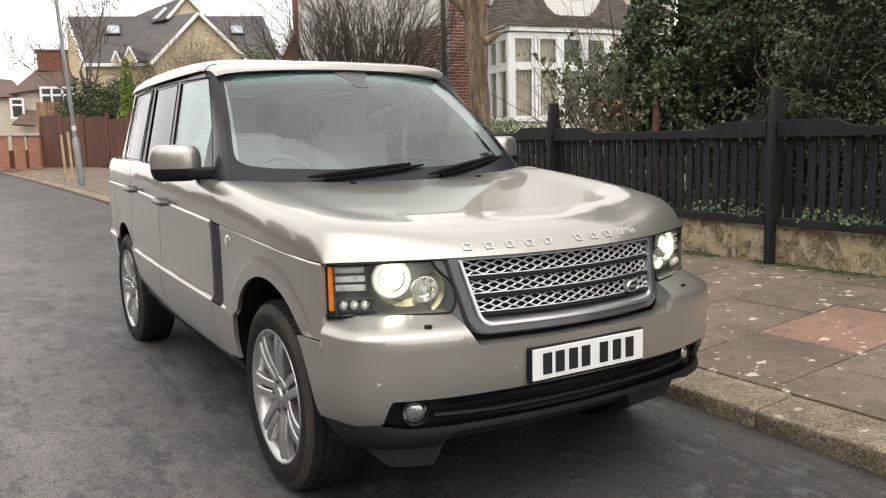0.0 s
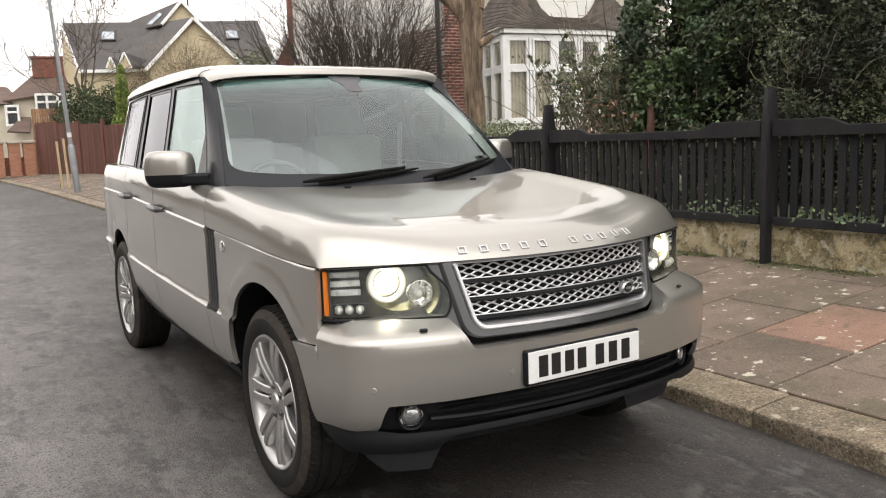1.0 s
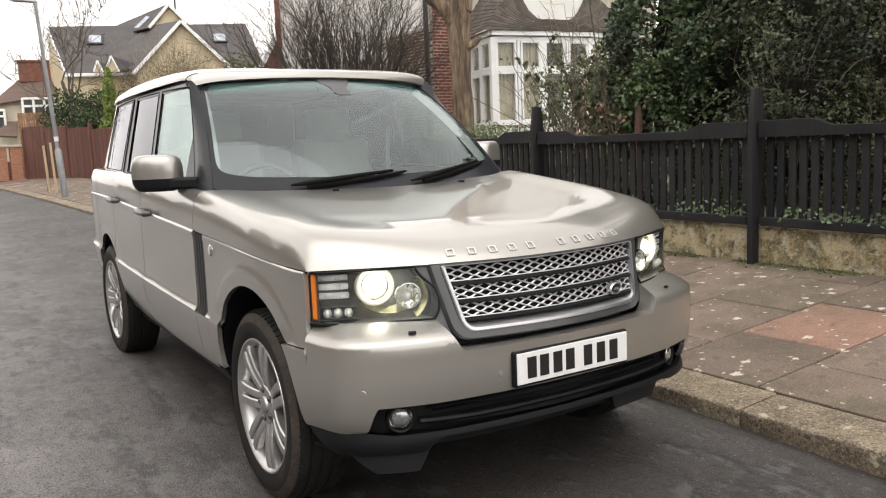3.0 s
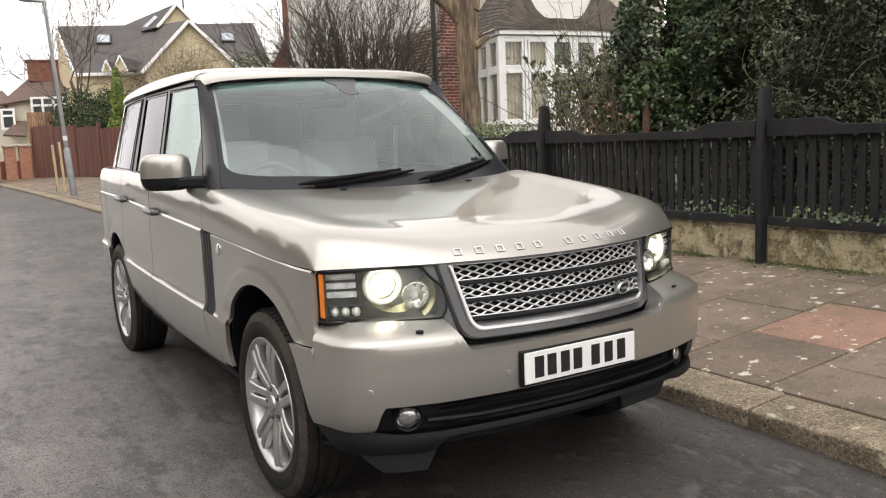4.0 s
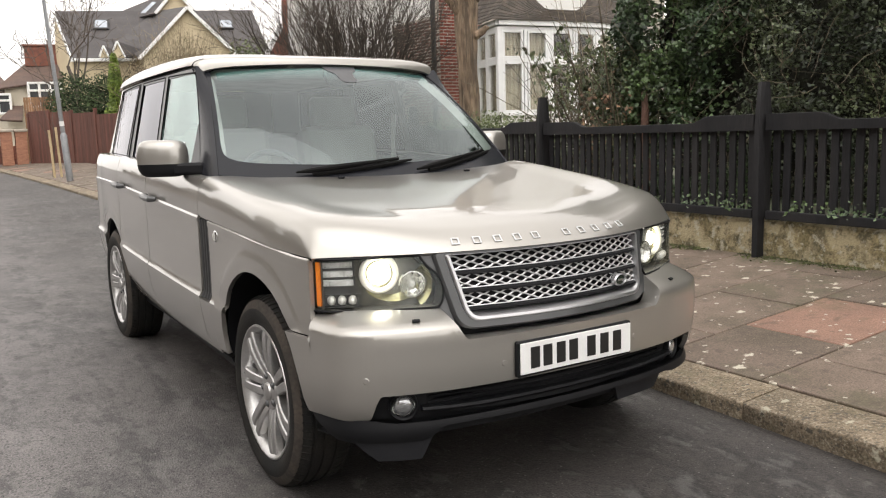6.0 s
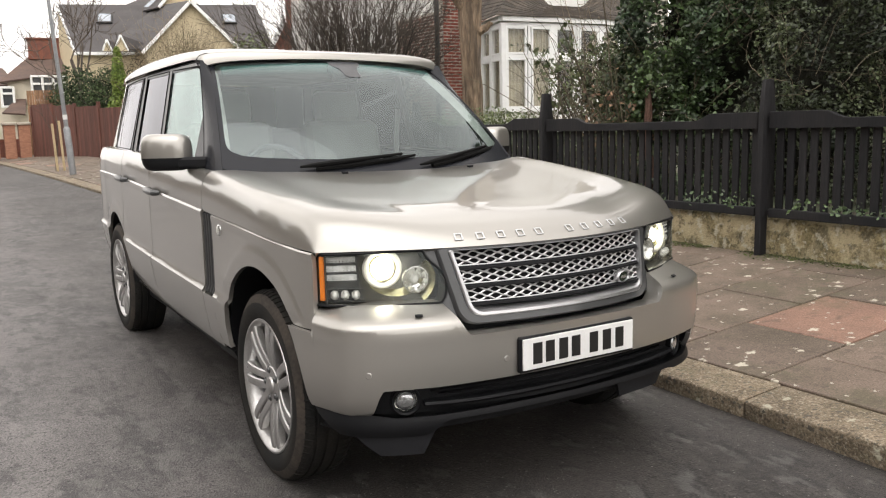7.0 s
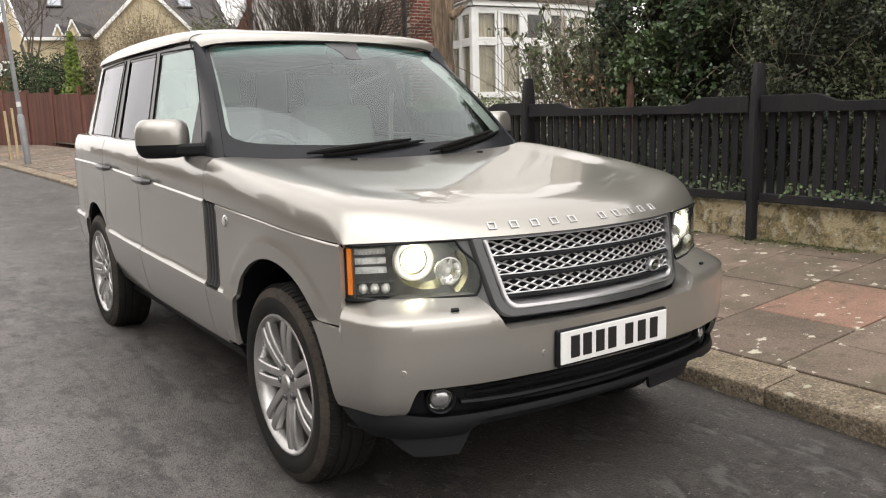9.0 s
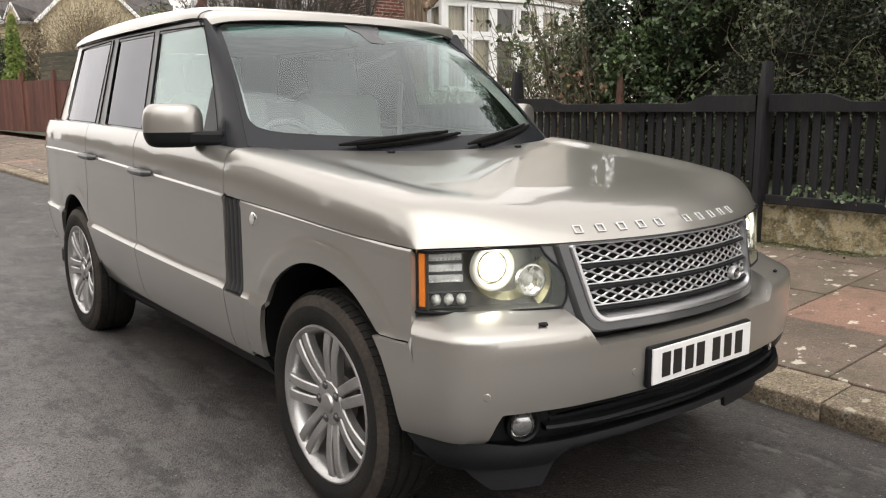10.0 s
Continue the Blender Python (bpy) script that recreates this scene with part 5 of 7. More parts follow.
BARK = mat("rough_bark", (0.25, 0.180, 0.120), 0.9, 0, (0.12, 0.085, 0.058), 7, 26, 0.6, 1.0, 0.08, stretch=(1, 1, 0.16))
DARKTWIG = mat("dark_twig", (0.105, 0.083, 0.065), 0.85, 0, (0.068, 0.053, 0.044), 5, 60, 0.3, 0.2, 0.003, per_island=0.35)


def leaves(centres, size, rnd, droop=0.3, facing=(-0.6, -0.5, 0.5), spread=0.9):
    """Many small folded leaves, one at each centre."""
    n = len(centres)
    C = np.asarray(centres)
    N = np.array(facing) + rnd.normal(0, spread, (n, 3))
    N /= np.linalg.norm(N, axis=1, keepdims=True)
    A = np.cross(N, rnd.normal(0, 1, (n, 3)) + (0, 0, -droop))
    A /= np.linalg.norm(A, axis=1, keepdims=True)
    B = np.cross(N, A)
    s = (size * rnd.uniform(0.55, 1.35, n))[:, None]
    V = np.stack([C - A * s * 0.5, C - B * s * 0.36 - N * s * 0.14 - A * s * 0.08, C + A * s * 0.62, C + B * s * 0.36 - N * s * 0.14 - A * s * 0.08], 1).reshape(-1, 3)
    k = np.arange(n)[:, None] * 4
    F = np.concatenate([k + (0, 1, 2), k + (0, 2, 3)], 1).reshape(-1, 3)
    return V, F


def leaf_mesh(name, V, F, material, parent=None, label=""):
    me = bpy.data.meshes.new(name)
    me.vertices.add(len(V))
    me.vertices.foreach_set("co", np.ascontiguousarray(V, np.float32).ravel())
    me.loops.add(len(F) * 3)
    me.loops.foreach_set("vertex_index", np.ascontiguousarray(F, np.int32).ravel())
    me.polygons.add(len(F))
    me.polygons.foreach_set("loop_start", np.arange(0, len(F) * 3, 3, dtype=np.int32))
    me.update(calc_edges=True)
    me.materials.append(material)
    ob = new(name, me)
    if parent:
        ob.parent = parent
    return tagged(ob, label)


def blob_surface(rnd, n, c, r, bumps=0.25, inner=0.25):
    """Points near the skin of a lumpy ellipsoid."""
    d = rnd.normal(0, 1, (n, 3))
    d /= np.linalg.norm(d, axis=1, keepdims=True)
    k = np.array([1 + bumps * noise.noise(Vector(v) * 2.3 + Vector(c)) + bumps * 0.6 * noise.noise(Vector(v) * 5.1 + Vector(c)) for v in d])
    k *= 1 - np.abs(rnd.normal(0, inner, n))
    return np.array(c) + d * np.array(r) * k[:, None]


def twigs(g, rnd, origin, n, length, lean, r=0.006, curl=0.5, seg=5):
    for _ in range(n):
        p = Vector(origin(rnd))
        d = Vector(lean) + Vector(rnd.normal(0, 0.5, 3))
        d.normalize()
        L = length * rnd.uniform(0.4, 1.2)
        path = [p.copy()]
        for _ in range(seg):
            d = (d + Vector(rnd.normal(0, curl * 0.35, 3))).normalized()
            p = p + d * L / seg
            path.append(p.copy())
        rr = r * rnd.uniform(0.5, 1.3)
        g.tube(path, [rr * (1 - 0.6 * i / seg) for i in range(seg + 1)], 4, False)


def big_hedge():
    rnd = np.random.default_rng(5)
    h = empty("ivy_hedge", 5.4, 1.2, 0.6)
    tagged(h, "tall dark ivy-covered hedge with tangled bare twigs", "hedge")
    inv = Matrix.Translation((-5.4, -1.2, -0.6))

    def skin(y, z):
        x = 4.75 + 0.45 * noise.noise((y * 0.7, z * 0.7, 3.1)) + 0.22 * noise.noise((y * 1.9, z * 1.9, 8.2)) + 0.16 * noise.noise((y * 4.5, z * 4.5, 2.2))
        x += 0.25 * max(0, (1.5 - z)) - 0.10 * max(0, z - 2.0) + 0.5 * max(0, (y - 4.15)) ** 2
        return x
    # near-black sheet behind the leaves; its colour paints the hedge's inner shade
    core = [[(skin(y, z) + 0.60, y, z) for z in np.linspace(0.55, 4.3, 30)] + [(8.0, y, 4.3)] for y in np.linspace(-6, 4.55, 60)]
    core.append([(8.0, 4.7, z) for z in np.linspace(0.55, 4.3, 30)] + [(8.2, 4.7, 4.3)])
    o = part("hedge_core", Geo().grid(core), INNERSHADE, h)
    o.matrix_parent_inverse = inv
    C = []
    for _ in range(112000):
        y, z = rnd.uniform(-4.0, 4.95), 0.62 + 3.7 * rnd.random() ** 0.9
        gap = noise.noise((y * 1.3, z * 1.3, 21.0)) + 0.5 * noise.noise((y * 3.1, z * 3.1, 11.0))
        if gap < -0.18 and rnd.random() < 0.88:
            continue
        C.append((skin(y, z) + abs(rnd.normal(0, 0.18)) - 0.06 * (gap > 0.2), y, z))
    C = np.array(C)
    # the near end is ivy on a stem, brighter; the rest is darker evergreen
    k = np.array([noise.noise((c[1] * 0.6, c[2] * 0.6, 5.5)) for c in C]) + (C[:, 1] - 2.6) * 0.35 + (C[:, 2] - 2.2) * 0.18
    for sel, material, name, size in ((k > 0.25, LEAF, "ivy_leaves", 0.054), (k <= 0.25, LEAFDARK, "evergreen_leaves", 0.037)):
        V, F = leaves(C[sel], size, rnd)
        o = tagged(leaf_mesh(name, V, F, material, h), "", "", "", "stuff")
        o.matrix_parent_inverse = inv
    g = Geo()
    twigs(g, rnd, lambda r: (lambda y, z: (skin(y, z) - 0.02, y, z))(r.uniform(-2.5, 4.3), r.uniform(0.9, 3.2)), 330, 0.85, (-0.15, 0.25, 0.05), 0.0038, 0.9, 8)
    o = tagged(part("branchwork", g, TWIG, h), "", "", "", "stuff")
    o.matrix_parent_inverse = inv
    g = Geo().tube([(4.72 + 0.02 * math.sin(i), 4.28 + 0.02 * math.cos(i * 2), 0.55 + 0.2 * i) for i in range(7)], [0.050, 0.046, 0.048, 0.043, 0.045, 0.04, 0.03], 10)
    o = part("stem", g, mat("red_brown_stem", (0.085, 0.052, 0.038), 0.85, 0, (0.10, 0.05, 0.035), 6, 50, 0.3, 0.4, 0.01), h, "reddish brown ivy stem")
    o.matrix_parent_inverse = inv
    C = []
    for _ in range(1150):
        y = rnd.uniform(-1.8, 4.6)
        if noise.noise((y * 3.0, 0.5, 4.4)) > -0.05:
            C.append((3.70 + rnd.normal(0, 0.03), y, 0.665 + abs(rnd.normal(0, 0.05))))
    V, F = leaves(C, 0.031, rnd, 0.3, (-0.8, -0.3, 0.6), 0.5)
    tagged(leaf_mesh("ivy_sprigs", V, F, LEAF), "small ivy sprigs growing through the fence foot", "ivy", "", "stuff")


big_hedge()


def shrub(name, label, c, r, n, size, material, twig_n=60, seed=1, twig_mat=None, twig_len=0.8, cat="shrub", inner=0.35):
    rnd = np.random.default_rng(seed)
    s = empty(name, c[0], c[1], c[2] - r[2])
    tagged(s, label, cat)
    inv = Matrix.Translation((-c[0], -c[1], -(c[2] - r[2])))
    g = Geo()
    twigs(g, rnd, lambda q: (c[0] + q.normal(0, r[0] * 0.35), c[1] + q.normal(0, r[1] * 0.35), c[2] - r[2] * 0.95), twig_n, r[2] * 2.0, (0, 0, 1.6), 0.009, 0.5, 6)
    twigs(g, rnd, lambda q: tuple(np.array(c) + q.normal(0, 0.5, 3) * np.array(r)), twig_n, twig_len, (0, 0, 0.5), 0.005, 0.8, 5)
    o = tagged(part("branchwork", g, twig_mat or TWIG, s), "", "", "", "stuff")
    o.matrix_parent_inverse = inv
    if n:
        V, F = leaves(blob_surface(rnd, n, c, r, 0.35, inner), size, rnd, 0.3, (-0.4, -0.5, 0.5), 0.9)
        o = tagged(leaf_mesh("foliage", V, F, material, s), "", "", "", "stuff")
        o.matrix_parent_inverse = inv
    return s


shrub("bramble_shrub", "straggly half-bare shrub with dry leaves behind the fence", (5.15, 4.85, 1.62), (0.52, 0.62, 1.05), 8500, 0.050, LEAFMIX, 80, 3)
shrub("dry_shrub", "brown dry-leaved twiggy shrub behind the fence", (4.75, 4.8, 1.35), (0.45, 0.55, 0.6), 240, 0.065, DRYLEAF, 60, 6)
shrub("laurel_shrub", "small evergreen shrub in front of the bay window", (5.65, 6.75, 1.80), (0.42, 0.45, 0.70), 300, 0.075, LEAFLIGHT, 40, 9)
shrub("dark_shrubbery", "dark low evergreen planting behind the fence", (4.55, 6.9, 0.98), (0.42, 2.6, 0.46), 6500, 0.06, LEAFDARK, 40, 14, None, 0.3, "shrub", 0.25)
shrub("garden_hedge", "clipped light green garden hedge behind the fence", (5.3, 8.2, 1.10), (0.9, 1.9, 0.52), 9000, 0.04, LEAFLIGHT, 30, 12, None, 0.3, "hedge", 0.2)


def arching_shrub():
    """A loose evergreen: boughs that arch out of one foot, leafy towards their ends, with a few pale bare stems."""
    rnd = np.random.default_rng(41)
    foot = Vector((5.42, 5.80, 0.62))
    sh = empty("arching_shrub", *foot)
    tagged(sh, "loose leafy evergreen shrub arching in front of the bay window", "shrub")
    inv = Matrix.Translation(-foot)
    boughs, C = Geo(), []
    for k in range(24):
        f = (k + rnd.random()) / 24
        tip = Vector((4.24 + 1.50 * f ** 0.55, 5.80 + rnd.normal(0, 0.22), 2.20 + 0.10 * math.sin(5 * f) + rnd.normal(0, 0.13)))
        mid = foot.lerp(tip, 0.5) + Vector((0.16 + rnd.normal(0, 0.05), rnd.normal(0, 0.05), 0.12))
        path = [foot * (1 - t) ** 2 + mid * 2 * t * (1 - t) + tip * t * t + Vector(rnd.normal(0, 0.012, 3)) for t in np.linspace(0, 1, 10)]
        boughs.tube(path, [0.013 - 0.0010 * i for i in range(10)], 5)
        for i in range(5, 10):
            for _ in range(2):
                d = Vector(rnd.normal(0, 1, 3)) + Vector((-0.4, -0.2, 0.5))
                side = path[i] + d.normalized() * rnd.uniform(0.06, 0.20)
                boughs.tube([path[i], path[i].lerp(side, 0.5) + Vector((0, 0, 0.012)), side], [0.004, 0.003, 0.002], 4)
                C += [tuple(path[i].lerp(side, rnd.uniform(0.3, 1.1)) + Vector(rnd.normal(0, 0.022, 3))) for _ in range(4)]
    bare = Geo()
    for x1, z1 in ((4.90, 3.15), (5.02, 3.05), (5.22, 2.95), (4.70, 2.90), (5.45, 3.0)):
        a, b = Vector((5.40, 5.9, 0.70)), Vector((x1, 5.9 + rnd.normal(0, 0.2), z1))
        path = [a.lerp(b, t) + Vector((0.10 * math.sin(3.1 * t), 0, 0)) + Vector(rnd.normal(0, 0.018, 3)) for t in np.linspace(0, 1, 11)]
        bare.tube(path, [0.011 - 0.0008 * i for i in range(11)], 5)
        for i in range(5, 11):
            q = path[i] + Vector(rnd.normal(0, 0.16, 3)) + Vector((0, 0, 0.16))
            bare.tube([path[i], path[i].lerp(q, 0.5) + Vector(rnd.normal(0, 0.02, 3)), q], [0.004, 0.003, 0.002], 4)
    for name, g, material in (("branchwork", boughs, TWIG), ("bare_stems", bare, mat("pale_twig", (0.34, 0.28, 0.20), 0.85, 0, (0.22, 0.18, 0.125), 6, 60, 0.3, 0.2, 0.003))):
        o = tagged(part(name, g, material, sh), "", "", "", "stuff")
        o.matrix_parent_inverse = inv
    V, F = leaves(C, 0.062, rnd, 0.3, (-0.4, -0.5, 0.5), 0.8)
    o = tagged(leaf_mesh("foliage", V, F, LEAFMIX, sh), "", "", "", "stuff")
    o.matrix_parent_inverse = inv


arching_shrub()


def bare_tree(name, label, base, height, r0, seed, material, levels=4, spread=0.55, up=0.5, n0=4, first=0.35, cat="tree", min_r=0.004, lean=(0, 0, 1)):
    """A leafless tree: a tapered trunk that forks again and again."""
    rnd = np.random.default_rng(seed)
    tr = empty(name, *base)
    tagged(tr, label, cat)
    inv = Matrix.Translation(-Vector(base))
    trunk, crown = Geo(), Geo()

    def grow(p, d, L, r, lev):
        path, rr = [p.copy()], [r]
        n = 5 if lev else 7
        for i in range(n):
            d = (d + Vector(rnd.normal(0, 0.10 + 0.05 * lev, 3)) + Vector((0, 0, up * 0.12))).normalized()
            p = p + d * L / n
            path.append(p.copy())
            rr.append(max(min_r, r * (1 - 0.45 * (i + 1) / n)))
        (trunk if lev == 0 else crown).tube(path, rr, 10 if lev == 0 else (6 if lev == 1 else 4), lev < 2)
        if lev >= levels:
            return
        kids = n0 if lev == 0 else int(rnd.integers(3, 5))
        for k in range(kids):
            t = rnd.uniform(0.45, 1.0) if k else 1.0
            i = min(n, max(1, int(round(t * n))))
            dd = (d + Vector(rnd.normal(0, spread, 3))).normalized()
            dd.z += up * 0.5
            grow(path[i], dd.normalized(), L * rnd.uniform(0.55, 0.8), rr[i] * rnd.uniform(0.5, 0.7), lev + 1)
    grow(Vector(base), Vector(lean).normalized(), height * first, r0, 0)
    for n_, g in (("trunk", trunk), ("crown", crown)):
        o = part(n_, g, material, tr)
        o.matrix_parent_inverse = inv
    return tr


def street_tree():
    """The knobbly tree by the bay window."""
    tr = empty("garden_tree", 5.8, 9.3, 0.6)
    tagged(tr, "knobbly pruned tree trunk with heavy forked limbs", "tree")
    inv = Matrix.Translation((-5.8, -9.3, -0.6))
    P = []
    zs = np.linspace(0.5, 3.7, 48)
    for z in zs:
        row = []
        for a in np.linspace(0, 2 * math.pi, 48, endpoint=False):
            r = 0.165 + 0.03 * (z < 1) * (1 - z) + 0.035 * noise.noise((math.cos(a) * 1.3, math.sin(a) * 1.3, z * 1.4)) + 0.022 * noise.noise((math.cos(a) * 6, math.sin(a) * 6, z * 1.6)) + 0.03 * max(0, (z - 2.9)) ** 1.0
            row.append((5.80 + r * math.cos(a) + 0.03 * math.sin(z * 1.5), 9.3 + r * math.sin(a), z))
        P.append(row)
    o = part("trunk", Geo().grid(P, close_v=True), BARK, tr)
    o.matrix_parent_inverse = inv
    limbs = Geo()
    limbs.tube([(5.78, 9.3, 3.25), (5.62, 9.42, 3.55), (5.38, 9.58, 3.80), (5.15, 9.75, 4.05), (5.0, 9.9, 4.5)], [0.14, 0.15, 0.13, 0.12, 0.10], 14)
    limbs.tube([(5.82, 9.3, 3.5), (5.9, 9.3, 3.9), (5.98, 9.28, 4.4), (6.0, 9.3, 5.0)], [0.19, 0.16, 0.14, 0.12], 14)
    limbs.tube([(5.88, 9.22, 2.92), (5.99, 9.14, 2.99), (6.04, 9.1, 3.05), (6.07, 9.07, 3.04)], [0.08, 0.06, 0.045, 0.02], 9)
    rnd = np.random.default_rng(71)

    def branch(p, d, L, r, lev):
        path, rr = [p.copy()], [r]
        for i in range(5):
            d = (d + Vector(rnd.normal(0, 0.14, 3)) + Vector((0, 0, 0.05))).normalized()
            p = p + d * L / 5
            path.append(p.copy()), rr.append(max(0.006, r * (1 - 0.11 * (i + 1))))
        limbs.tube(path, rr, 7 if lev < 2 else 4, lev < 2)
        if lev < 4:
            for i in (3, 4, 5, 5):
                branch(path[i], (d + Vector(rnd.normal(0, 0.55, 3))).normalized(), L * rnd.uniform(0.55, 0.8), rr[i] * 0.62, lev + 1)
    branch(Vector((5.0, 9.9, 4.45)), Vector((-0.4, 0.2, 1)), 1.3, 0.10, 1)
    branch(Vector((6.0, 9.3, 4.95)), Vector((0.25, -0.1, 1)), 1.4, 0.12, 1)
    branch(Vector((5.95, 9.28, 4.3)), Vector((0.1, -0.8, 0.7)), 1.1, 0.07, 2)
    o = part("limb", limbs, BARK, tr)
    o.matrix_parent_inverse = inv


street_tree()
def fan_shrub(base, height, n, seed, wide=0.55):
    """A leafless shrub: many straight stems that fan out of one foot and fork at narrow angles."""
    rnd = np.random.default_rng(seed)
    sh = empty("bare_shrub", *base)
    tagged(sh, "dense leafless shrub with fanned dark stems", "shrub")
    inv = Matrix.Translation(-Vector(base))
    stems, fine = Geo(), Geo()

    def grow(p, d, L, r, lev):
        path, rr = [p.copy()], [r]
        for i in range(5):
            d = (d + Vector(rnd.normal(0, 0.05 + 0.015 * lev, 3)) + Vector((0, 0, 0.015))).normalized()
            p = p + d * L / 5
            path.append(p.copy()), rr.append(max(0.0035, r * (1 - 0.10 * (i + 1))))
        (stems if lev < 2 else fine).tube(path, rr, 6 if lev < 2 else 4, False)
        if lev < 4:
            for i in ((2, 4, 5) if lev < 3 else (3, 5)):
                grow(path[i], (d + Vector(rnd.normal(0, 0.22 + 0.03 * lev, 3))).normalized(), L * rnd.uniform(0.5, 0.72), rr[i] * 0.64, lev + 1)
    for k in range(n):
        a, t = rnd.uniform(0, 2 * math.pi), wide * math.sqrt(rnd.random()) * 1.25
        d = Vector((math.cos(a) * math.sin(t), math.sin(a) * math.sin(t), math.cos(t)))
        grow(Vector(base) + Vector((rnd.normal(0, 0.16), rnd.normal(0, 0.16), 0)), d, height * rnd.uniform(0.40, 0.55), rnd.uniform(0.036, 0.060), 0)
    for name, g in (("stemwork", stems), ("branchwork", fine)):
        o = tagged(part(name, g, SHRUBTWIG, sh), "", "", "", "stuff")
        o.matrix_parent_inverse = inv


SHRUBTWIG = mat("shrub_bark", (0.070, 0.056, 0.044), 0.85, 0, (0.045, 0.037, 0.030), 5, 60, 0.3, 0.2, 0.003, per_island=0.4)
for base, hgt, n, seed in (((5.94, 14.00, 0.9), 4.2, 42, 11), ((6.01, 13.40, 0.9), 3.6, 14, 12), ((5.78, 14.80, 0.9), 3.8, 14, 13)):
    fan_shrub(base, hgt, n, seed)


# ---- paving and kerb, piece by piece ----
def add_spots(m, scale, size, colour, share=0.5, soft=0.25):
    """Pale blotches of uneven size with edges of their own."""
    n, l = m.node_tree.nodes, m.node_tree.links
    b = n["Principled BSDF"]
    old = b.inputs["Base Color"].links[0].from_socket
    co = n.new("ShaderNodeTexCoord")
    wob = n.new("ShaderNodeTexNoise")
    wob.inputs["Scale"].default_value, wob.inputs["Detail"].default_value = scale * 3, 3
    l.new(co.outputs["Object"], wob.inputs["Vector"])
    vm = n.new("ShaderNodeVectorMath")
    vm.operation = "MULTIPLY_ADD"
    vm.inputs[1].default_value = (0.9 / scale,) * 3
    l.new(wob.outputs["Color"], vm.inputs[0]), l.new(co.outputs["Object"], vm.inputs[2])
    vo = n.new("ShaderNodeTexVoronoi")
    vo.inputs["Scale"].default_value = scale
    l.new(vm.outputs[0], vo.inputs["Vector"])
    sep = n.new("ShaderNodeSeparateColor")
    l.new(vo.outputs["Color"], sep.inputs[0])
    thr = n.new("ShaderNodeMapRange")
    thr.inputs[1].default_value, thr.inputs[2].default_value = 1 - share, 1.0
    thr.inputs[3].default_value, thr.inputs[4].default_value = 0.0, size
    l.new(sep.outputs[0], thr.inputs[0])
    sub = n.new("ShaderNodeMath")
    sub.operation = "SUBTRACT"
    l.new(thr.outputs[0], sub.inputs[0]), l.new(vo.outputs["Distance"], sub.inputs[1])
    fac = n.new("ShaderNodeMapRange")
    fac.inputs[1].default_value, fac.inputs[2].default_value = 0.0, soft * size
    l.new(sub.outputs[0], fac.inputs[0])
    mx = n.new("ShaderNodeMix")
    mx.data_type = "RGBA"
    mx.inputs[7].default_value = (*colour, 1)
    l.new(fac.outputs[0], mx.inputs[0]), l.new(old, mx.inputs[6]), l.new(mx.outputs[2], b.inputs["Base Color"])


def blotch(m, scale, lo, hi, colour, strength, stretch=(1, 1, 1), detail=8, rough=0.65):
    """Uneven stains of one colour with ragged edges."""
    n, l = m.node_tree.nodes, m.node_tree.links
    b = n["Principled BSDF"]
    old = b.inputs["Base Color"].links[0].from_socket
    co, mp, t, r, mx = n.new("ShaderNodeTexCoord"), n.new("ShaderNodeMapping"), n.new("ShaderNodeTexNoise"), n.new("ShaderNodeMapRange"), n.new("ShaderNodeMix")
    mp.inputs["Scale"].default_value = stretch
    t.inputs["Scale"].default_value, t.inputs["Detail"].default_value, t.inputs["Roughness"].default_value = scale, detail, rough
    r.inputs[1].default_value, r.inputs[2].default_value, r.inputs[4].default_value = lo, hi, strength
    mx.data_type = "RGBA"
    mx.inputs[7].default_value = (*colour, 1)
    l.new(co.outputs["Object"], mp.inputs[0]), l.new(mp.outputs[0], t.inputs["Vector"]), l.new(t.outputs[0], r.inputs[0])
    l.new(r.outputs[0], mx.inputs[0]), l.new(old, mx.inputs[6]), l.new(mx.outputs[2], b.inputs["Base Color"])


for m in (SLAB, PINKSLAB):
    blotch(m, 2.2, 0.52, 0.62, (0.085, 0.080, 0.045), 0.55)
    blotch(m, 9, 0.56, 0.64, (0.075, 0.058, 0.045), 0.5)
    blotch(m, 45, 0.58, 0.66, (0.24, 0.19, 0.15), 0.5)
    add_spots(m, 11, 0.40, (0.54, 0.50, 0.41), 0.42, 0.35)
    add_spots(m, 22, 0.34, (0.46, 0.43, 0.36), 0.26)
blotch(BARK, 10, 0.52, 0.60, (0.060, 0.046, 0.034), 0.55, (1, 1, 0.10))
blotch(BARK, 16, 0.57, 0.64, (0.30, 0.235, 0.165), 0.45, (1, 1, 0.10))
blotch(KERB, 60, 0.54, 0.62, (0.40, 0.35, 0.27), 0.65)
blotch(KERB, 34, 0.55, 0.63, (0.075, 0.058, 0.042), 0.65)
blotch(KERB, 5, 0.55, 0.66, (0.11, 0.10, 0.055), 0.5)
blotch(RENDERWALL, 3.2, 0.47, 0.55, (0.46, 0.39, 0.25), 0.7)
blotch(RENDERWALL, 5.0, 0.55, 0.66, (0.06, 0.054, 0.030), 0.8, (1, 1, 0.8))
blotch(RENDERWALL, 11, 0.54, 0.60, (0.48, 0.45, 0.36), 0.7)
blotch(RENDERWALL, 16, 0.54, 0.64, (0.06, 0.055, 0.03), 0.7)
add_spots(KERB, 9, 0.42, (0.42, 0.39, 0.30), 0.5)
add_spots(KERB, 40, 0.5, (0.10, 0.09, 0.07), 0.4)
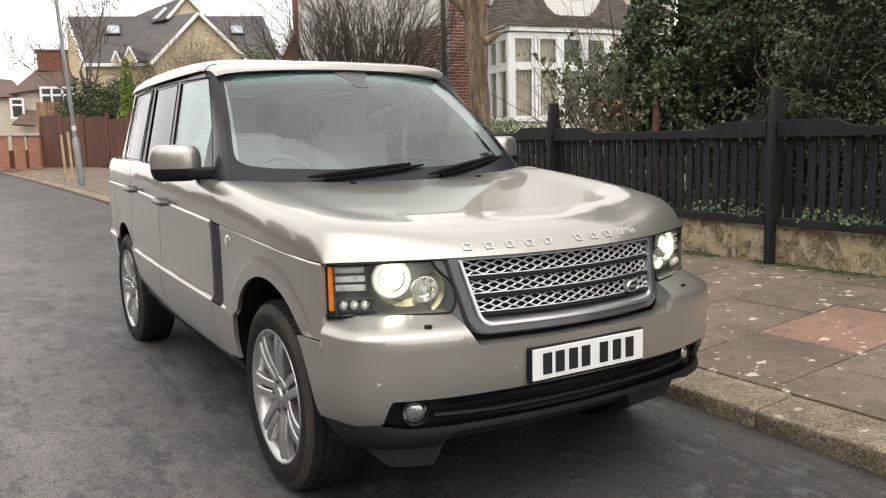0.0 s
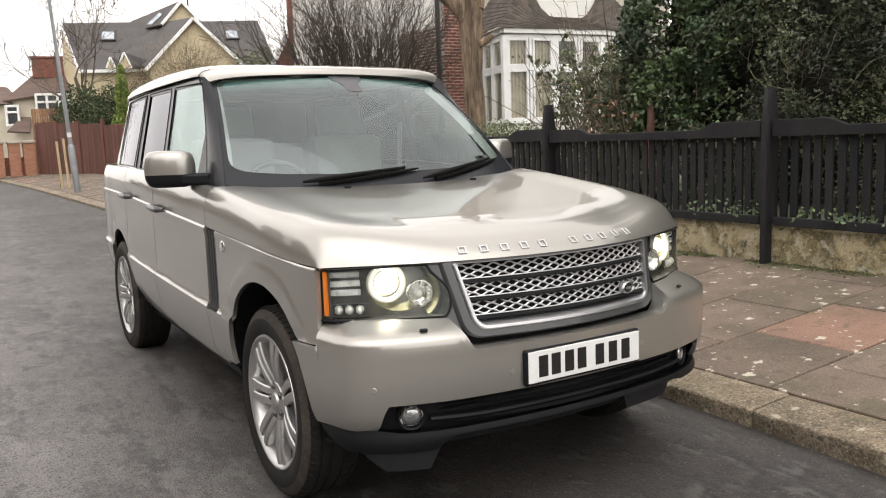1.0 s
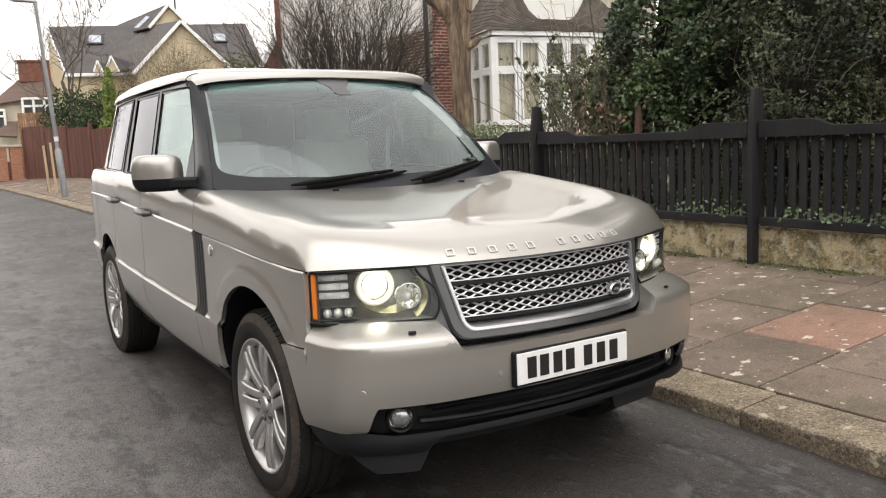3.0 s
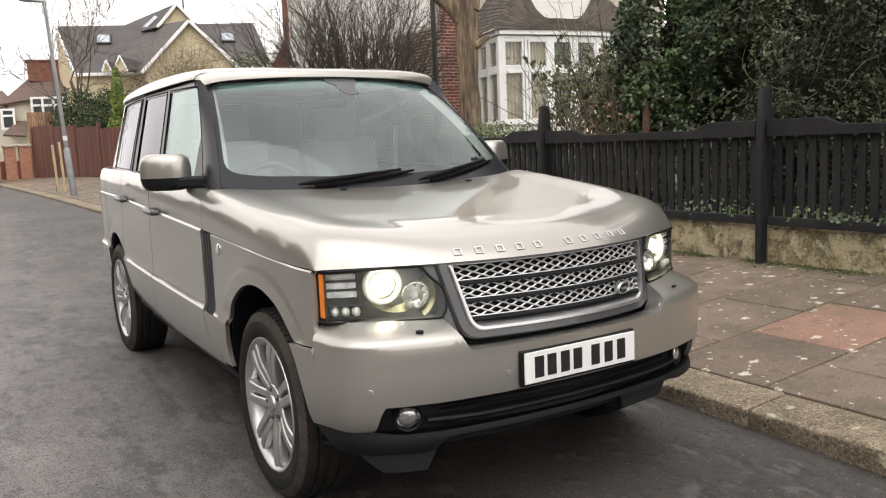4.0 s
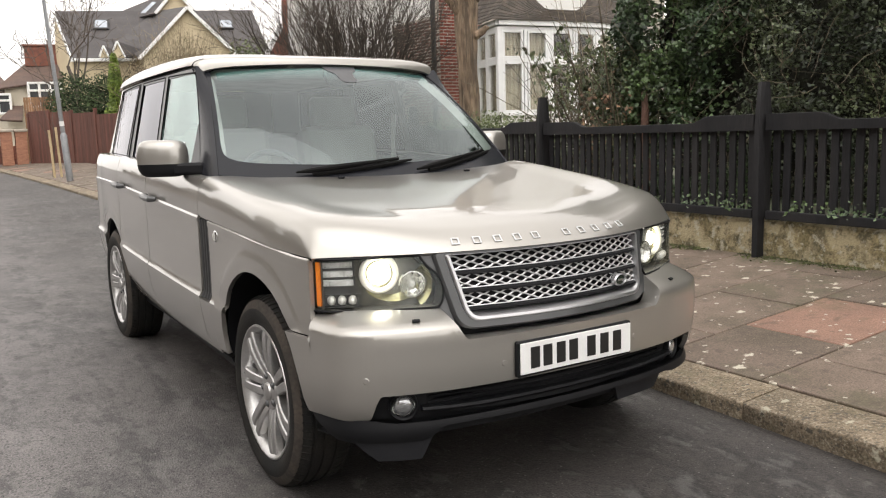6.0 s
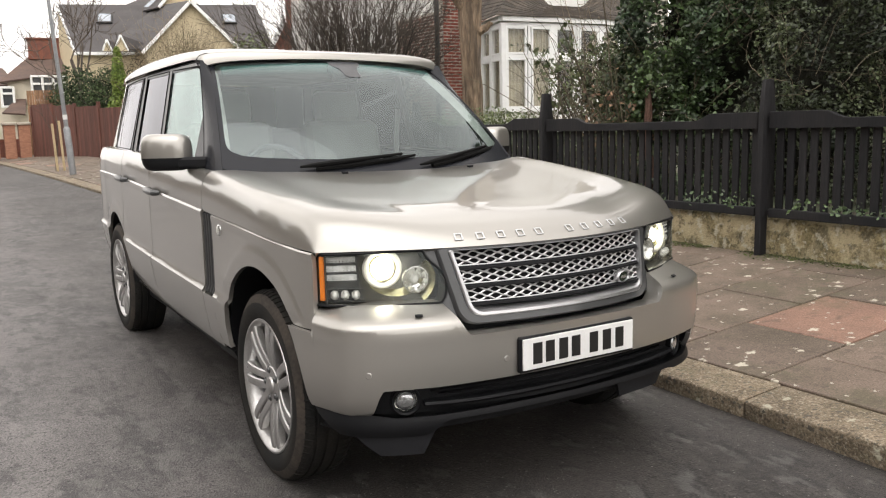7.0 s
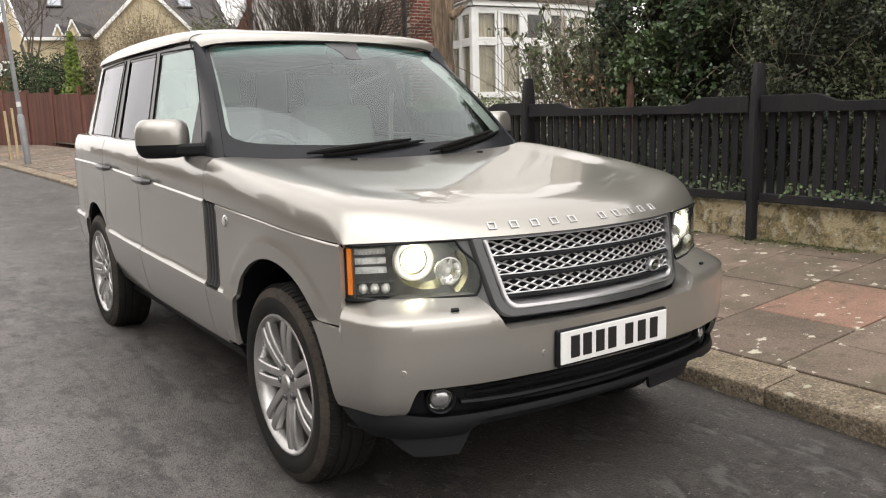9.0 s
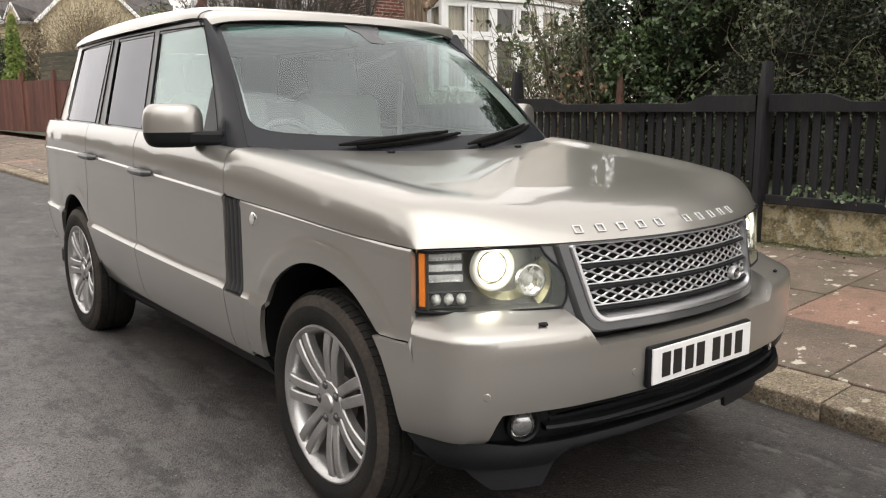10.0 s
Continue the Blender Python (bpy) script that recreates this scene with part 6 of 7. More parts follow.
add_spots(ASPHALT, 80, 0.40, (0.20, 0.19, 0.18), 0.22)
add_spots(ASPHALT, 60, 0.5, (0.028, 0.027, 0.027), 0.45)
blotch(ASPHALT, 2.6, 0.56, 0.62, (0.034, 0.032, 0.031), 0.6, (1.3, 0.8, 1), 10, 0.7)
blotch(ASPHALT, 5.0, 0.55, 0.61, (0.165, 0.157, 0.150), 0.38, (1.4, 0.7, 1), 10, 0.7)


# ---- the brick house with its bay window ----
REDBRICK = mat("red_brick", (0.26, 0.066, 0.042), 0.85, 0, (0.15, 0.042, 0.031), 8, 60, 0.25, 0.3, 0.006, per_piece=0.22)
DARKBRICK = mat("dark_brick", (0.17, 0.07, 0.05), 0.85, 0, (0.10, 0.055, 0.045), 8, 60, 0.3, 0.3, 0.006, per_island=0.45)
MORTAR = mat("mortar", (0.46, 0.42, 0.36), 0.95, 0, (0.34, 0.31, 0.27), 8, 90, 0.2, 0.3, 0.004)
WHITEWALL = mat("white_render", (0.78, 0.77, 0.74), 0.9, 0, (0.70, 0.69, 0.66), 2, 60, 0.06, 0.3, 0.006)
UPVC = mat("white_frame", (0.80, 0.80, 0.79), 0.35, 0, (0.72, 0.72, 0.71), 4, 60, 0.03, 0)
TILE = mat("brown_roof_tile", (0.082, 0.066, 0.052), 0.85, 0, (0.055, 0.047, 0.040), 4, 50, 0.3, 0.4, 0.01, per_island=0.35)
CURTAIN = mat("net_curtain", (0.52, 0.49, 0.40), 0.9, 0, (0.38, 0.36, 0.29), 6, 60, 0.08, 0)
ROOMDARK = mat("room_dimness", (0.10, 0.095, 0.09), 0.9, 0, None, 3, 30, 0.2, 0)
WINDOWGLASS = pane_mat("window_glass", (0.92, 0.91, 0.88), 1.5, (0.95, 0.95, 0.95))
PIPE = mat("black_pipe", (0.02, 0.02, 0.02), 0.4, 0, None, 5, 60, 0.15, 0)


def wall_block(g, a, b, z0, z1, th, inward):
    """A straight wall between two plan points, its thickness on the inward side."""
    a, b, w = Vector((*a, 0)), Vector((*b, 0)), Vector((*inward, 0)).normalized() * th
    V = []
    for z in (z0, z1):
        for p in (a, b, b + w, a + w):
            V.append((p.x, p.y, z))
    g.add(V, [(0, 1, 2, 3), (4, 5, 6, 7), (0, 1, 5, 4), (1, 2, 6, 5), (2, 3, 7, 6), (3, 0, 4, 7)])


def brick_house():
    h = empty("brick_house", 9.5, 14.0, 0.6)
    tagged(h, "red-brick and white-rendered suburban house with a bay window", "house")
    inv = Matrix.Translation((-9.5, -14.0, -0.6))

    def hp(name, geo, material, parent=None, label="", smooth=30):
        o = part(name, geo, material, parent or h, label, smooth)
        if parent is None:
            o.matrix_parent_inverse = inv
        return o
    C = (8.58, 14.6)
    g = Geo()
    wall_block(g, C, (16, 14.6), 0.4, 6.6, 0.3, (0, 1))
    south = hp("wall", g, MORTAR, None, "brick wall with pale joints", 0)
    g = Geo()
    wall_block(g, (8.58, 14.9), (8.58, 16.9), 0.4, 4.12, 0.3, (1, 0))
    west = hp("wall", g, MORTAR, None, "dark brick front wall", 0)
    g = Geo()
    wall_block(g, (8.60, 15.0), (8.60, 16.9), 4.12, 6.6, 0.28, (1, 0))
    wall_block(g, (8.60, 16.9), (16, 16.9), 0.4, 6.6, 0.3, (0, 1))
    hp("rendered_wall", g, WHITEWALL, None, "white rendered upper wall", 0)
    # downpipe
    hp("downpipe", Geo().tube([(8.34, 14.50, 0.6), (8.34, 14.50, 4.2), (8.34, 14.50, 6.2)], 0.06, 10), PIPE, None, "black downpipe")
    # bricks of the lit pier
    bw, bh = 0.225, 0.075
    first = None
    for r in range(41):
        z = 1.45 + r * bh
        shift = 0 if r % 2 else bw / 2
        for k in range(6):
            x0 = C[0] - 0.004 + k * bw - shift
            x1 = min(x0 + bw - 0.024, C[0] + 1.2)
            x0 = max(x0, C[0] - 0.006)
            if x1 - x0 < 0.05:
                continue
            full = abs(x1 - x0 - (bw - 0.024)) < 0.001
            if full and first is not None:
                o = new("brick", first.data)
            else:
                o = obj("brick", Geo().box((0, 0, 0), (x1 - x0, 0.018, bh - 0.025), None, 0.003), REDBRICK, None, "", 0)
                if full:
                    first = o
            o.parent = south
            o.location = ((x0 + x1) / 2, C[1] - 0.004 + 0.003 * math.sin(k * 7.1 + r * 3.3), z + 0.03)
    g = Geo()
    rnd = random.Random(3)
    for r in range(41):
        z = 1.0 + r * bh
        for k in range(11):
            y = 14.62 + k * bw + (0 if r % 2 else bw / 2)
            if y < 16.75 and z < 4.05:
                g.box((8.589 + rnd.uniform(-0.003, 0.003), y + bw / 2 - 0.006, z + 0.03), (0.03, bw - 0.024, bh - 0.026), None, 0.003)
    tagged(hp("brickwork", g, DARKBRICK, west, "", 0), "", "", "", "stuff")
    # the bay
    V = [(8.08, 12.6), (7.62, 10.92), (8.69, 10.75), (9.81, 10.62), (11.22, 10.95)]
    z_sill, z_tr, z_head = 1.66, 2.72, 3.34
    g = Geo()
    for a, b in zip(V, V[1:]):
        nrm = Vector((b[1] - a[1], a[0] - b[0]))
        inward = -nrm if nrm.dot(Vector((-1, -0.6))) > 0 else nrm
        wall_block(g, a, b, 0.4, z_sill, 0.2, inward)
    hp("bay_wall", g, WHITEWALL, None, "white panel under the bay window", 0)
    for i, (a, b) in enumerate(zip(V, V[1:])):
        A, B = Vector((*a, 0)), Vector((*b, 0))
        d = (B - A).normalized()
        L = (B - A).length
        nrm = Vector((d.y, -d.x, 0))
        if nrm.dot(Vector((-1, -0.6, 0))) < 0:
            nrm = -nrm
        ang = math.atan2(d.y, d.x)
        R = Matrix.Rotation(ang, 3, "Z")
        nl = (3, 2, 2, 2)[i]
        win = hp("window", Geo().box(A + d * L / 2 + Vector((0, 0, z_sill + 0.03)), (L + 0.02, 0.12, 0.07), R, 0.006), UPVC, None, "white bay window frame")
        for z, hgt in ((z_tr, 0.07), (z_head - 0.02, 0.08)):
            hp("transom", Geo().box(A + d * L / 2 + Vector((0, 0, z)), (L + 0.02, 0.09, hgt), R, 0.006), UPVC, win)
        for k in range(nl + 1):
            wdt = 0.13 if k in (0, nl) else 0.06
            hp("mullion", Geo().box(A + d * (L * k / nl) + nrm * 0.004 + Vector((0, 0, (z_sill + z_head) / 2)), (wdt, 0.10, z_head - z_sill), R, 0.006), UPVC, win)
        for k in range(nl):
            for z0, z1 in ((z_sill + 0.065, z_tr - 0.035), (z_tr + 0.035, z_head - 0.06)):
                x0, x1 = L * k / nl + 0.05, L * (k + 1) / nl - 0.05
                s = Geo()
                c = A + d * (x0 + x1) / 2 + nrm * 0.02
                zc = (z0 + z1) / 2
                for sx in (-1, 1):
                    s.box(c + d * sx * ((x1 - x0) / 2 - 0.02) + Vector((0, 0, zc)), (0.045, 0.06, z1 - z0), R, 0.006)
                for sz in (-1, 1):
                    s.box(c + Vector((0, 0, zc + sz * ((z1 - z0) / 2 - 0.02))), (x1 - x0, 0.058, 0.045), R, 0.006)
                hp("sash", s, UPVC, win)
                p = Geo().box(c - nrm * 0.012 + Vector((0, 0, zc)), (x1 - x0 - 0.06, 0.006, z1 - z0 - 0.06), R, 0.001)
                pane = hp("pane", p, WINDOWGLASS, win)
                pane.visible_shadow = False
        # curtains hang inside most lights
        for k in range(nl):
            if (i, k) in ((2, 0), (2, 1)):
                continue
            P = []
            for t in np.linspace(0.04, 0.96, 40):
                q = A + d * (L * (k + t) / nl) - nrm * (0.075 + 0.014 * math.sin(t * 46 + k) + 0.012 * math.sin(t * 17))
                P.append([(q.x, q.y, z) for z in (z_sill, 2.5, z_head)])
            hp("curtain", Geo().grid(P), CURTAIN, win, "pale gathered curtain")
    # dark sheet for the room behind; its dimness is put in the colour
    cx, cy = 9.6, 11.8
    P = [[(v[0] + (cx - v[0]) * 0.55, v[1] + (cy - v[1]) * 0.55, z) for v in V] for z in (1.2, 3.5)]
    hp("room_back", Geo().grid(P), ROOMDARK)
    # eave board and tiled skirt roof
    eave = [(v[0] + (v[0] - cx) * 0.12, v[1] + (v[1] - cy) * 0.12) for v in V]
    g = Geo()
    for i in range(len(V) - 1):
        a, b = Vector((*V[i], 0)), Vector((*V[i + 1], 0))
        d = (b - a).normalized()
        g.box((a + b) / 2 + Vector((0, 0, 3.42)), ((b - a).length + 0.12, 0.22, 0.10), Matrix.Rotation(math.atan2(d.y, d.x), 3, "Z"), 0.006)
    hp("eave_board", g, UPVC, None, "white eave board")
    tiles = Geo()
    rows = 14
    rnd = random.Random(8)
    poly = [Vector((*e, 3.46)) for e in eave]
    tops = [Vector((v[0] + (cx - v[0]) * 0.45, v[1] + (cy - v[1]) * 0.45, z)) for v, z in zip(V, (4.9, 4.45, 3.78, 3.78, 4.5))]
    for r in range(rows):
        t0, t1 = r / rows, (r + 1.25) / rows
        for i in range(len(V) - 1):
            L = (poly[i + 1] - poly[i]).length * (1 - 0.5 * t0)
            n = max(2, int(L / 0.165))
            for k in range(n + r % 2):
                s0, s1 = max(0, (k - 0.5 * (r % 2)) / n), min(1, (k + 1 - 0.5 * (r % 2)) / n - 0.001)
                def pt(s, t, up):
                    q = tops[i].lerp(tops[i + 1], s)
                    # the outer slopes sweep up in a curve
                    if i == 1:
                        q.z = tops[2].z + (tops[1].z - tops[2].z) * (1 - s) ** 2
                    if i == 3:
                        q.z = tops[3].z + (tops[4].z - tops[3].z) * s * s
                    p = poly[i].lerp(poly[i + 1], s).lerp(q, t)
                    return p + Vector((0, 0, up))
                j = rnd.uniform(-0.004, 0.007)
                a = [pt(s0, t0, 0.022 + j), pt(s1, t0, 0.022 + j), pt(s1, t1, 0.004), pt(s0, t1, 0.004)]
                b = [p - Vector((0, 0, 0.02)) for p in a]
                tiles.add(a + b, [(0, 1, 2, 3), (0, 1, 5, 4), (1, 2, 6, 5), (3, 0, 4, 7), (4, 5, 6, 7)])
    tagged(hp("roof_tiles", tiles, TILE, None, "brown plain-tiled skirt roof over the bay", 0), "", "", "", "stuff")
    # white gable above the skirt roof
    P = [[(p.x + 0.02, p.y + 0.05, z) for p in tops] for z in (3.7, 5.2, 6.8)]
    hp("gable_wall", Geo().grid(P), WHITEWALL, None, "white rendered gable", 0)
    P = [[(x, y, 6.6 + k * 1.6) for x, y in ((8.2 + k * 2.5, 14.2 + 0.2 * k), (8.2 + k * 2.5, 20), (16, 20))] for k in (0, 1)]
    hp("roof", Geo().grid(P), TILE)
    return h


brick_house()


# ---- houses and things farther up the street ----
CREAM = mat("cream_render", (0.58, 0.49, 0.335), 0.9, 0, (0.52, 0.435, 0.295), 1, 20, 0.05, 0.2, 0.01)
SLATE = mat("grey_roof_slate", (0.085, 0.078, 0.078), 0.8, 0, (0.068, 0.062, 0.062), 0.6, 12, 0.2, 0.2, 0.01, stretch=(1, 1, 4))
OLDROOF = mat("old_red_roof", (0.13, 0.085, 0.068), 0.85, 0, (0.095, 0.066, 0.056), 0.8, 12, 0.25, 0.2, 0.01, stretch=(1, 1, 4))
CHIMBRICK = mat("chimney_brick", (0.22, 0.085, 0.055), 0.9, 0, (0.15, 0.065, 0.05), 3, 20, 0.25, 0.2, 0.01)
BOARD = mat("brown_fence_board", (0.125, 0.050, 0.036), 0.8, 0, (0.09, 0.038, 0.028), 2, 12, 0.2, 0.2, 0.006, per_piece=0.22, stretch=(1, 1, 0.2))
STEEL = mat("galvanised_steel", (0.34, 0.35, 0.36), 0.5, 0.6, (0.28, 0.29, 0.30), 3, 30, 0.15, 0.1, 0.004)
PALEWOOD = mat("pale_stake", (0.52, 0.42, 0.26), 0.8, 0, (0.44, 0.34, 0.20), 4, 40, 0.15, 0.2, 0.004)
ORIG, EAST, AWAY = Vector((-1.95, -2.21, 0)), Vector((0.974, -0.226, 0)), Vector((0.226, 0.974, 0))


def at(u, w, z):
    """Places in the frame of the cross street: u along it, w up it."""
    p = ORIG + EAST * u + AWAY * w
    return (p.x, p.y, z)


def slab_quad(g, pts, th=0.12):
    """A flat panel with a thickness under it."""
    P = [Vector(p) for p in pts]
    n = (P[1] - P[0]).cross(P[-1] - P[0]).normalized()
    if n.z < 0 or (abs(n.z) < 0.05 and n.dot(AWAY) > 0):
        n = -n
    Q = [p - n * th for p in P]
    k = len(P)
    g.add([tuple(p) for p in P + Q], [tuple(range(k)), tuple(range(k, 2 * k))] + [(i, (i + 1) % k, k + (i + 1) % k, k + i) for i in range(k)])
    return n


def gable_house():
    h = empty("gabled_house", *at(1, 56, 0.8))
    tagged(h, "cream-rendered gabled house with grey slate roofs and rooflights", "house")
    inv = Matrix.Translation(-Vector(at(1, 56, 0.8)))

    def hp(name, geo, material, parent=None, label=""):
        o = part(name, geo, material, parent or h, label, 0)
        if parent is None:
            o.matrix_parent_inverse = inv
        return o
    # walls: main block, left gable end, projecting gable
    g = Geo()
    slab_quad(g, [at(-4.5, 55.8, 0.5), at(7.2, 55.8, 0.5), at(7.2, 55.8, 6.7), at(-4.5, 55.8, 6.5)], 0.25)
    hp("wall", g, CREAM)
    g = Geo()
    slab_quad(g, [at(-4.45, 55.8, 0.5), at(-4.45, 55.8, 6.5), at(-5.66, 60, 9.75), at(-6.1, 62.5, 6.6), at(-6.1, 62.5, 0.5)], 0.25)
    hp("end_wall", g, CREAM)
    g = Geo()
    slab_quad(g, [at(-0.40, 53.6, 0.5), at(5.05, 53.6, 0.5), at(5.05, 53.6, 6.45), at(2.30, 53.6, 9.2), at(-0.40, 53.6, 6.45)], 0.25)
    hp("gable_wall", g, CREAM)
    roof = Geo()
    slab_quad(roof, [at(-4.47, 55.5, 6.42), at(7.34, 55.5, 6.90), at(6.88, 60, 10.18), at(-5.68, 60, 9.88)])
    hp("roof", roof, SLATE, None, "grey slate main roof")
    roof2 = Geo()
    slab_quad(roof2, [at(-0.60, 53.3, 6.30), at(2.30, 53.3, 9.36), at(0.51, 59.5, 9.90), at(-1.89, 57, 7.76)])
    hp("gable_roof", roof2, SLATE, None, "grey slate gable roof")
    roof3 = Geo()
    slab_quad(roof3, [at(2.30, 53.3, 9.36), at(5.25, 53.3, 6.30), at(5.25, 57.5, 6.9), at(2.2, 59.5, 9.8)])
    hp("gable_roof", roof3, SLATE)
    roof4 = Geo()
    slab_quad(roof4, [at(0.50, 58, 9.60), at(1.82, 58, 11.11), at(-1.53, 64, 10.60), at(-2.6, 62, 9.3)])
    hp("upper_roof", roof4, SLATE)
    roof5 = Geo()
    slab_quad(roof5, [at(1.82, 58, 11.11), at(3.2, 58, 9.6), at(2.5, 62, 9.6), at(-1.4, 64, 10.60)])
    hp("upper_roof", roof5, SLATE)
    g = Geo()
    slab_quad(g, [at(0.6, 58.15, 9.6), at(3.0, 58.15, 9.6), at(1.82, 58.15, 10.95)], 0.2)
    hp("upper_gable", g, CREAM)
    for a, b in ((at(-0.66, 53.25, 6.22), at(2.30, 53.25, 9.30)), (at(2.30, 53.25, 9.30), at(5.32, 53.25, 6.22)), (at(0.50, 57.9, 9.55), at(1.82, 57.9, 11.05)), (at(1.82, 57.9, 11.05), at(2.9, 57.9, 9.85)),
                 (at(-4.6, 55.4, 6.36), at(-0.8, 55.4, 6.40)), (at(-4.52, 55.45, 6.42), at(-5.72, 60, 9.86))):
        a, b = Vector(a), Vector(b)
        hp("bargeboard", Geo().box((a + b) / 2, ((b - a).length, 0.10, 0.20), (b - a).to_track_quat("X", "Z").to_matrix(), 0.02), UPVC, None, "white bargeboard")
    # dormers with small white-trimmed gables
    for u, s, z1, ur in ((-2.60, 0.24, 7.08, -1.9), (-1.82, 0.36, 7.35, -0.16)):
        g = Geo()
        slab_quad(g, [at(u, 54.0, z1), at(u + s, 54.0, 6.5), at(ur + 0.3, 54.6, 6.7), at(ur, 57.2, z1 + 0.5)], 0.06)
        dm = hp("dormer", g, SLATE)
        face_ = Geo()
        slab_quad(face_, [at(u - s, 54.05, 6.4), at(u + s, 54.05, 6.4), at(u, 54.05, z1 - 0.05)], 0.1)
        hp("dormer_face", face_, CREAM, dm)
        for e in (-1, 1):
            a, b = Vector(at(u + e * s * 1.1, 53.95, 6.42)), Vector(at(u, 53.95, z1))
            hp("dormer_trim", Geo().box((a + b) / 2, ((b - a).length, 0.08, 0.10), (b - a).to_track_quat("X", "Z").to_matrix(), 0.02), UPVC, dm)
    # rooflights lie on the slopes
    up = (Vector(at(0, 60, 10.0)) - Vector(at(0, 55.5, 6.6))).normalized()
    glass = mat("bright_pane", (0.55, 0.6, 0.66), 0.1, 0.6, None, 3, 20, 0.05, 0)
    for u, w in ((-2.84, 0.66), (4.93, 0.62)):
        c = Vector(at(u, 55.5 + 4.5 * w, 6.6 + 0.03 * u + 3.42 * w)) + Vector((0, 0, 0.10))
        m = Matrix((EAST, up, EAST.cross(up))).transposed()
        fr = hp("rooflight", Geo().box(c, (0.95, 1.15, 0.12), m, 0.02), PIPE, None, "rooflight in a dark frame")
        hp("rooflight_pane", Geo().box(c + EAST.cross(up) * 0.06, (0.74, 0.9, 0.03), m, 0.005), glass, fr)
    sl = Geo()
    slab_quad(sl, [at(-0.42, 59.2, 9.72), at(-0.14, 59.2, 9.72), at(0.62, 59.2, 10.42), at(0.40, 59.2, 10.48)], 0.1)
    hp("rooflight", sl, glass)
    hp("flue", Geo().tube([at(2.25, 58.6, 10.3), at(2.25, 58.6, 11.7)], 0.06, 8), PIPE)


gable_house()


def cream_house():
    h = empty("older_house", *at(-9, 60, 0.9))
    tagged(h, "older cream house with red-brown hipped roof and chimney", "house")
    inv = Matrix.Translation(-Vector(at(-9, 60, 0.9)))

    def hp(name, geo, material, parent=None, label=""):
        o = part(name, geo, material, parent or h, label, 0)
        if parent is None:
            o.matrix_parent_inverse = inv
        return o
    g = Geo()
    slab_quad(g, [at(-9.0, 60, 0.5), at(-5.2, 60, 0.5), at(-5.2, 60, 5.5), at(-9.0, 60, 5.2)], 0.3)
    hp("wall", g, PALE)
    g = Geo()
    slab_quad(g, [at(-13, 66, 0.5), at(-9.2, 66, 0.5), at(-9.2, 66, 5.2), at(-13, 66, 5.2)], 0.3)
    hp("wall", g, PALE)
    g = Geo()
    slab_quad(g, [at(-9.5, 59.6, 4.95), at(-5.2, 59.6, 5.6), at(-5.6, 63, 7.35), at(-7.6, 63, 7.2)])
    slab_quad(g, [at(-9.5, 59.6, 4.95), at(-7.6, 63, 7.2), at(-9.5, 67, 5.0)])
    slab_quad(g, [at(-14, 65.6, 5.1), at(-9.2, 65.6, 5.1), at(-10.6, 69, 6.5), at(-14, 69, 6.9)])
    slab_quad(g, [at(-9.2, 58.2, 3.0), at(-7.9, 58.2, 2.9), at(-8.0, 60, 3.9), at(-8.6, 60, 3.9)])
    hp("roof", g, OLDROOF, None, "weathered red-brown tiled roof")
    ch = hp("chimney", Geo().box(at(-6.75, 62.2, 7.2), (2.3, 0.8, 1.3), Matrix.Rotation(-0.228, 3, "Z"), 0.03), CHIMBRICK, None, "broad brick chimney")
    hp("chimney_cap", Geo().box(at(-6.75, 62.2, 7.90), (2.5, 0.95, 0.14), Matrix.Rotation(-0.228, 3, "Z"), 0.02), CHIMBRICK, ch)
    for u, z, w_, h_ in ((-6.6, 4.55, 1.9, 1.5), (-9.0, 4.0, 0.7, 1.2)):
        R = Matrix.Rotation(-0.228, 3, "Z")
        n = 3 if w_ > 1 else 1
        win = hp("window", Geo().box(at(u, 59.55, z - h_ / 2), (w_ + 0.16, 0.20, 0.14), R, 0.02), UPVC, None, "white casement window")
        for k in range(n + 1):
            hp("mullion", Geo().box(at(u - w_ / 2 + w_ * k / n, 59.55, z), (0.14, 0.16, h_), R, 0.02), UPVC, win)
        for e in (h_ * 0.18, h_ / 2):
            hp("transom", Geo().box(at(u, 59.545, z + e), (w_ + 0.1, 0.16, 0.14), R, 0.02), UPVC, win)
        hp("pane", Geo().box(at(u, 59.65, z), (w_, 0.04, h_), R, 0.01), PRIVACY_FAR, win)


PALE = mat("pale_render", (0.60, 0.54, 0.44), 0.9, 0, (0.51, 0.46, 0.37), 1, 20, 0.06, 0.2, 0.01)
PRIVACY_FAR = mat("far_pane", (0.06, 0.065, 0.07), 0.1, 0, None, 2, 10, 0.2, 0)
cream_house()


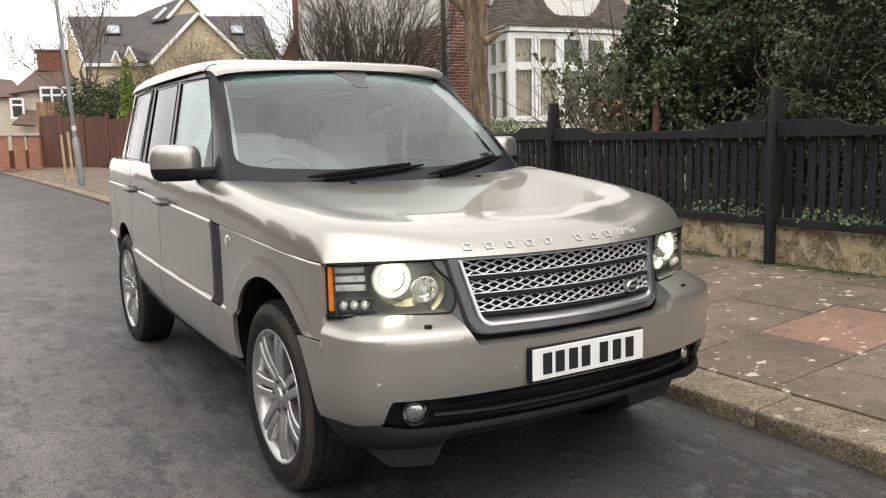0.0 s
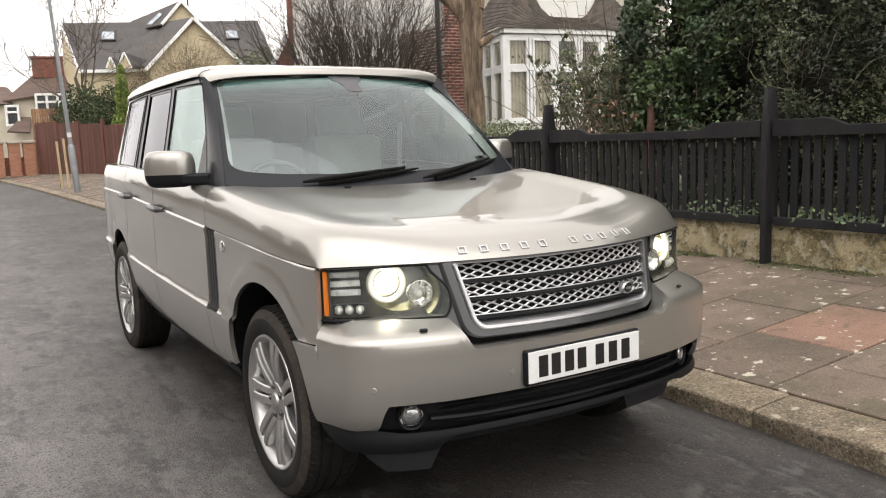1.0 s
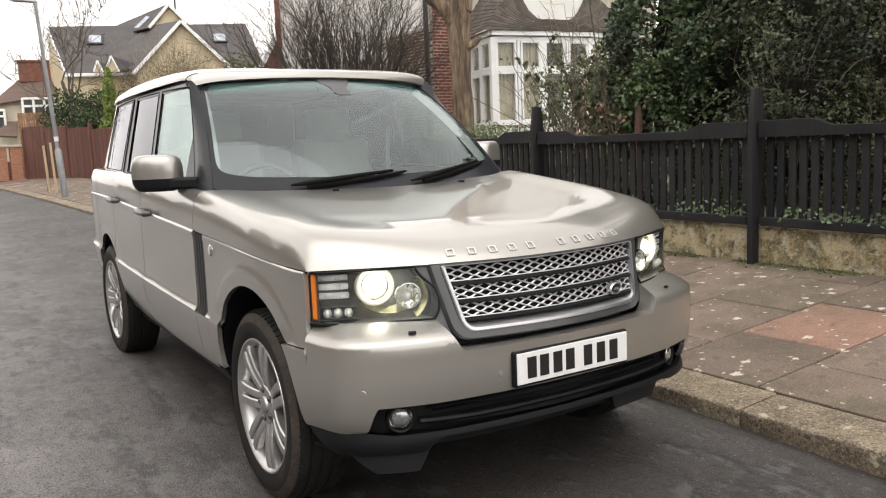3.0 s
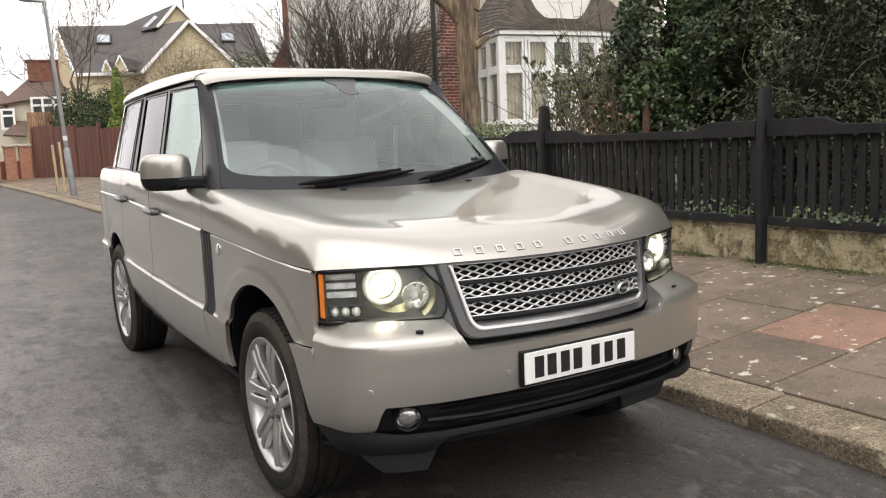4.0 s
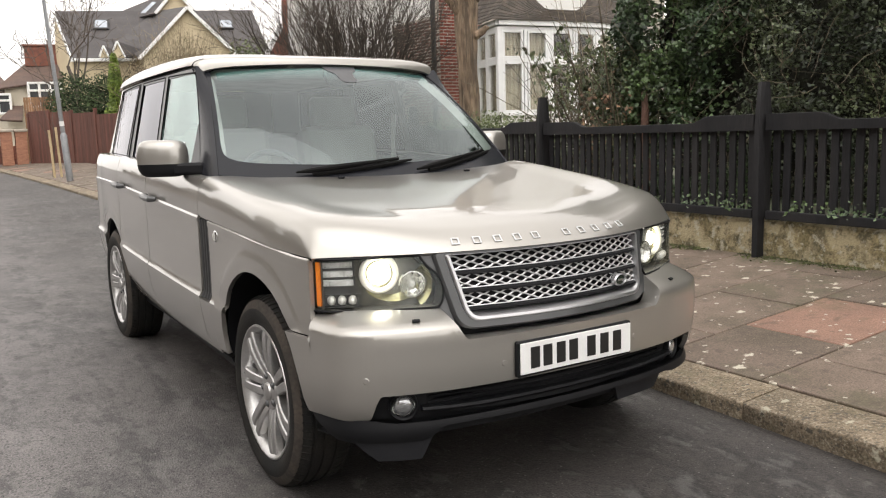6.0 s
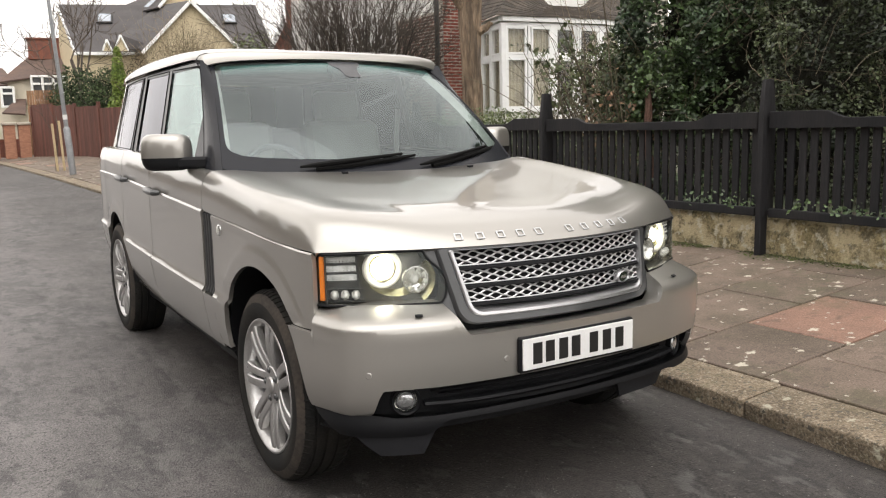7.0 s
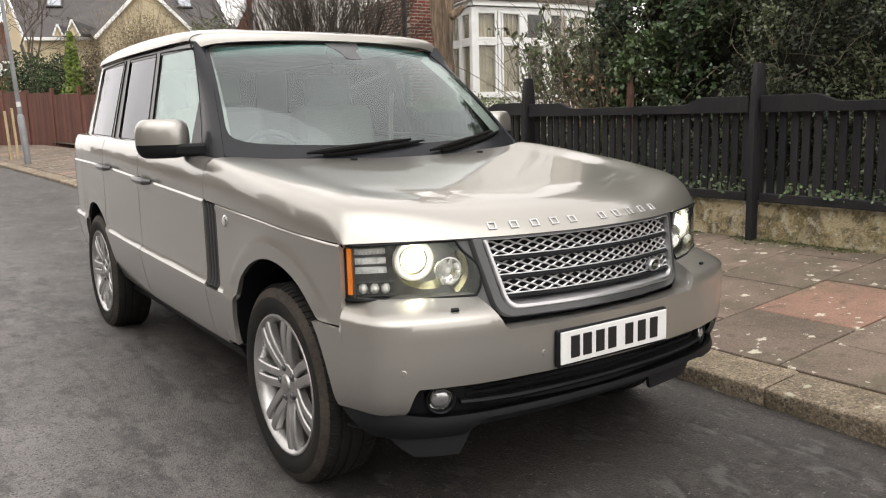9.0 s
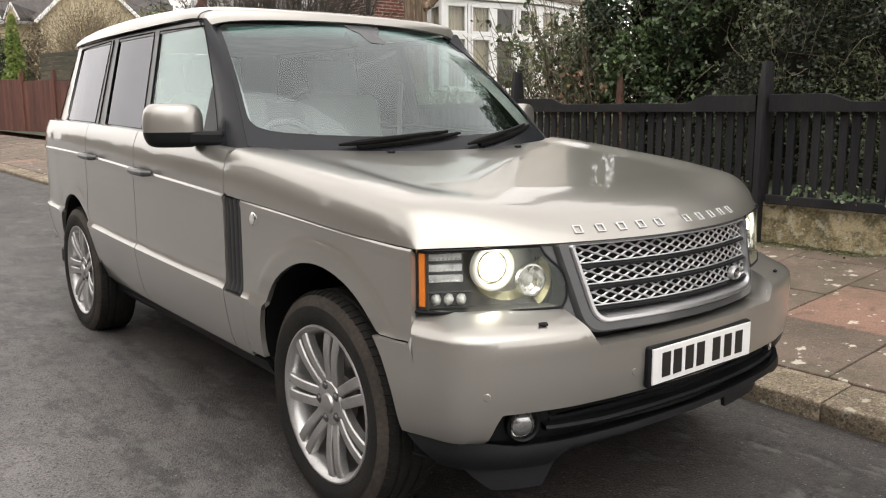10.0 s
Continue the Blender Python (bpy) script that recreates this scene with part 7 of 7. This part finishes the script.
def next_house():
    """White house behind the bare shrubs."""
    h = empty("white_house", 10.0, 25.0, 0.8)
    tagged(h, "white-rendered house with brick corner behind bare shrubs", "house")
    inv = Matrix.Translation((-10.0, -25.0, -0.8))
    g = Geo()
    wall_block(g, (8.95, 24.8), (16.5, 22.6), 0.4, 7.2, 0.3, (0.3, 1))
    for n_, geo, m_ in (("rendered_wall", g, WHITEWALL),):
        o = part(n_, geo, m_, h, "", 0)
        o.matrix_parent_inverse = inv
    o = part("brick_corner", Geo().box((8.80, 24.75, 3.8), (0.15, 0.4, 7.0), Matrix.Rotation(-0.28, 3, "Z"), 0.02), CHIMBRICK, h, "brick corner pier")
    o.matrix_parent_inverse = inv
    g = Geo()
    slab_quad(g, [(8.6, 24.4, 7.2), (16.6, 22.0, 7.2), (16.6, 27, 9.5), (9.5, 28, 9.5)], 0.15)
    o = part("roof", g, OLDROOF, h, "", 0)
    o.matrix_parent_inverse = inv
    # small brick porch gable with white boards
    g = Geo()
    slab_quad(g, [(7.41, 23.00, 3.80), (8.24, 23.00, 3.82), (8.17, 23.00, 4.75), (7.97, 23.00, 4.91)], 0.25)
    porch = part("porch_gable", g, CHIMBRICK, h, "small brick porch gable", 0)
    porch.matrix_parent_inverse = inv
    for a, b in (((7.35, 22.90, 3.84), (7.93, 22.90, 4.85)), ((8.20, 22.90, 3.86), (8.22, 22.90, 4.74))):
        a, b = Vector(a), Vector(b)
        part("porch_board", Geo().box((a + b) / 2, ((b - a).length, 0.10, 0.14), (b - a).to_track_quat("X", "Z").to_matrix(), 0.02), UPVC, porch)
    o = part("downpipe", Geo().tube([(9.35, 24.3, 0.6), (9.35, 24.3, 6.6)], 0.06, 8), UPVC, h)
    o.matrix_parent_inverse = inv


next_house()


def brown_fence():
    f = empty("brown_board_fence", 2.6, 31.0, 0.7)
    tagged(f, "tall red-brown close-boarded fence along the footway", "fence")
    inv = Matrix.Translation((-2.6, -31.0, -0.7))
    pts = [(1.62, 33.6, 0.60, 2.68), (3.79, 27.2, 0.52, 2.30), (5.3, 21.8, 0.45, 2.15)]
    for (x0, y0, b0, t0), (x1, y1, b1, t1) in zip(pts, pts[1:]):
        L = math.hypot(x1 - x0, y1 - y0)
        n = max(1, round(L / 1.8))
        for k in range(n):
            for j in range(12):
                t = (k + (j + 0.5) / 12) / n
                x, y = x0 + (x1 - x0) * t, y0 + (y1 - y0) * t
                zb, zt = b0 + (b1 - b0) * t, t0 + (t1 - t0) * (k + 0.5) / n
                g = Geo().box((x, y, (zb + zt) / 2), (L / n / 12 * 1.04, 0.022 + 0.012 * (j % 2), zt - zb), Matrix.Rotation(math.atan2(y1 - y0, x1 - x0), 3, "Z"), 0.003)
                o = part("board", g, BOARD, f, "", 0)
                o.matrix_parent_inverse = inv
            t = k / n
            o = part("fence_post", Geo().box((x0 + (x1 - x0) * t, y0 + (y1 - y0) * t, 1.55), (0.11, 0.11, 2.05), Matrix.Rotation(math.atan2(y1 - y0, x1 - x0), 3, "Z"), 0.01), BOARD, f, "", 0)
            o.matrix_parent_inverse = inv


brown_fence()


def board_panel():
    """Weathered horizontal boards standing above the brown fence."""
    p = empty("weathered_board_panel", 4.8, 24.3, 2.0)
    tagged(p, "weathered olive-grey board panel above the brown fence", "fence")
    inv = Matrix.Translation((-4.8, -24.3, -2.0))
    a, b = Vector((4.20, 26.5, 0)), Vector((5.55, 21.9, 0))
    R = Matrix.Rotation(math.atan2(b.y - a.y, b.x - a.x), 3, "Z")
    wood = mat("weathered_board", (0.10, 0.092, 0.062), 0.9, 0, (0.065, 0.062, 0.045), 2, 40, 0.3, 0.4, 0.006, per_piece=0.25, stretch=(1, 1, 6))
    for k in range(8):
        o = part("board", Geo().box((a + b) / 2 + Vector((0, 0, 2.08 + 0.135 * k)), ((b - a).length, 0.02, 0.125), R, 0.004), wood, p, "", 0)
        o.matrix_parent_inverse = inv
    for t in (0.0, 0.33, 0.67, 1.0):
        o = part("upright", Geo().box(a.lerp(b, t) + Vector((0.05, 0.02, 1.85)), (0.07, 0.07, 2.5), R, 0.006), wood, p, "", 0)
        o.matrix_parent_inverse = inv


board_panel()


def trellis_panel():
    """Tan upright slats that stand behind the brown fence."""
    p = empty("tan_slat_panel", 1.65, 35.20, 0.7)
    tagged(p, "tan wooden slat panel behind the brown fence", "fence")
    inv = Matrix.Translation((-1.65, -35.20, -0.7))
    a, b = Vector((1.65, 35.20, 0)), Vector((2.81, 34.40, 0))
    R = Matrix.Rotation(math.atan2(b.y - a.y, b.x - a.x), 3, "Z")
    wood = mat("tan_slat", (0.30, 0.17, 0.09), 0.85, 0, (0.22, 0.12, 0.065), 2, 30, 0.25, 0.3, 0.005, per_piece=0.2, stretch=(1, 1, 0.2))
    for k in range(14):
        q = a.lerp(b, (k + 0.5) / 14)
        o = part("slat", Geo().box((q.x, q.y, 1.93), (0.085, 0.02, 2.66), R, 0.003), wood, p, "", 0)
        o.matrix_parent_inverse = inv
    for z in (3.11, 2.55):
        m_ = (a + b) / 2
        o = part("rail", Geo().box((m_.x, m_.y + 0.03, z), ((b - a).length, 0.03, 0.06), R, 0.003), wood, p, "", 0)
        o.matrix_parent_inverse = inv


trellis_panel()


def lamp_post():
    l = empty("street_lamp", 1.27, 21.54, 0.39)
    tagged(l, "grey steel street lamp leaning over the kerb", "street lamp")
    inv = Matrix.Translation((-1.27, -21.54, -0.39))
    b, t = Vector((1.27, 21.54, 0.36)), Vector((0.980, 21.26, 5.26))
    for n_, g in (("base", Geo().tube([b, b.lerp(t, 0.25), b.lerp(t, 0.262)], [0.085, 0.085, 0.055], 14)), ("column", Geo().tube([b.lerp(t, 0.255), t], [0.055, 0.042], 12)),
                  ("collar", Geo().tube([t + Vector((0.01, 0, -0.05)), t + Vector((-0.005, 0, 0.06))], 0.055, 12)),
                  ("lantern", Geo().grid([[t + Vector((x, w * math.cos(a), zc + h * math.sin(a) * (1.0 if math.sin(a) > 0 else 0.45))) for a in np.linspace(0, 2 * math.pi, 14, endpoint=False)]
                                          for x, w, h, zc in ((0.06, 0.02, 0.02, 0.05), (0.03, 0.06, 0.05, 0.05), (-0.12, 0.08, 0.06, 0.055), (-0.30, 0.11, 0.065, 0.06), (-0.46, 0.10, 0.05, 0.06), (-0.56, 0.05, 0.025, 0.055), (-0.58, 0.01, 0.01, 0.05))], close_v=True))):
        o = part(n_, g, STEEL, l)
        o.matrix_parent_inverse = inv
    o = part("notice", Geo().tube([b.lerp(t, 0.30), b.lerp(t, 0.325)], 0.058, 12), WHITE, l)
    o.matrix_parent_inverse = inv


lamp_post()


def young_tree():
    y = bare_tree("young_street_tree", "young bare street tree tied between pale stakes", (1.12, 23.6, 0.44), 2.6, 0.022, 21, DARKTWIG, 2, 0.4, 0.7, 3, 0.6, "tree", 0.005)
    inv = Matrix.Translation((-1.12, -23.6, -0.44))
    for dx, dz in ((0.02, 1.76), (0.20, 1.84)):
        o = part("stake", Geo().tube([(1.13 + dx, 23.55, 0.42), (1.08 + dx, 23.52, dz)], 0.035, 8), PALEWOOD, y, "pale wooden stake")
        o.matrix_parent_inverse = inv


young_tree()


PIERBRICK = mat("orange_brick", (0.40, 0.20, 0.125), 0.9, 0, (0.30, 0.145, 0.095), 6, 20, 0.25, 0.3, 0.01, stretch=(1, 1, 3))


def gate_piers():
    """Brick gate piers with low walls between them."""
    for i, (x, y) in enumerate(((0.22, 33.8), (0.79, 33.8), (1.30, 33.8))):
        z = 0.62
        p = obj("gate_pier", Geo().box((x, y, z + 0.62), (0.40, 0.40, 1.28), None, 0.01), PIERBRICK, None, "", 0)
        tagged(p, "red-brick gate pier with pale cap", "gate pier", "piers along the front wall")
        part("pier_cap", Geo().box((x, y, z + 1.31), (0.50, 0.50, 0.11), None, 0.03), PALECAP, p)
    w = obj("front_wall", Geo().box((0.3, 33.95, 1.0), (2.4, 0.22, 0.7), Matrix.Rotation(-0.17, 3, "Z"), 0.01), CHIMBRICK, None, "", 0)
    tagged(w, "low red-brick front garden wall", "wall", "", "structure")


PALECAP = mat("pale_cap_stone", (0.45, 0.40, 0.33), 0.9, 0, (0.38, 0.34, 0.28), 3, 20, 0.15, 0.2, 0.01)
gate_piers()
FARLEAF = mat("yew_leaf", (0.060, 0.084, 0.036), 0.7, 0, (0.028, 0.042, 0.022), 1.2, 30, 0.4, 0, per_island=0.8, spec=0.15)
shrub("dark_evergreen", "dark evergreen bush above the board fence", (3.5, 34.0, 2.45), (1.2, 1.3, 1.65), 9000, 0.085, FARLEAF, 30, 31, None, 0.8, "bush", 0.25)
shrub("dark_evergreen", "dark evergreen bush above the board fence", (4.4, 32.5, 2.4), (1.2, 1.3, 1.6), 9000, 0.085, FARLEAF, 30, 33, None, 0.8, "bush", 0.25)
shrub("brown_bush", "bare brownish bush in front of the cream gable", (5.9, 27.0, 3.35), (1.25, 1.4, 1.6), 5200, 0.055, mat("olive_bud", (0.20, 0.17, 0.10), 0.8, 0, (0.15, 0.13, 0.08), 2, 20, 0.3, 0, per_island=0.4), 700, 35, mat("tan_twig", (0.25, 0.20, 0.13), 0.85, 0, (0.17, 0.135, 0.09), 4, 40, 0.3, 0.2, 0.003, per_island=0.4), 1.1, "bush", 0.45)
shrub("green_bush", "light green bush beyond the car roof", (10.4, 33.0, 3.3), (1.4, 1.0, 2.3), 4200, 0.13, LEAFLIGHT, 30, 37, None, 0.8, "bush", 0.25)


def conifer():
    rnd = np.random.default_rng(41)
    c = empty("conifer", 4.42, 31.0, 0.6)
    tagged(c, "narrow bright green conifer", "tree")
    inv = Matrix.Translation((-4.42, -31.0, -0.6))
    C = []
    for _ in range(6500):
        z = rnd.random() ** 1.2
        a = rnd.uniform(0, 2 * math.pi)
        r = 0.70 * (1 - z) ** 0.7 * (0.72 + 0.5 * noise.noise((math.cos(a) * 2, math.sin(a) * 2, z * 6))) + 0.04
        r *= 1 - abs(rnd.normal(0, 0.2))
        C.append((4.42 + r * math.cos(a), 31 + r * math.sin(a), 0.9 + 3.75 * z))
    V, F = leaves(C, 0.11, rnd, -0.8, (-0.3, -0.6, 0.7), 0.7)
    o = tagged(leaf_mesh("foliage", V, F, CONIFER, c), "", "", "", "stuff")
    o.matrix_parent_inverse = inv
    o = part("trunk", Geo().tube([(4.42, 31, 0.5), (4.42, 31, 4.0)], [0.09, 0.02], 8), BARK, c)
    o.matrix_parent_inverse = inv


conifer()
shrub("russet_bush", "russet-brown half-dead conifer bush above the fence", (5.15, 30.5, 2.6), (0.5, 0.6, 1.75), 2600, 0.075, mat("russet_leaf", (0.085, 0.055, 0.030), 0.8, 0, (0.06, 0.055, 0.03), 3, 20, 0.3, 0, per_island=0.5), 60, 61, DARKTWIG, 0.6, "bush", 0.3)
bare_tree("bare_tree", "slender bare tree in front of the cream house", (4.2, 38.0, 0.9), 9.5, 0.13, 51, DARKTWIG, 4, 0.34, 0.6, 5, 0.42, "tree", 0.012)
bare_tree("bare_tree", "distant bare tree beyond the street", (-1.9, 62.0, 0.9), 11.0, 0.10, 53, DARKTWIG, 4, 0.45, 0.5, 5, 0.35, "tree", 0.008)

for x, y, seed in ((-10.9, -3.0, 81), (-11.0, 6.5, 83), (-10.8, 15.0, 85)):
    bare_tree("bare_tree", "bare street tree across the road", (x, y, 0.1), 9.0, 0.14, seed, DARKTWIG, 4, 0.42, 0.5, 5, 0.3, "tree", 0.012)

# plain fronts across the road close the place behind the camera
g = Geo()
for k in range(12):
    y = -32.0 + 10.0 * k
    h = 1.0 if y < 26 else 0.55
    g.add([(-13, y, 0), (-13, y + 8.6, 0), (-13, y + 8.6, 5.2 * h), (-13, y + 6.9, 7.9 * h), (-13, y + 1.7, 7.9 * h), (-13, y, 5.2 * h)], [(0, 1, 2, 3, 4, 5)])
    g.add([(-13, y + 8.6, 0), (-13, y + 10, 0), (-13, y + 10, 2.6), (-13, y + 8.6, 2.6)], [(0, 1, 2, 3)])
g.box((-1.0, -62.0, 2.0), (60.0, 0.4, 4.0), None, 0.02)
tagged(obj("wall_street_side", g, mat("street_front", (0.14, 0.11, 0.09), 0.9, 0, (0.08, 0.075, 0.065), 0.4, 6, 0.4, 0.2, 0.02), None, "", 0), "plain brick house fronts across the road", "wall", "", "structure")


# ---- pieces of kerb and footway ----
def kerb_stones():
    k = obj("kerb", Geo().box((kerb_x(0) + 0.15, 14.0, -0.1), (0.2, 40.0, 0.1), None, 0.01), JOINT, None, "", 0)
    tagged(k, "worn granite kerb stones spotted with lichen", "kerb", "", "structure")
    rnd = random.Random(6)
    y = 0.175 - 0.92 * 9
    while y < 36:
        y1 = y + 0.92
        xa, xb = kerb_x(y), kerb_x(y1)
        rows = []
        j = rnd.uniform(-0.004, 0.004)
        for yy, x in ((y + 0.004, xa), (y + 0.012, xa), ((y + y1) / 2, (xa + xb) / 2), (y1 - 0.012, xb), (y1 - 0.004, xb)):
            e = 0.006 if yy in (y + 0.004, y1 - 0.004) else 0.0
            z = rise(yy) + 0.10 + j
            rows.append([(x + 0.030 + e, yy, rise(yy) - 0.14), (x + 0.010 + e, yy, z - 0.040), (x + 0.008 + e, yy, z - 0.014), (x + 0.012 + e, yy, z - 0.005), (x + 0.024, yy, z - 0.001 - e), (x + 0.27, yy, z + 0.018 - e), (x + 0.296 - e, yy, z + 0.012), (x + 0.298 - e, yy, z - 0.08)])
        g = Geo().grid(rows)
        n = len(rows[0])
        g.f.append(tuple(range(n)))
        g.f.append(tuple(reversed(range(4 * n, 5 * n))))
        part("kerb_stone", g, KERB, k, "", 50)
        y = y1


kerb_stones()


def paving():
    rnd = random.Random(9)
    row = 0
    y = 0.285 - 0.64 * 12
    k = -12
    while y < 36:
        y1 = y + 0.64
        off = 0.69 if k % 2 == 0 else 0.43
        cuts = [0.286, 0.30 + off]
        while cuts[-1] < 2.45:
            cuts.append(min(2.60, cuts[-1] + 0.78))
        if cuts[-1] < 2.6:
            cuts[-1] = 2.60
        for i, (a, b) in enumerate(zip(cuts, cuts[1:])):
            if b - a < 0.08:
                continue
            x = kerb_x((y + y1) / 2)
            cx, cy = x + (a + b) / 2, (y + y1) / 2
            pink = (k == 0 and i == 1) or (k == -1 and i == 2) or (not -4 < k < 6 and rnd.random() < 0.05)
            slope = (rise(y1) - rise(y)) / 0.64
            m = Matrix.Rotation(-math.atan(0.08) + rnd.uniform(-0.003, 0.003), 3, "Y") @ Matrix.Rotation(math.atan(slope) + rnd.uniform(-0.003, 0.003), 3, "X")
            g = Geo().box((cx, cy, pave_z(cx, cy) - 0.02 + rnd.uniform(-0.002, 0.002)), (b - a - 0.011, 0.64 - 0.011, 0.045), m, 0.004)
            part("paving_slab", g, PINKSLAB if pink else SLAB, base_ob, "", 0)
        y = y1
        k += 1


def wall_moss():
    """Moss and small weeds in the joint at the foot of the wall."""
    rnd = np.random.default_rng(77)
    C = []
    for _ in range(9000):
        y = rnd.uniform(-4, 11)
        k = noise.noise((y * 1.7, 3.3, 0.2))
        if k < -0.05:
            continue
        x = kerb_x(y) + 2.585 - abs(rnd.normal(0, 0.05 + 0.10 * max(0, k)))
        C.append((x, y, pave_z(x, y) + 0.006 + 0.004 * rnd.random()))
    V, F = leaves(C, 0.022, rnd, 0.0, (0, 0, 1), 0.35)
    tagged(leaf_mesh("moss", V, F, mat("moss_green", (0.085, 0.10, 0.030), 0.95, 0, (0.06, 0.065, 0.025), 8, 60, 0.4, 0, per_island=0.5)), "green moss along the foot of the garden wall", "moss", "", "stuff")


wall_moss()


paving()
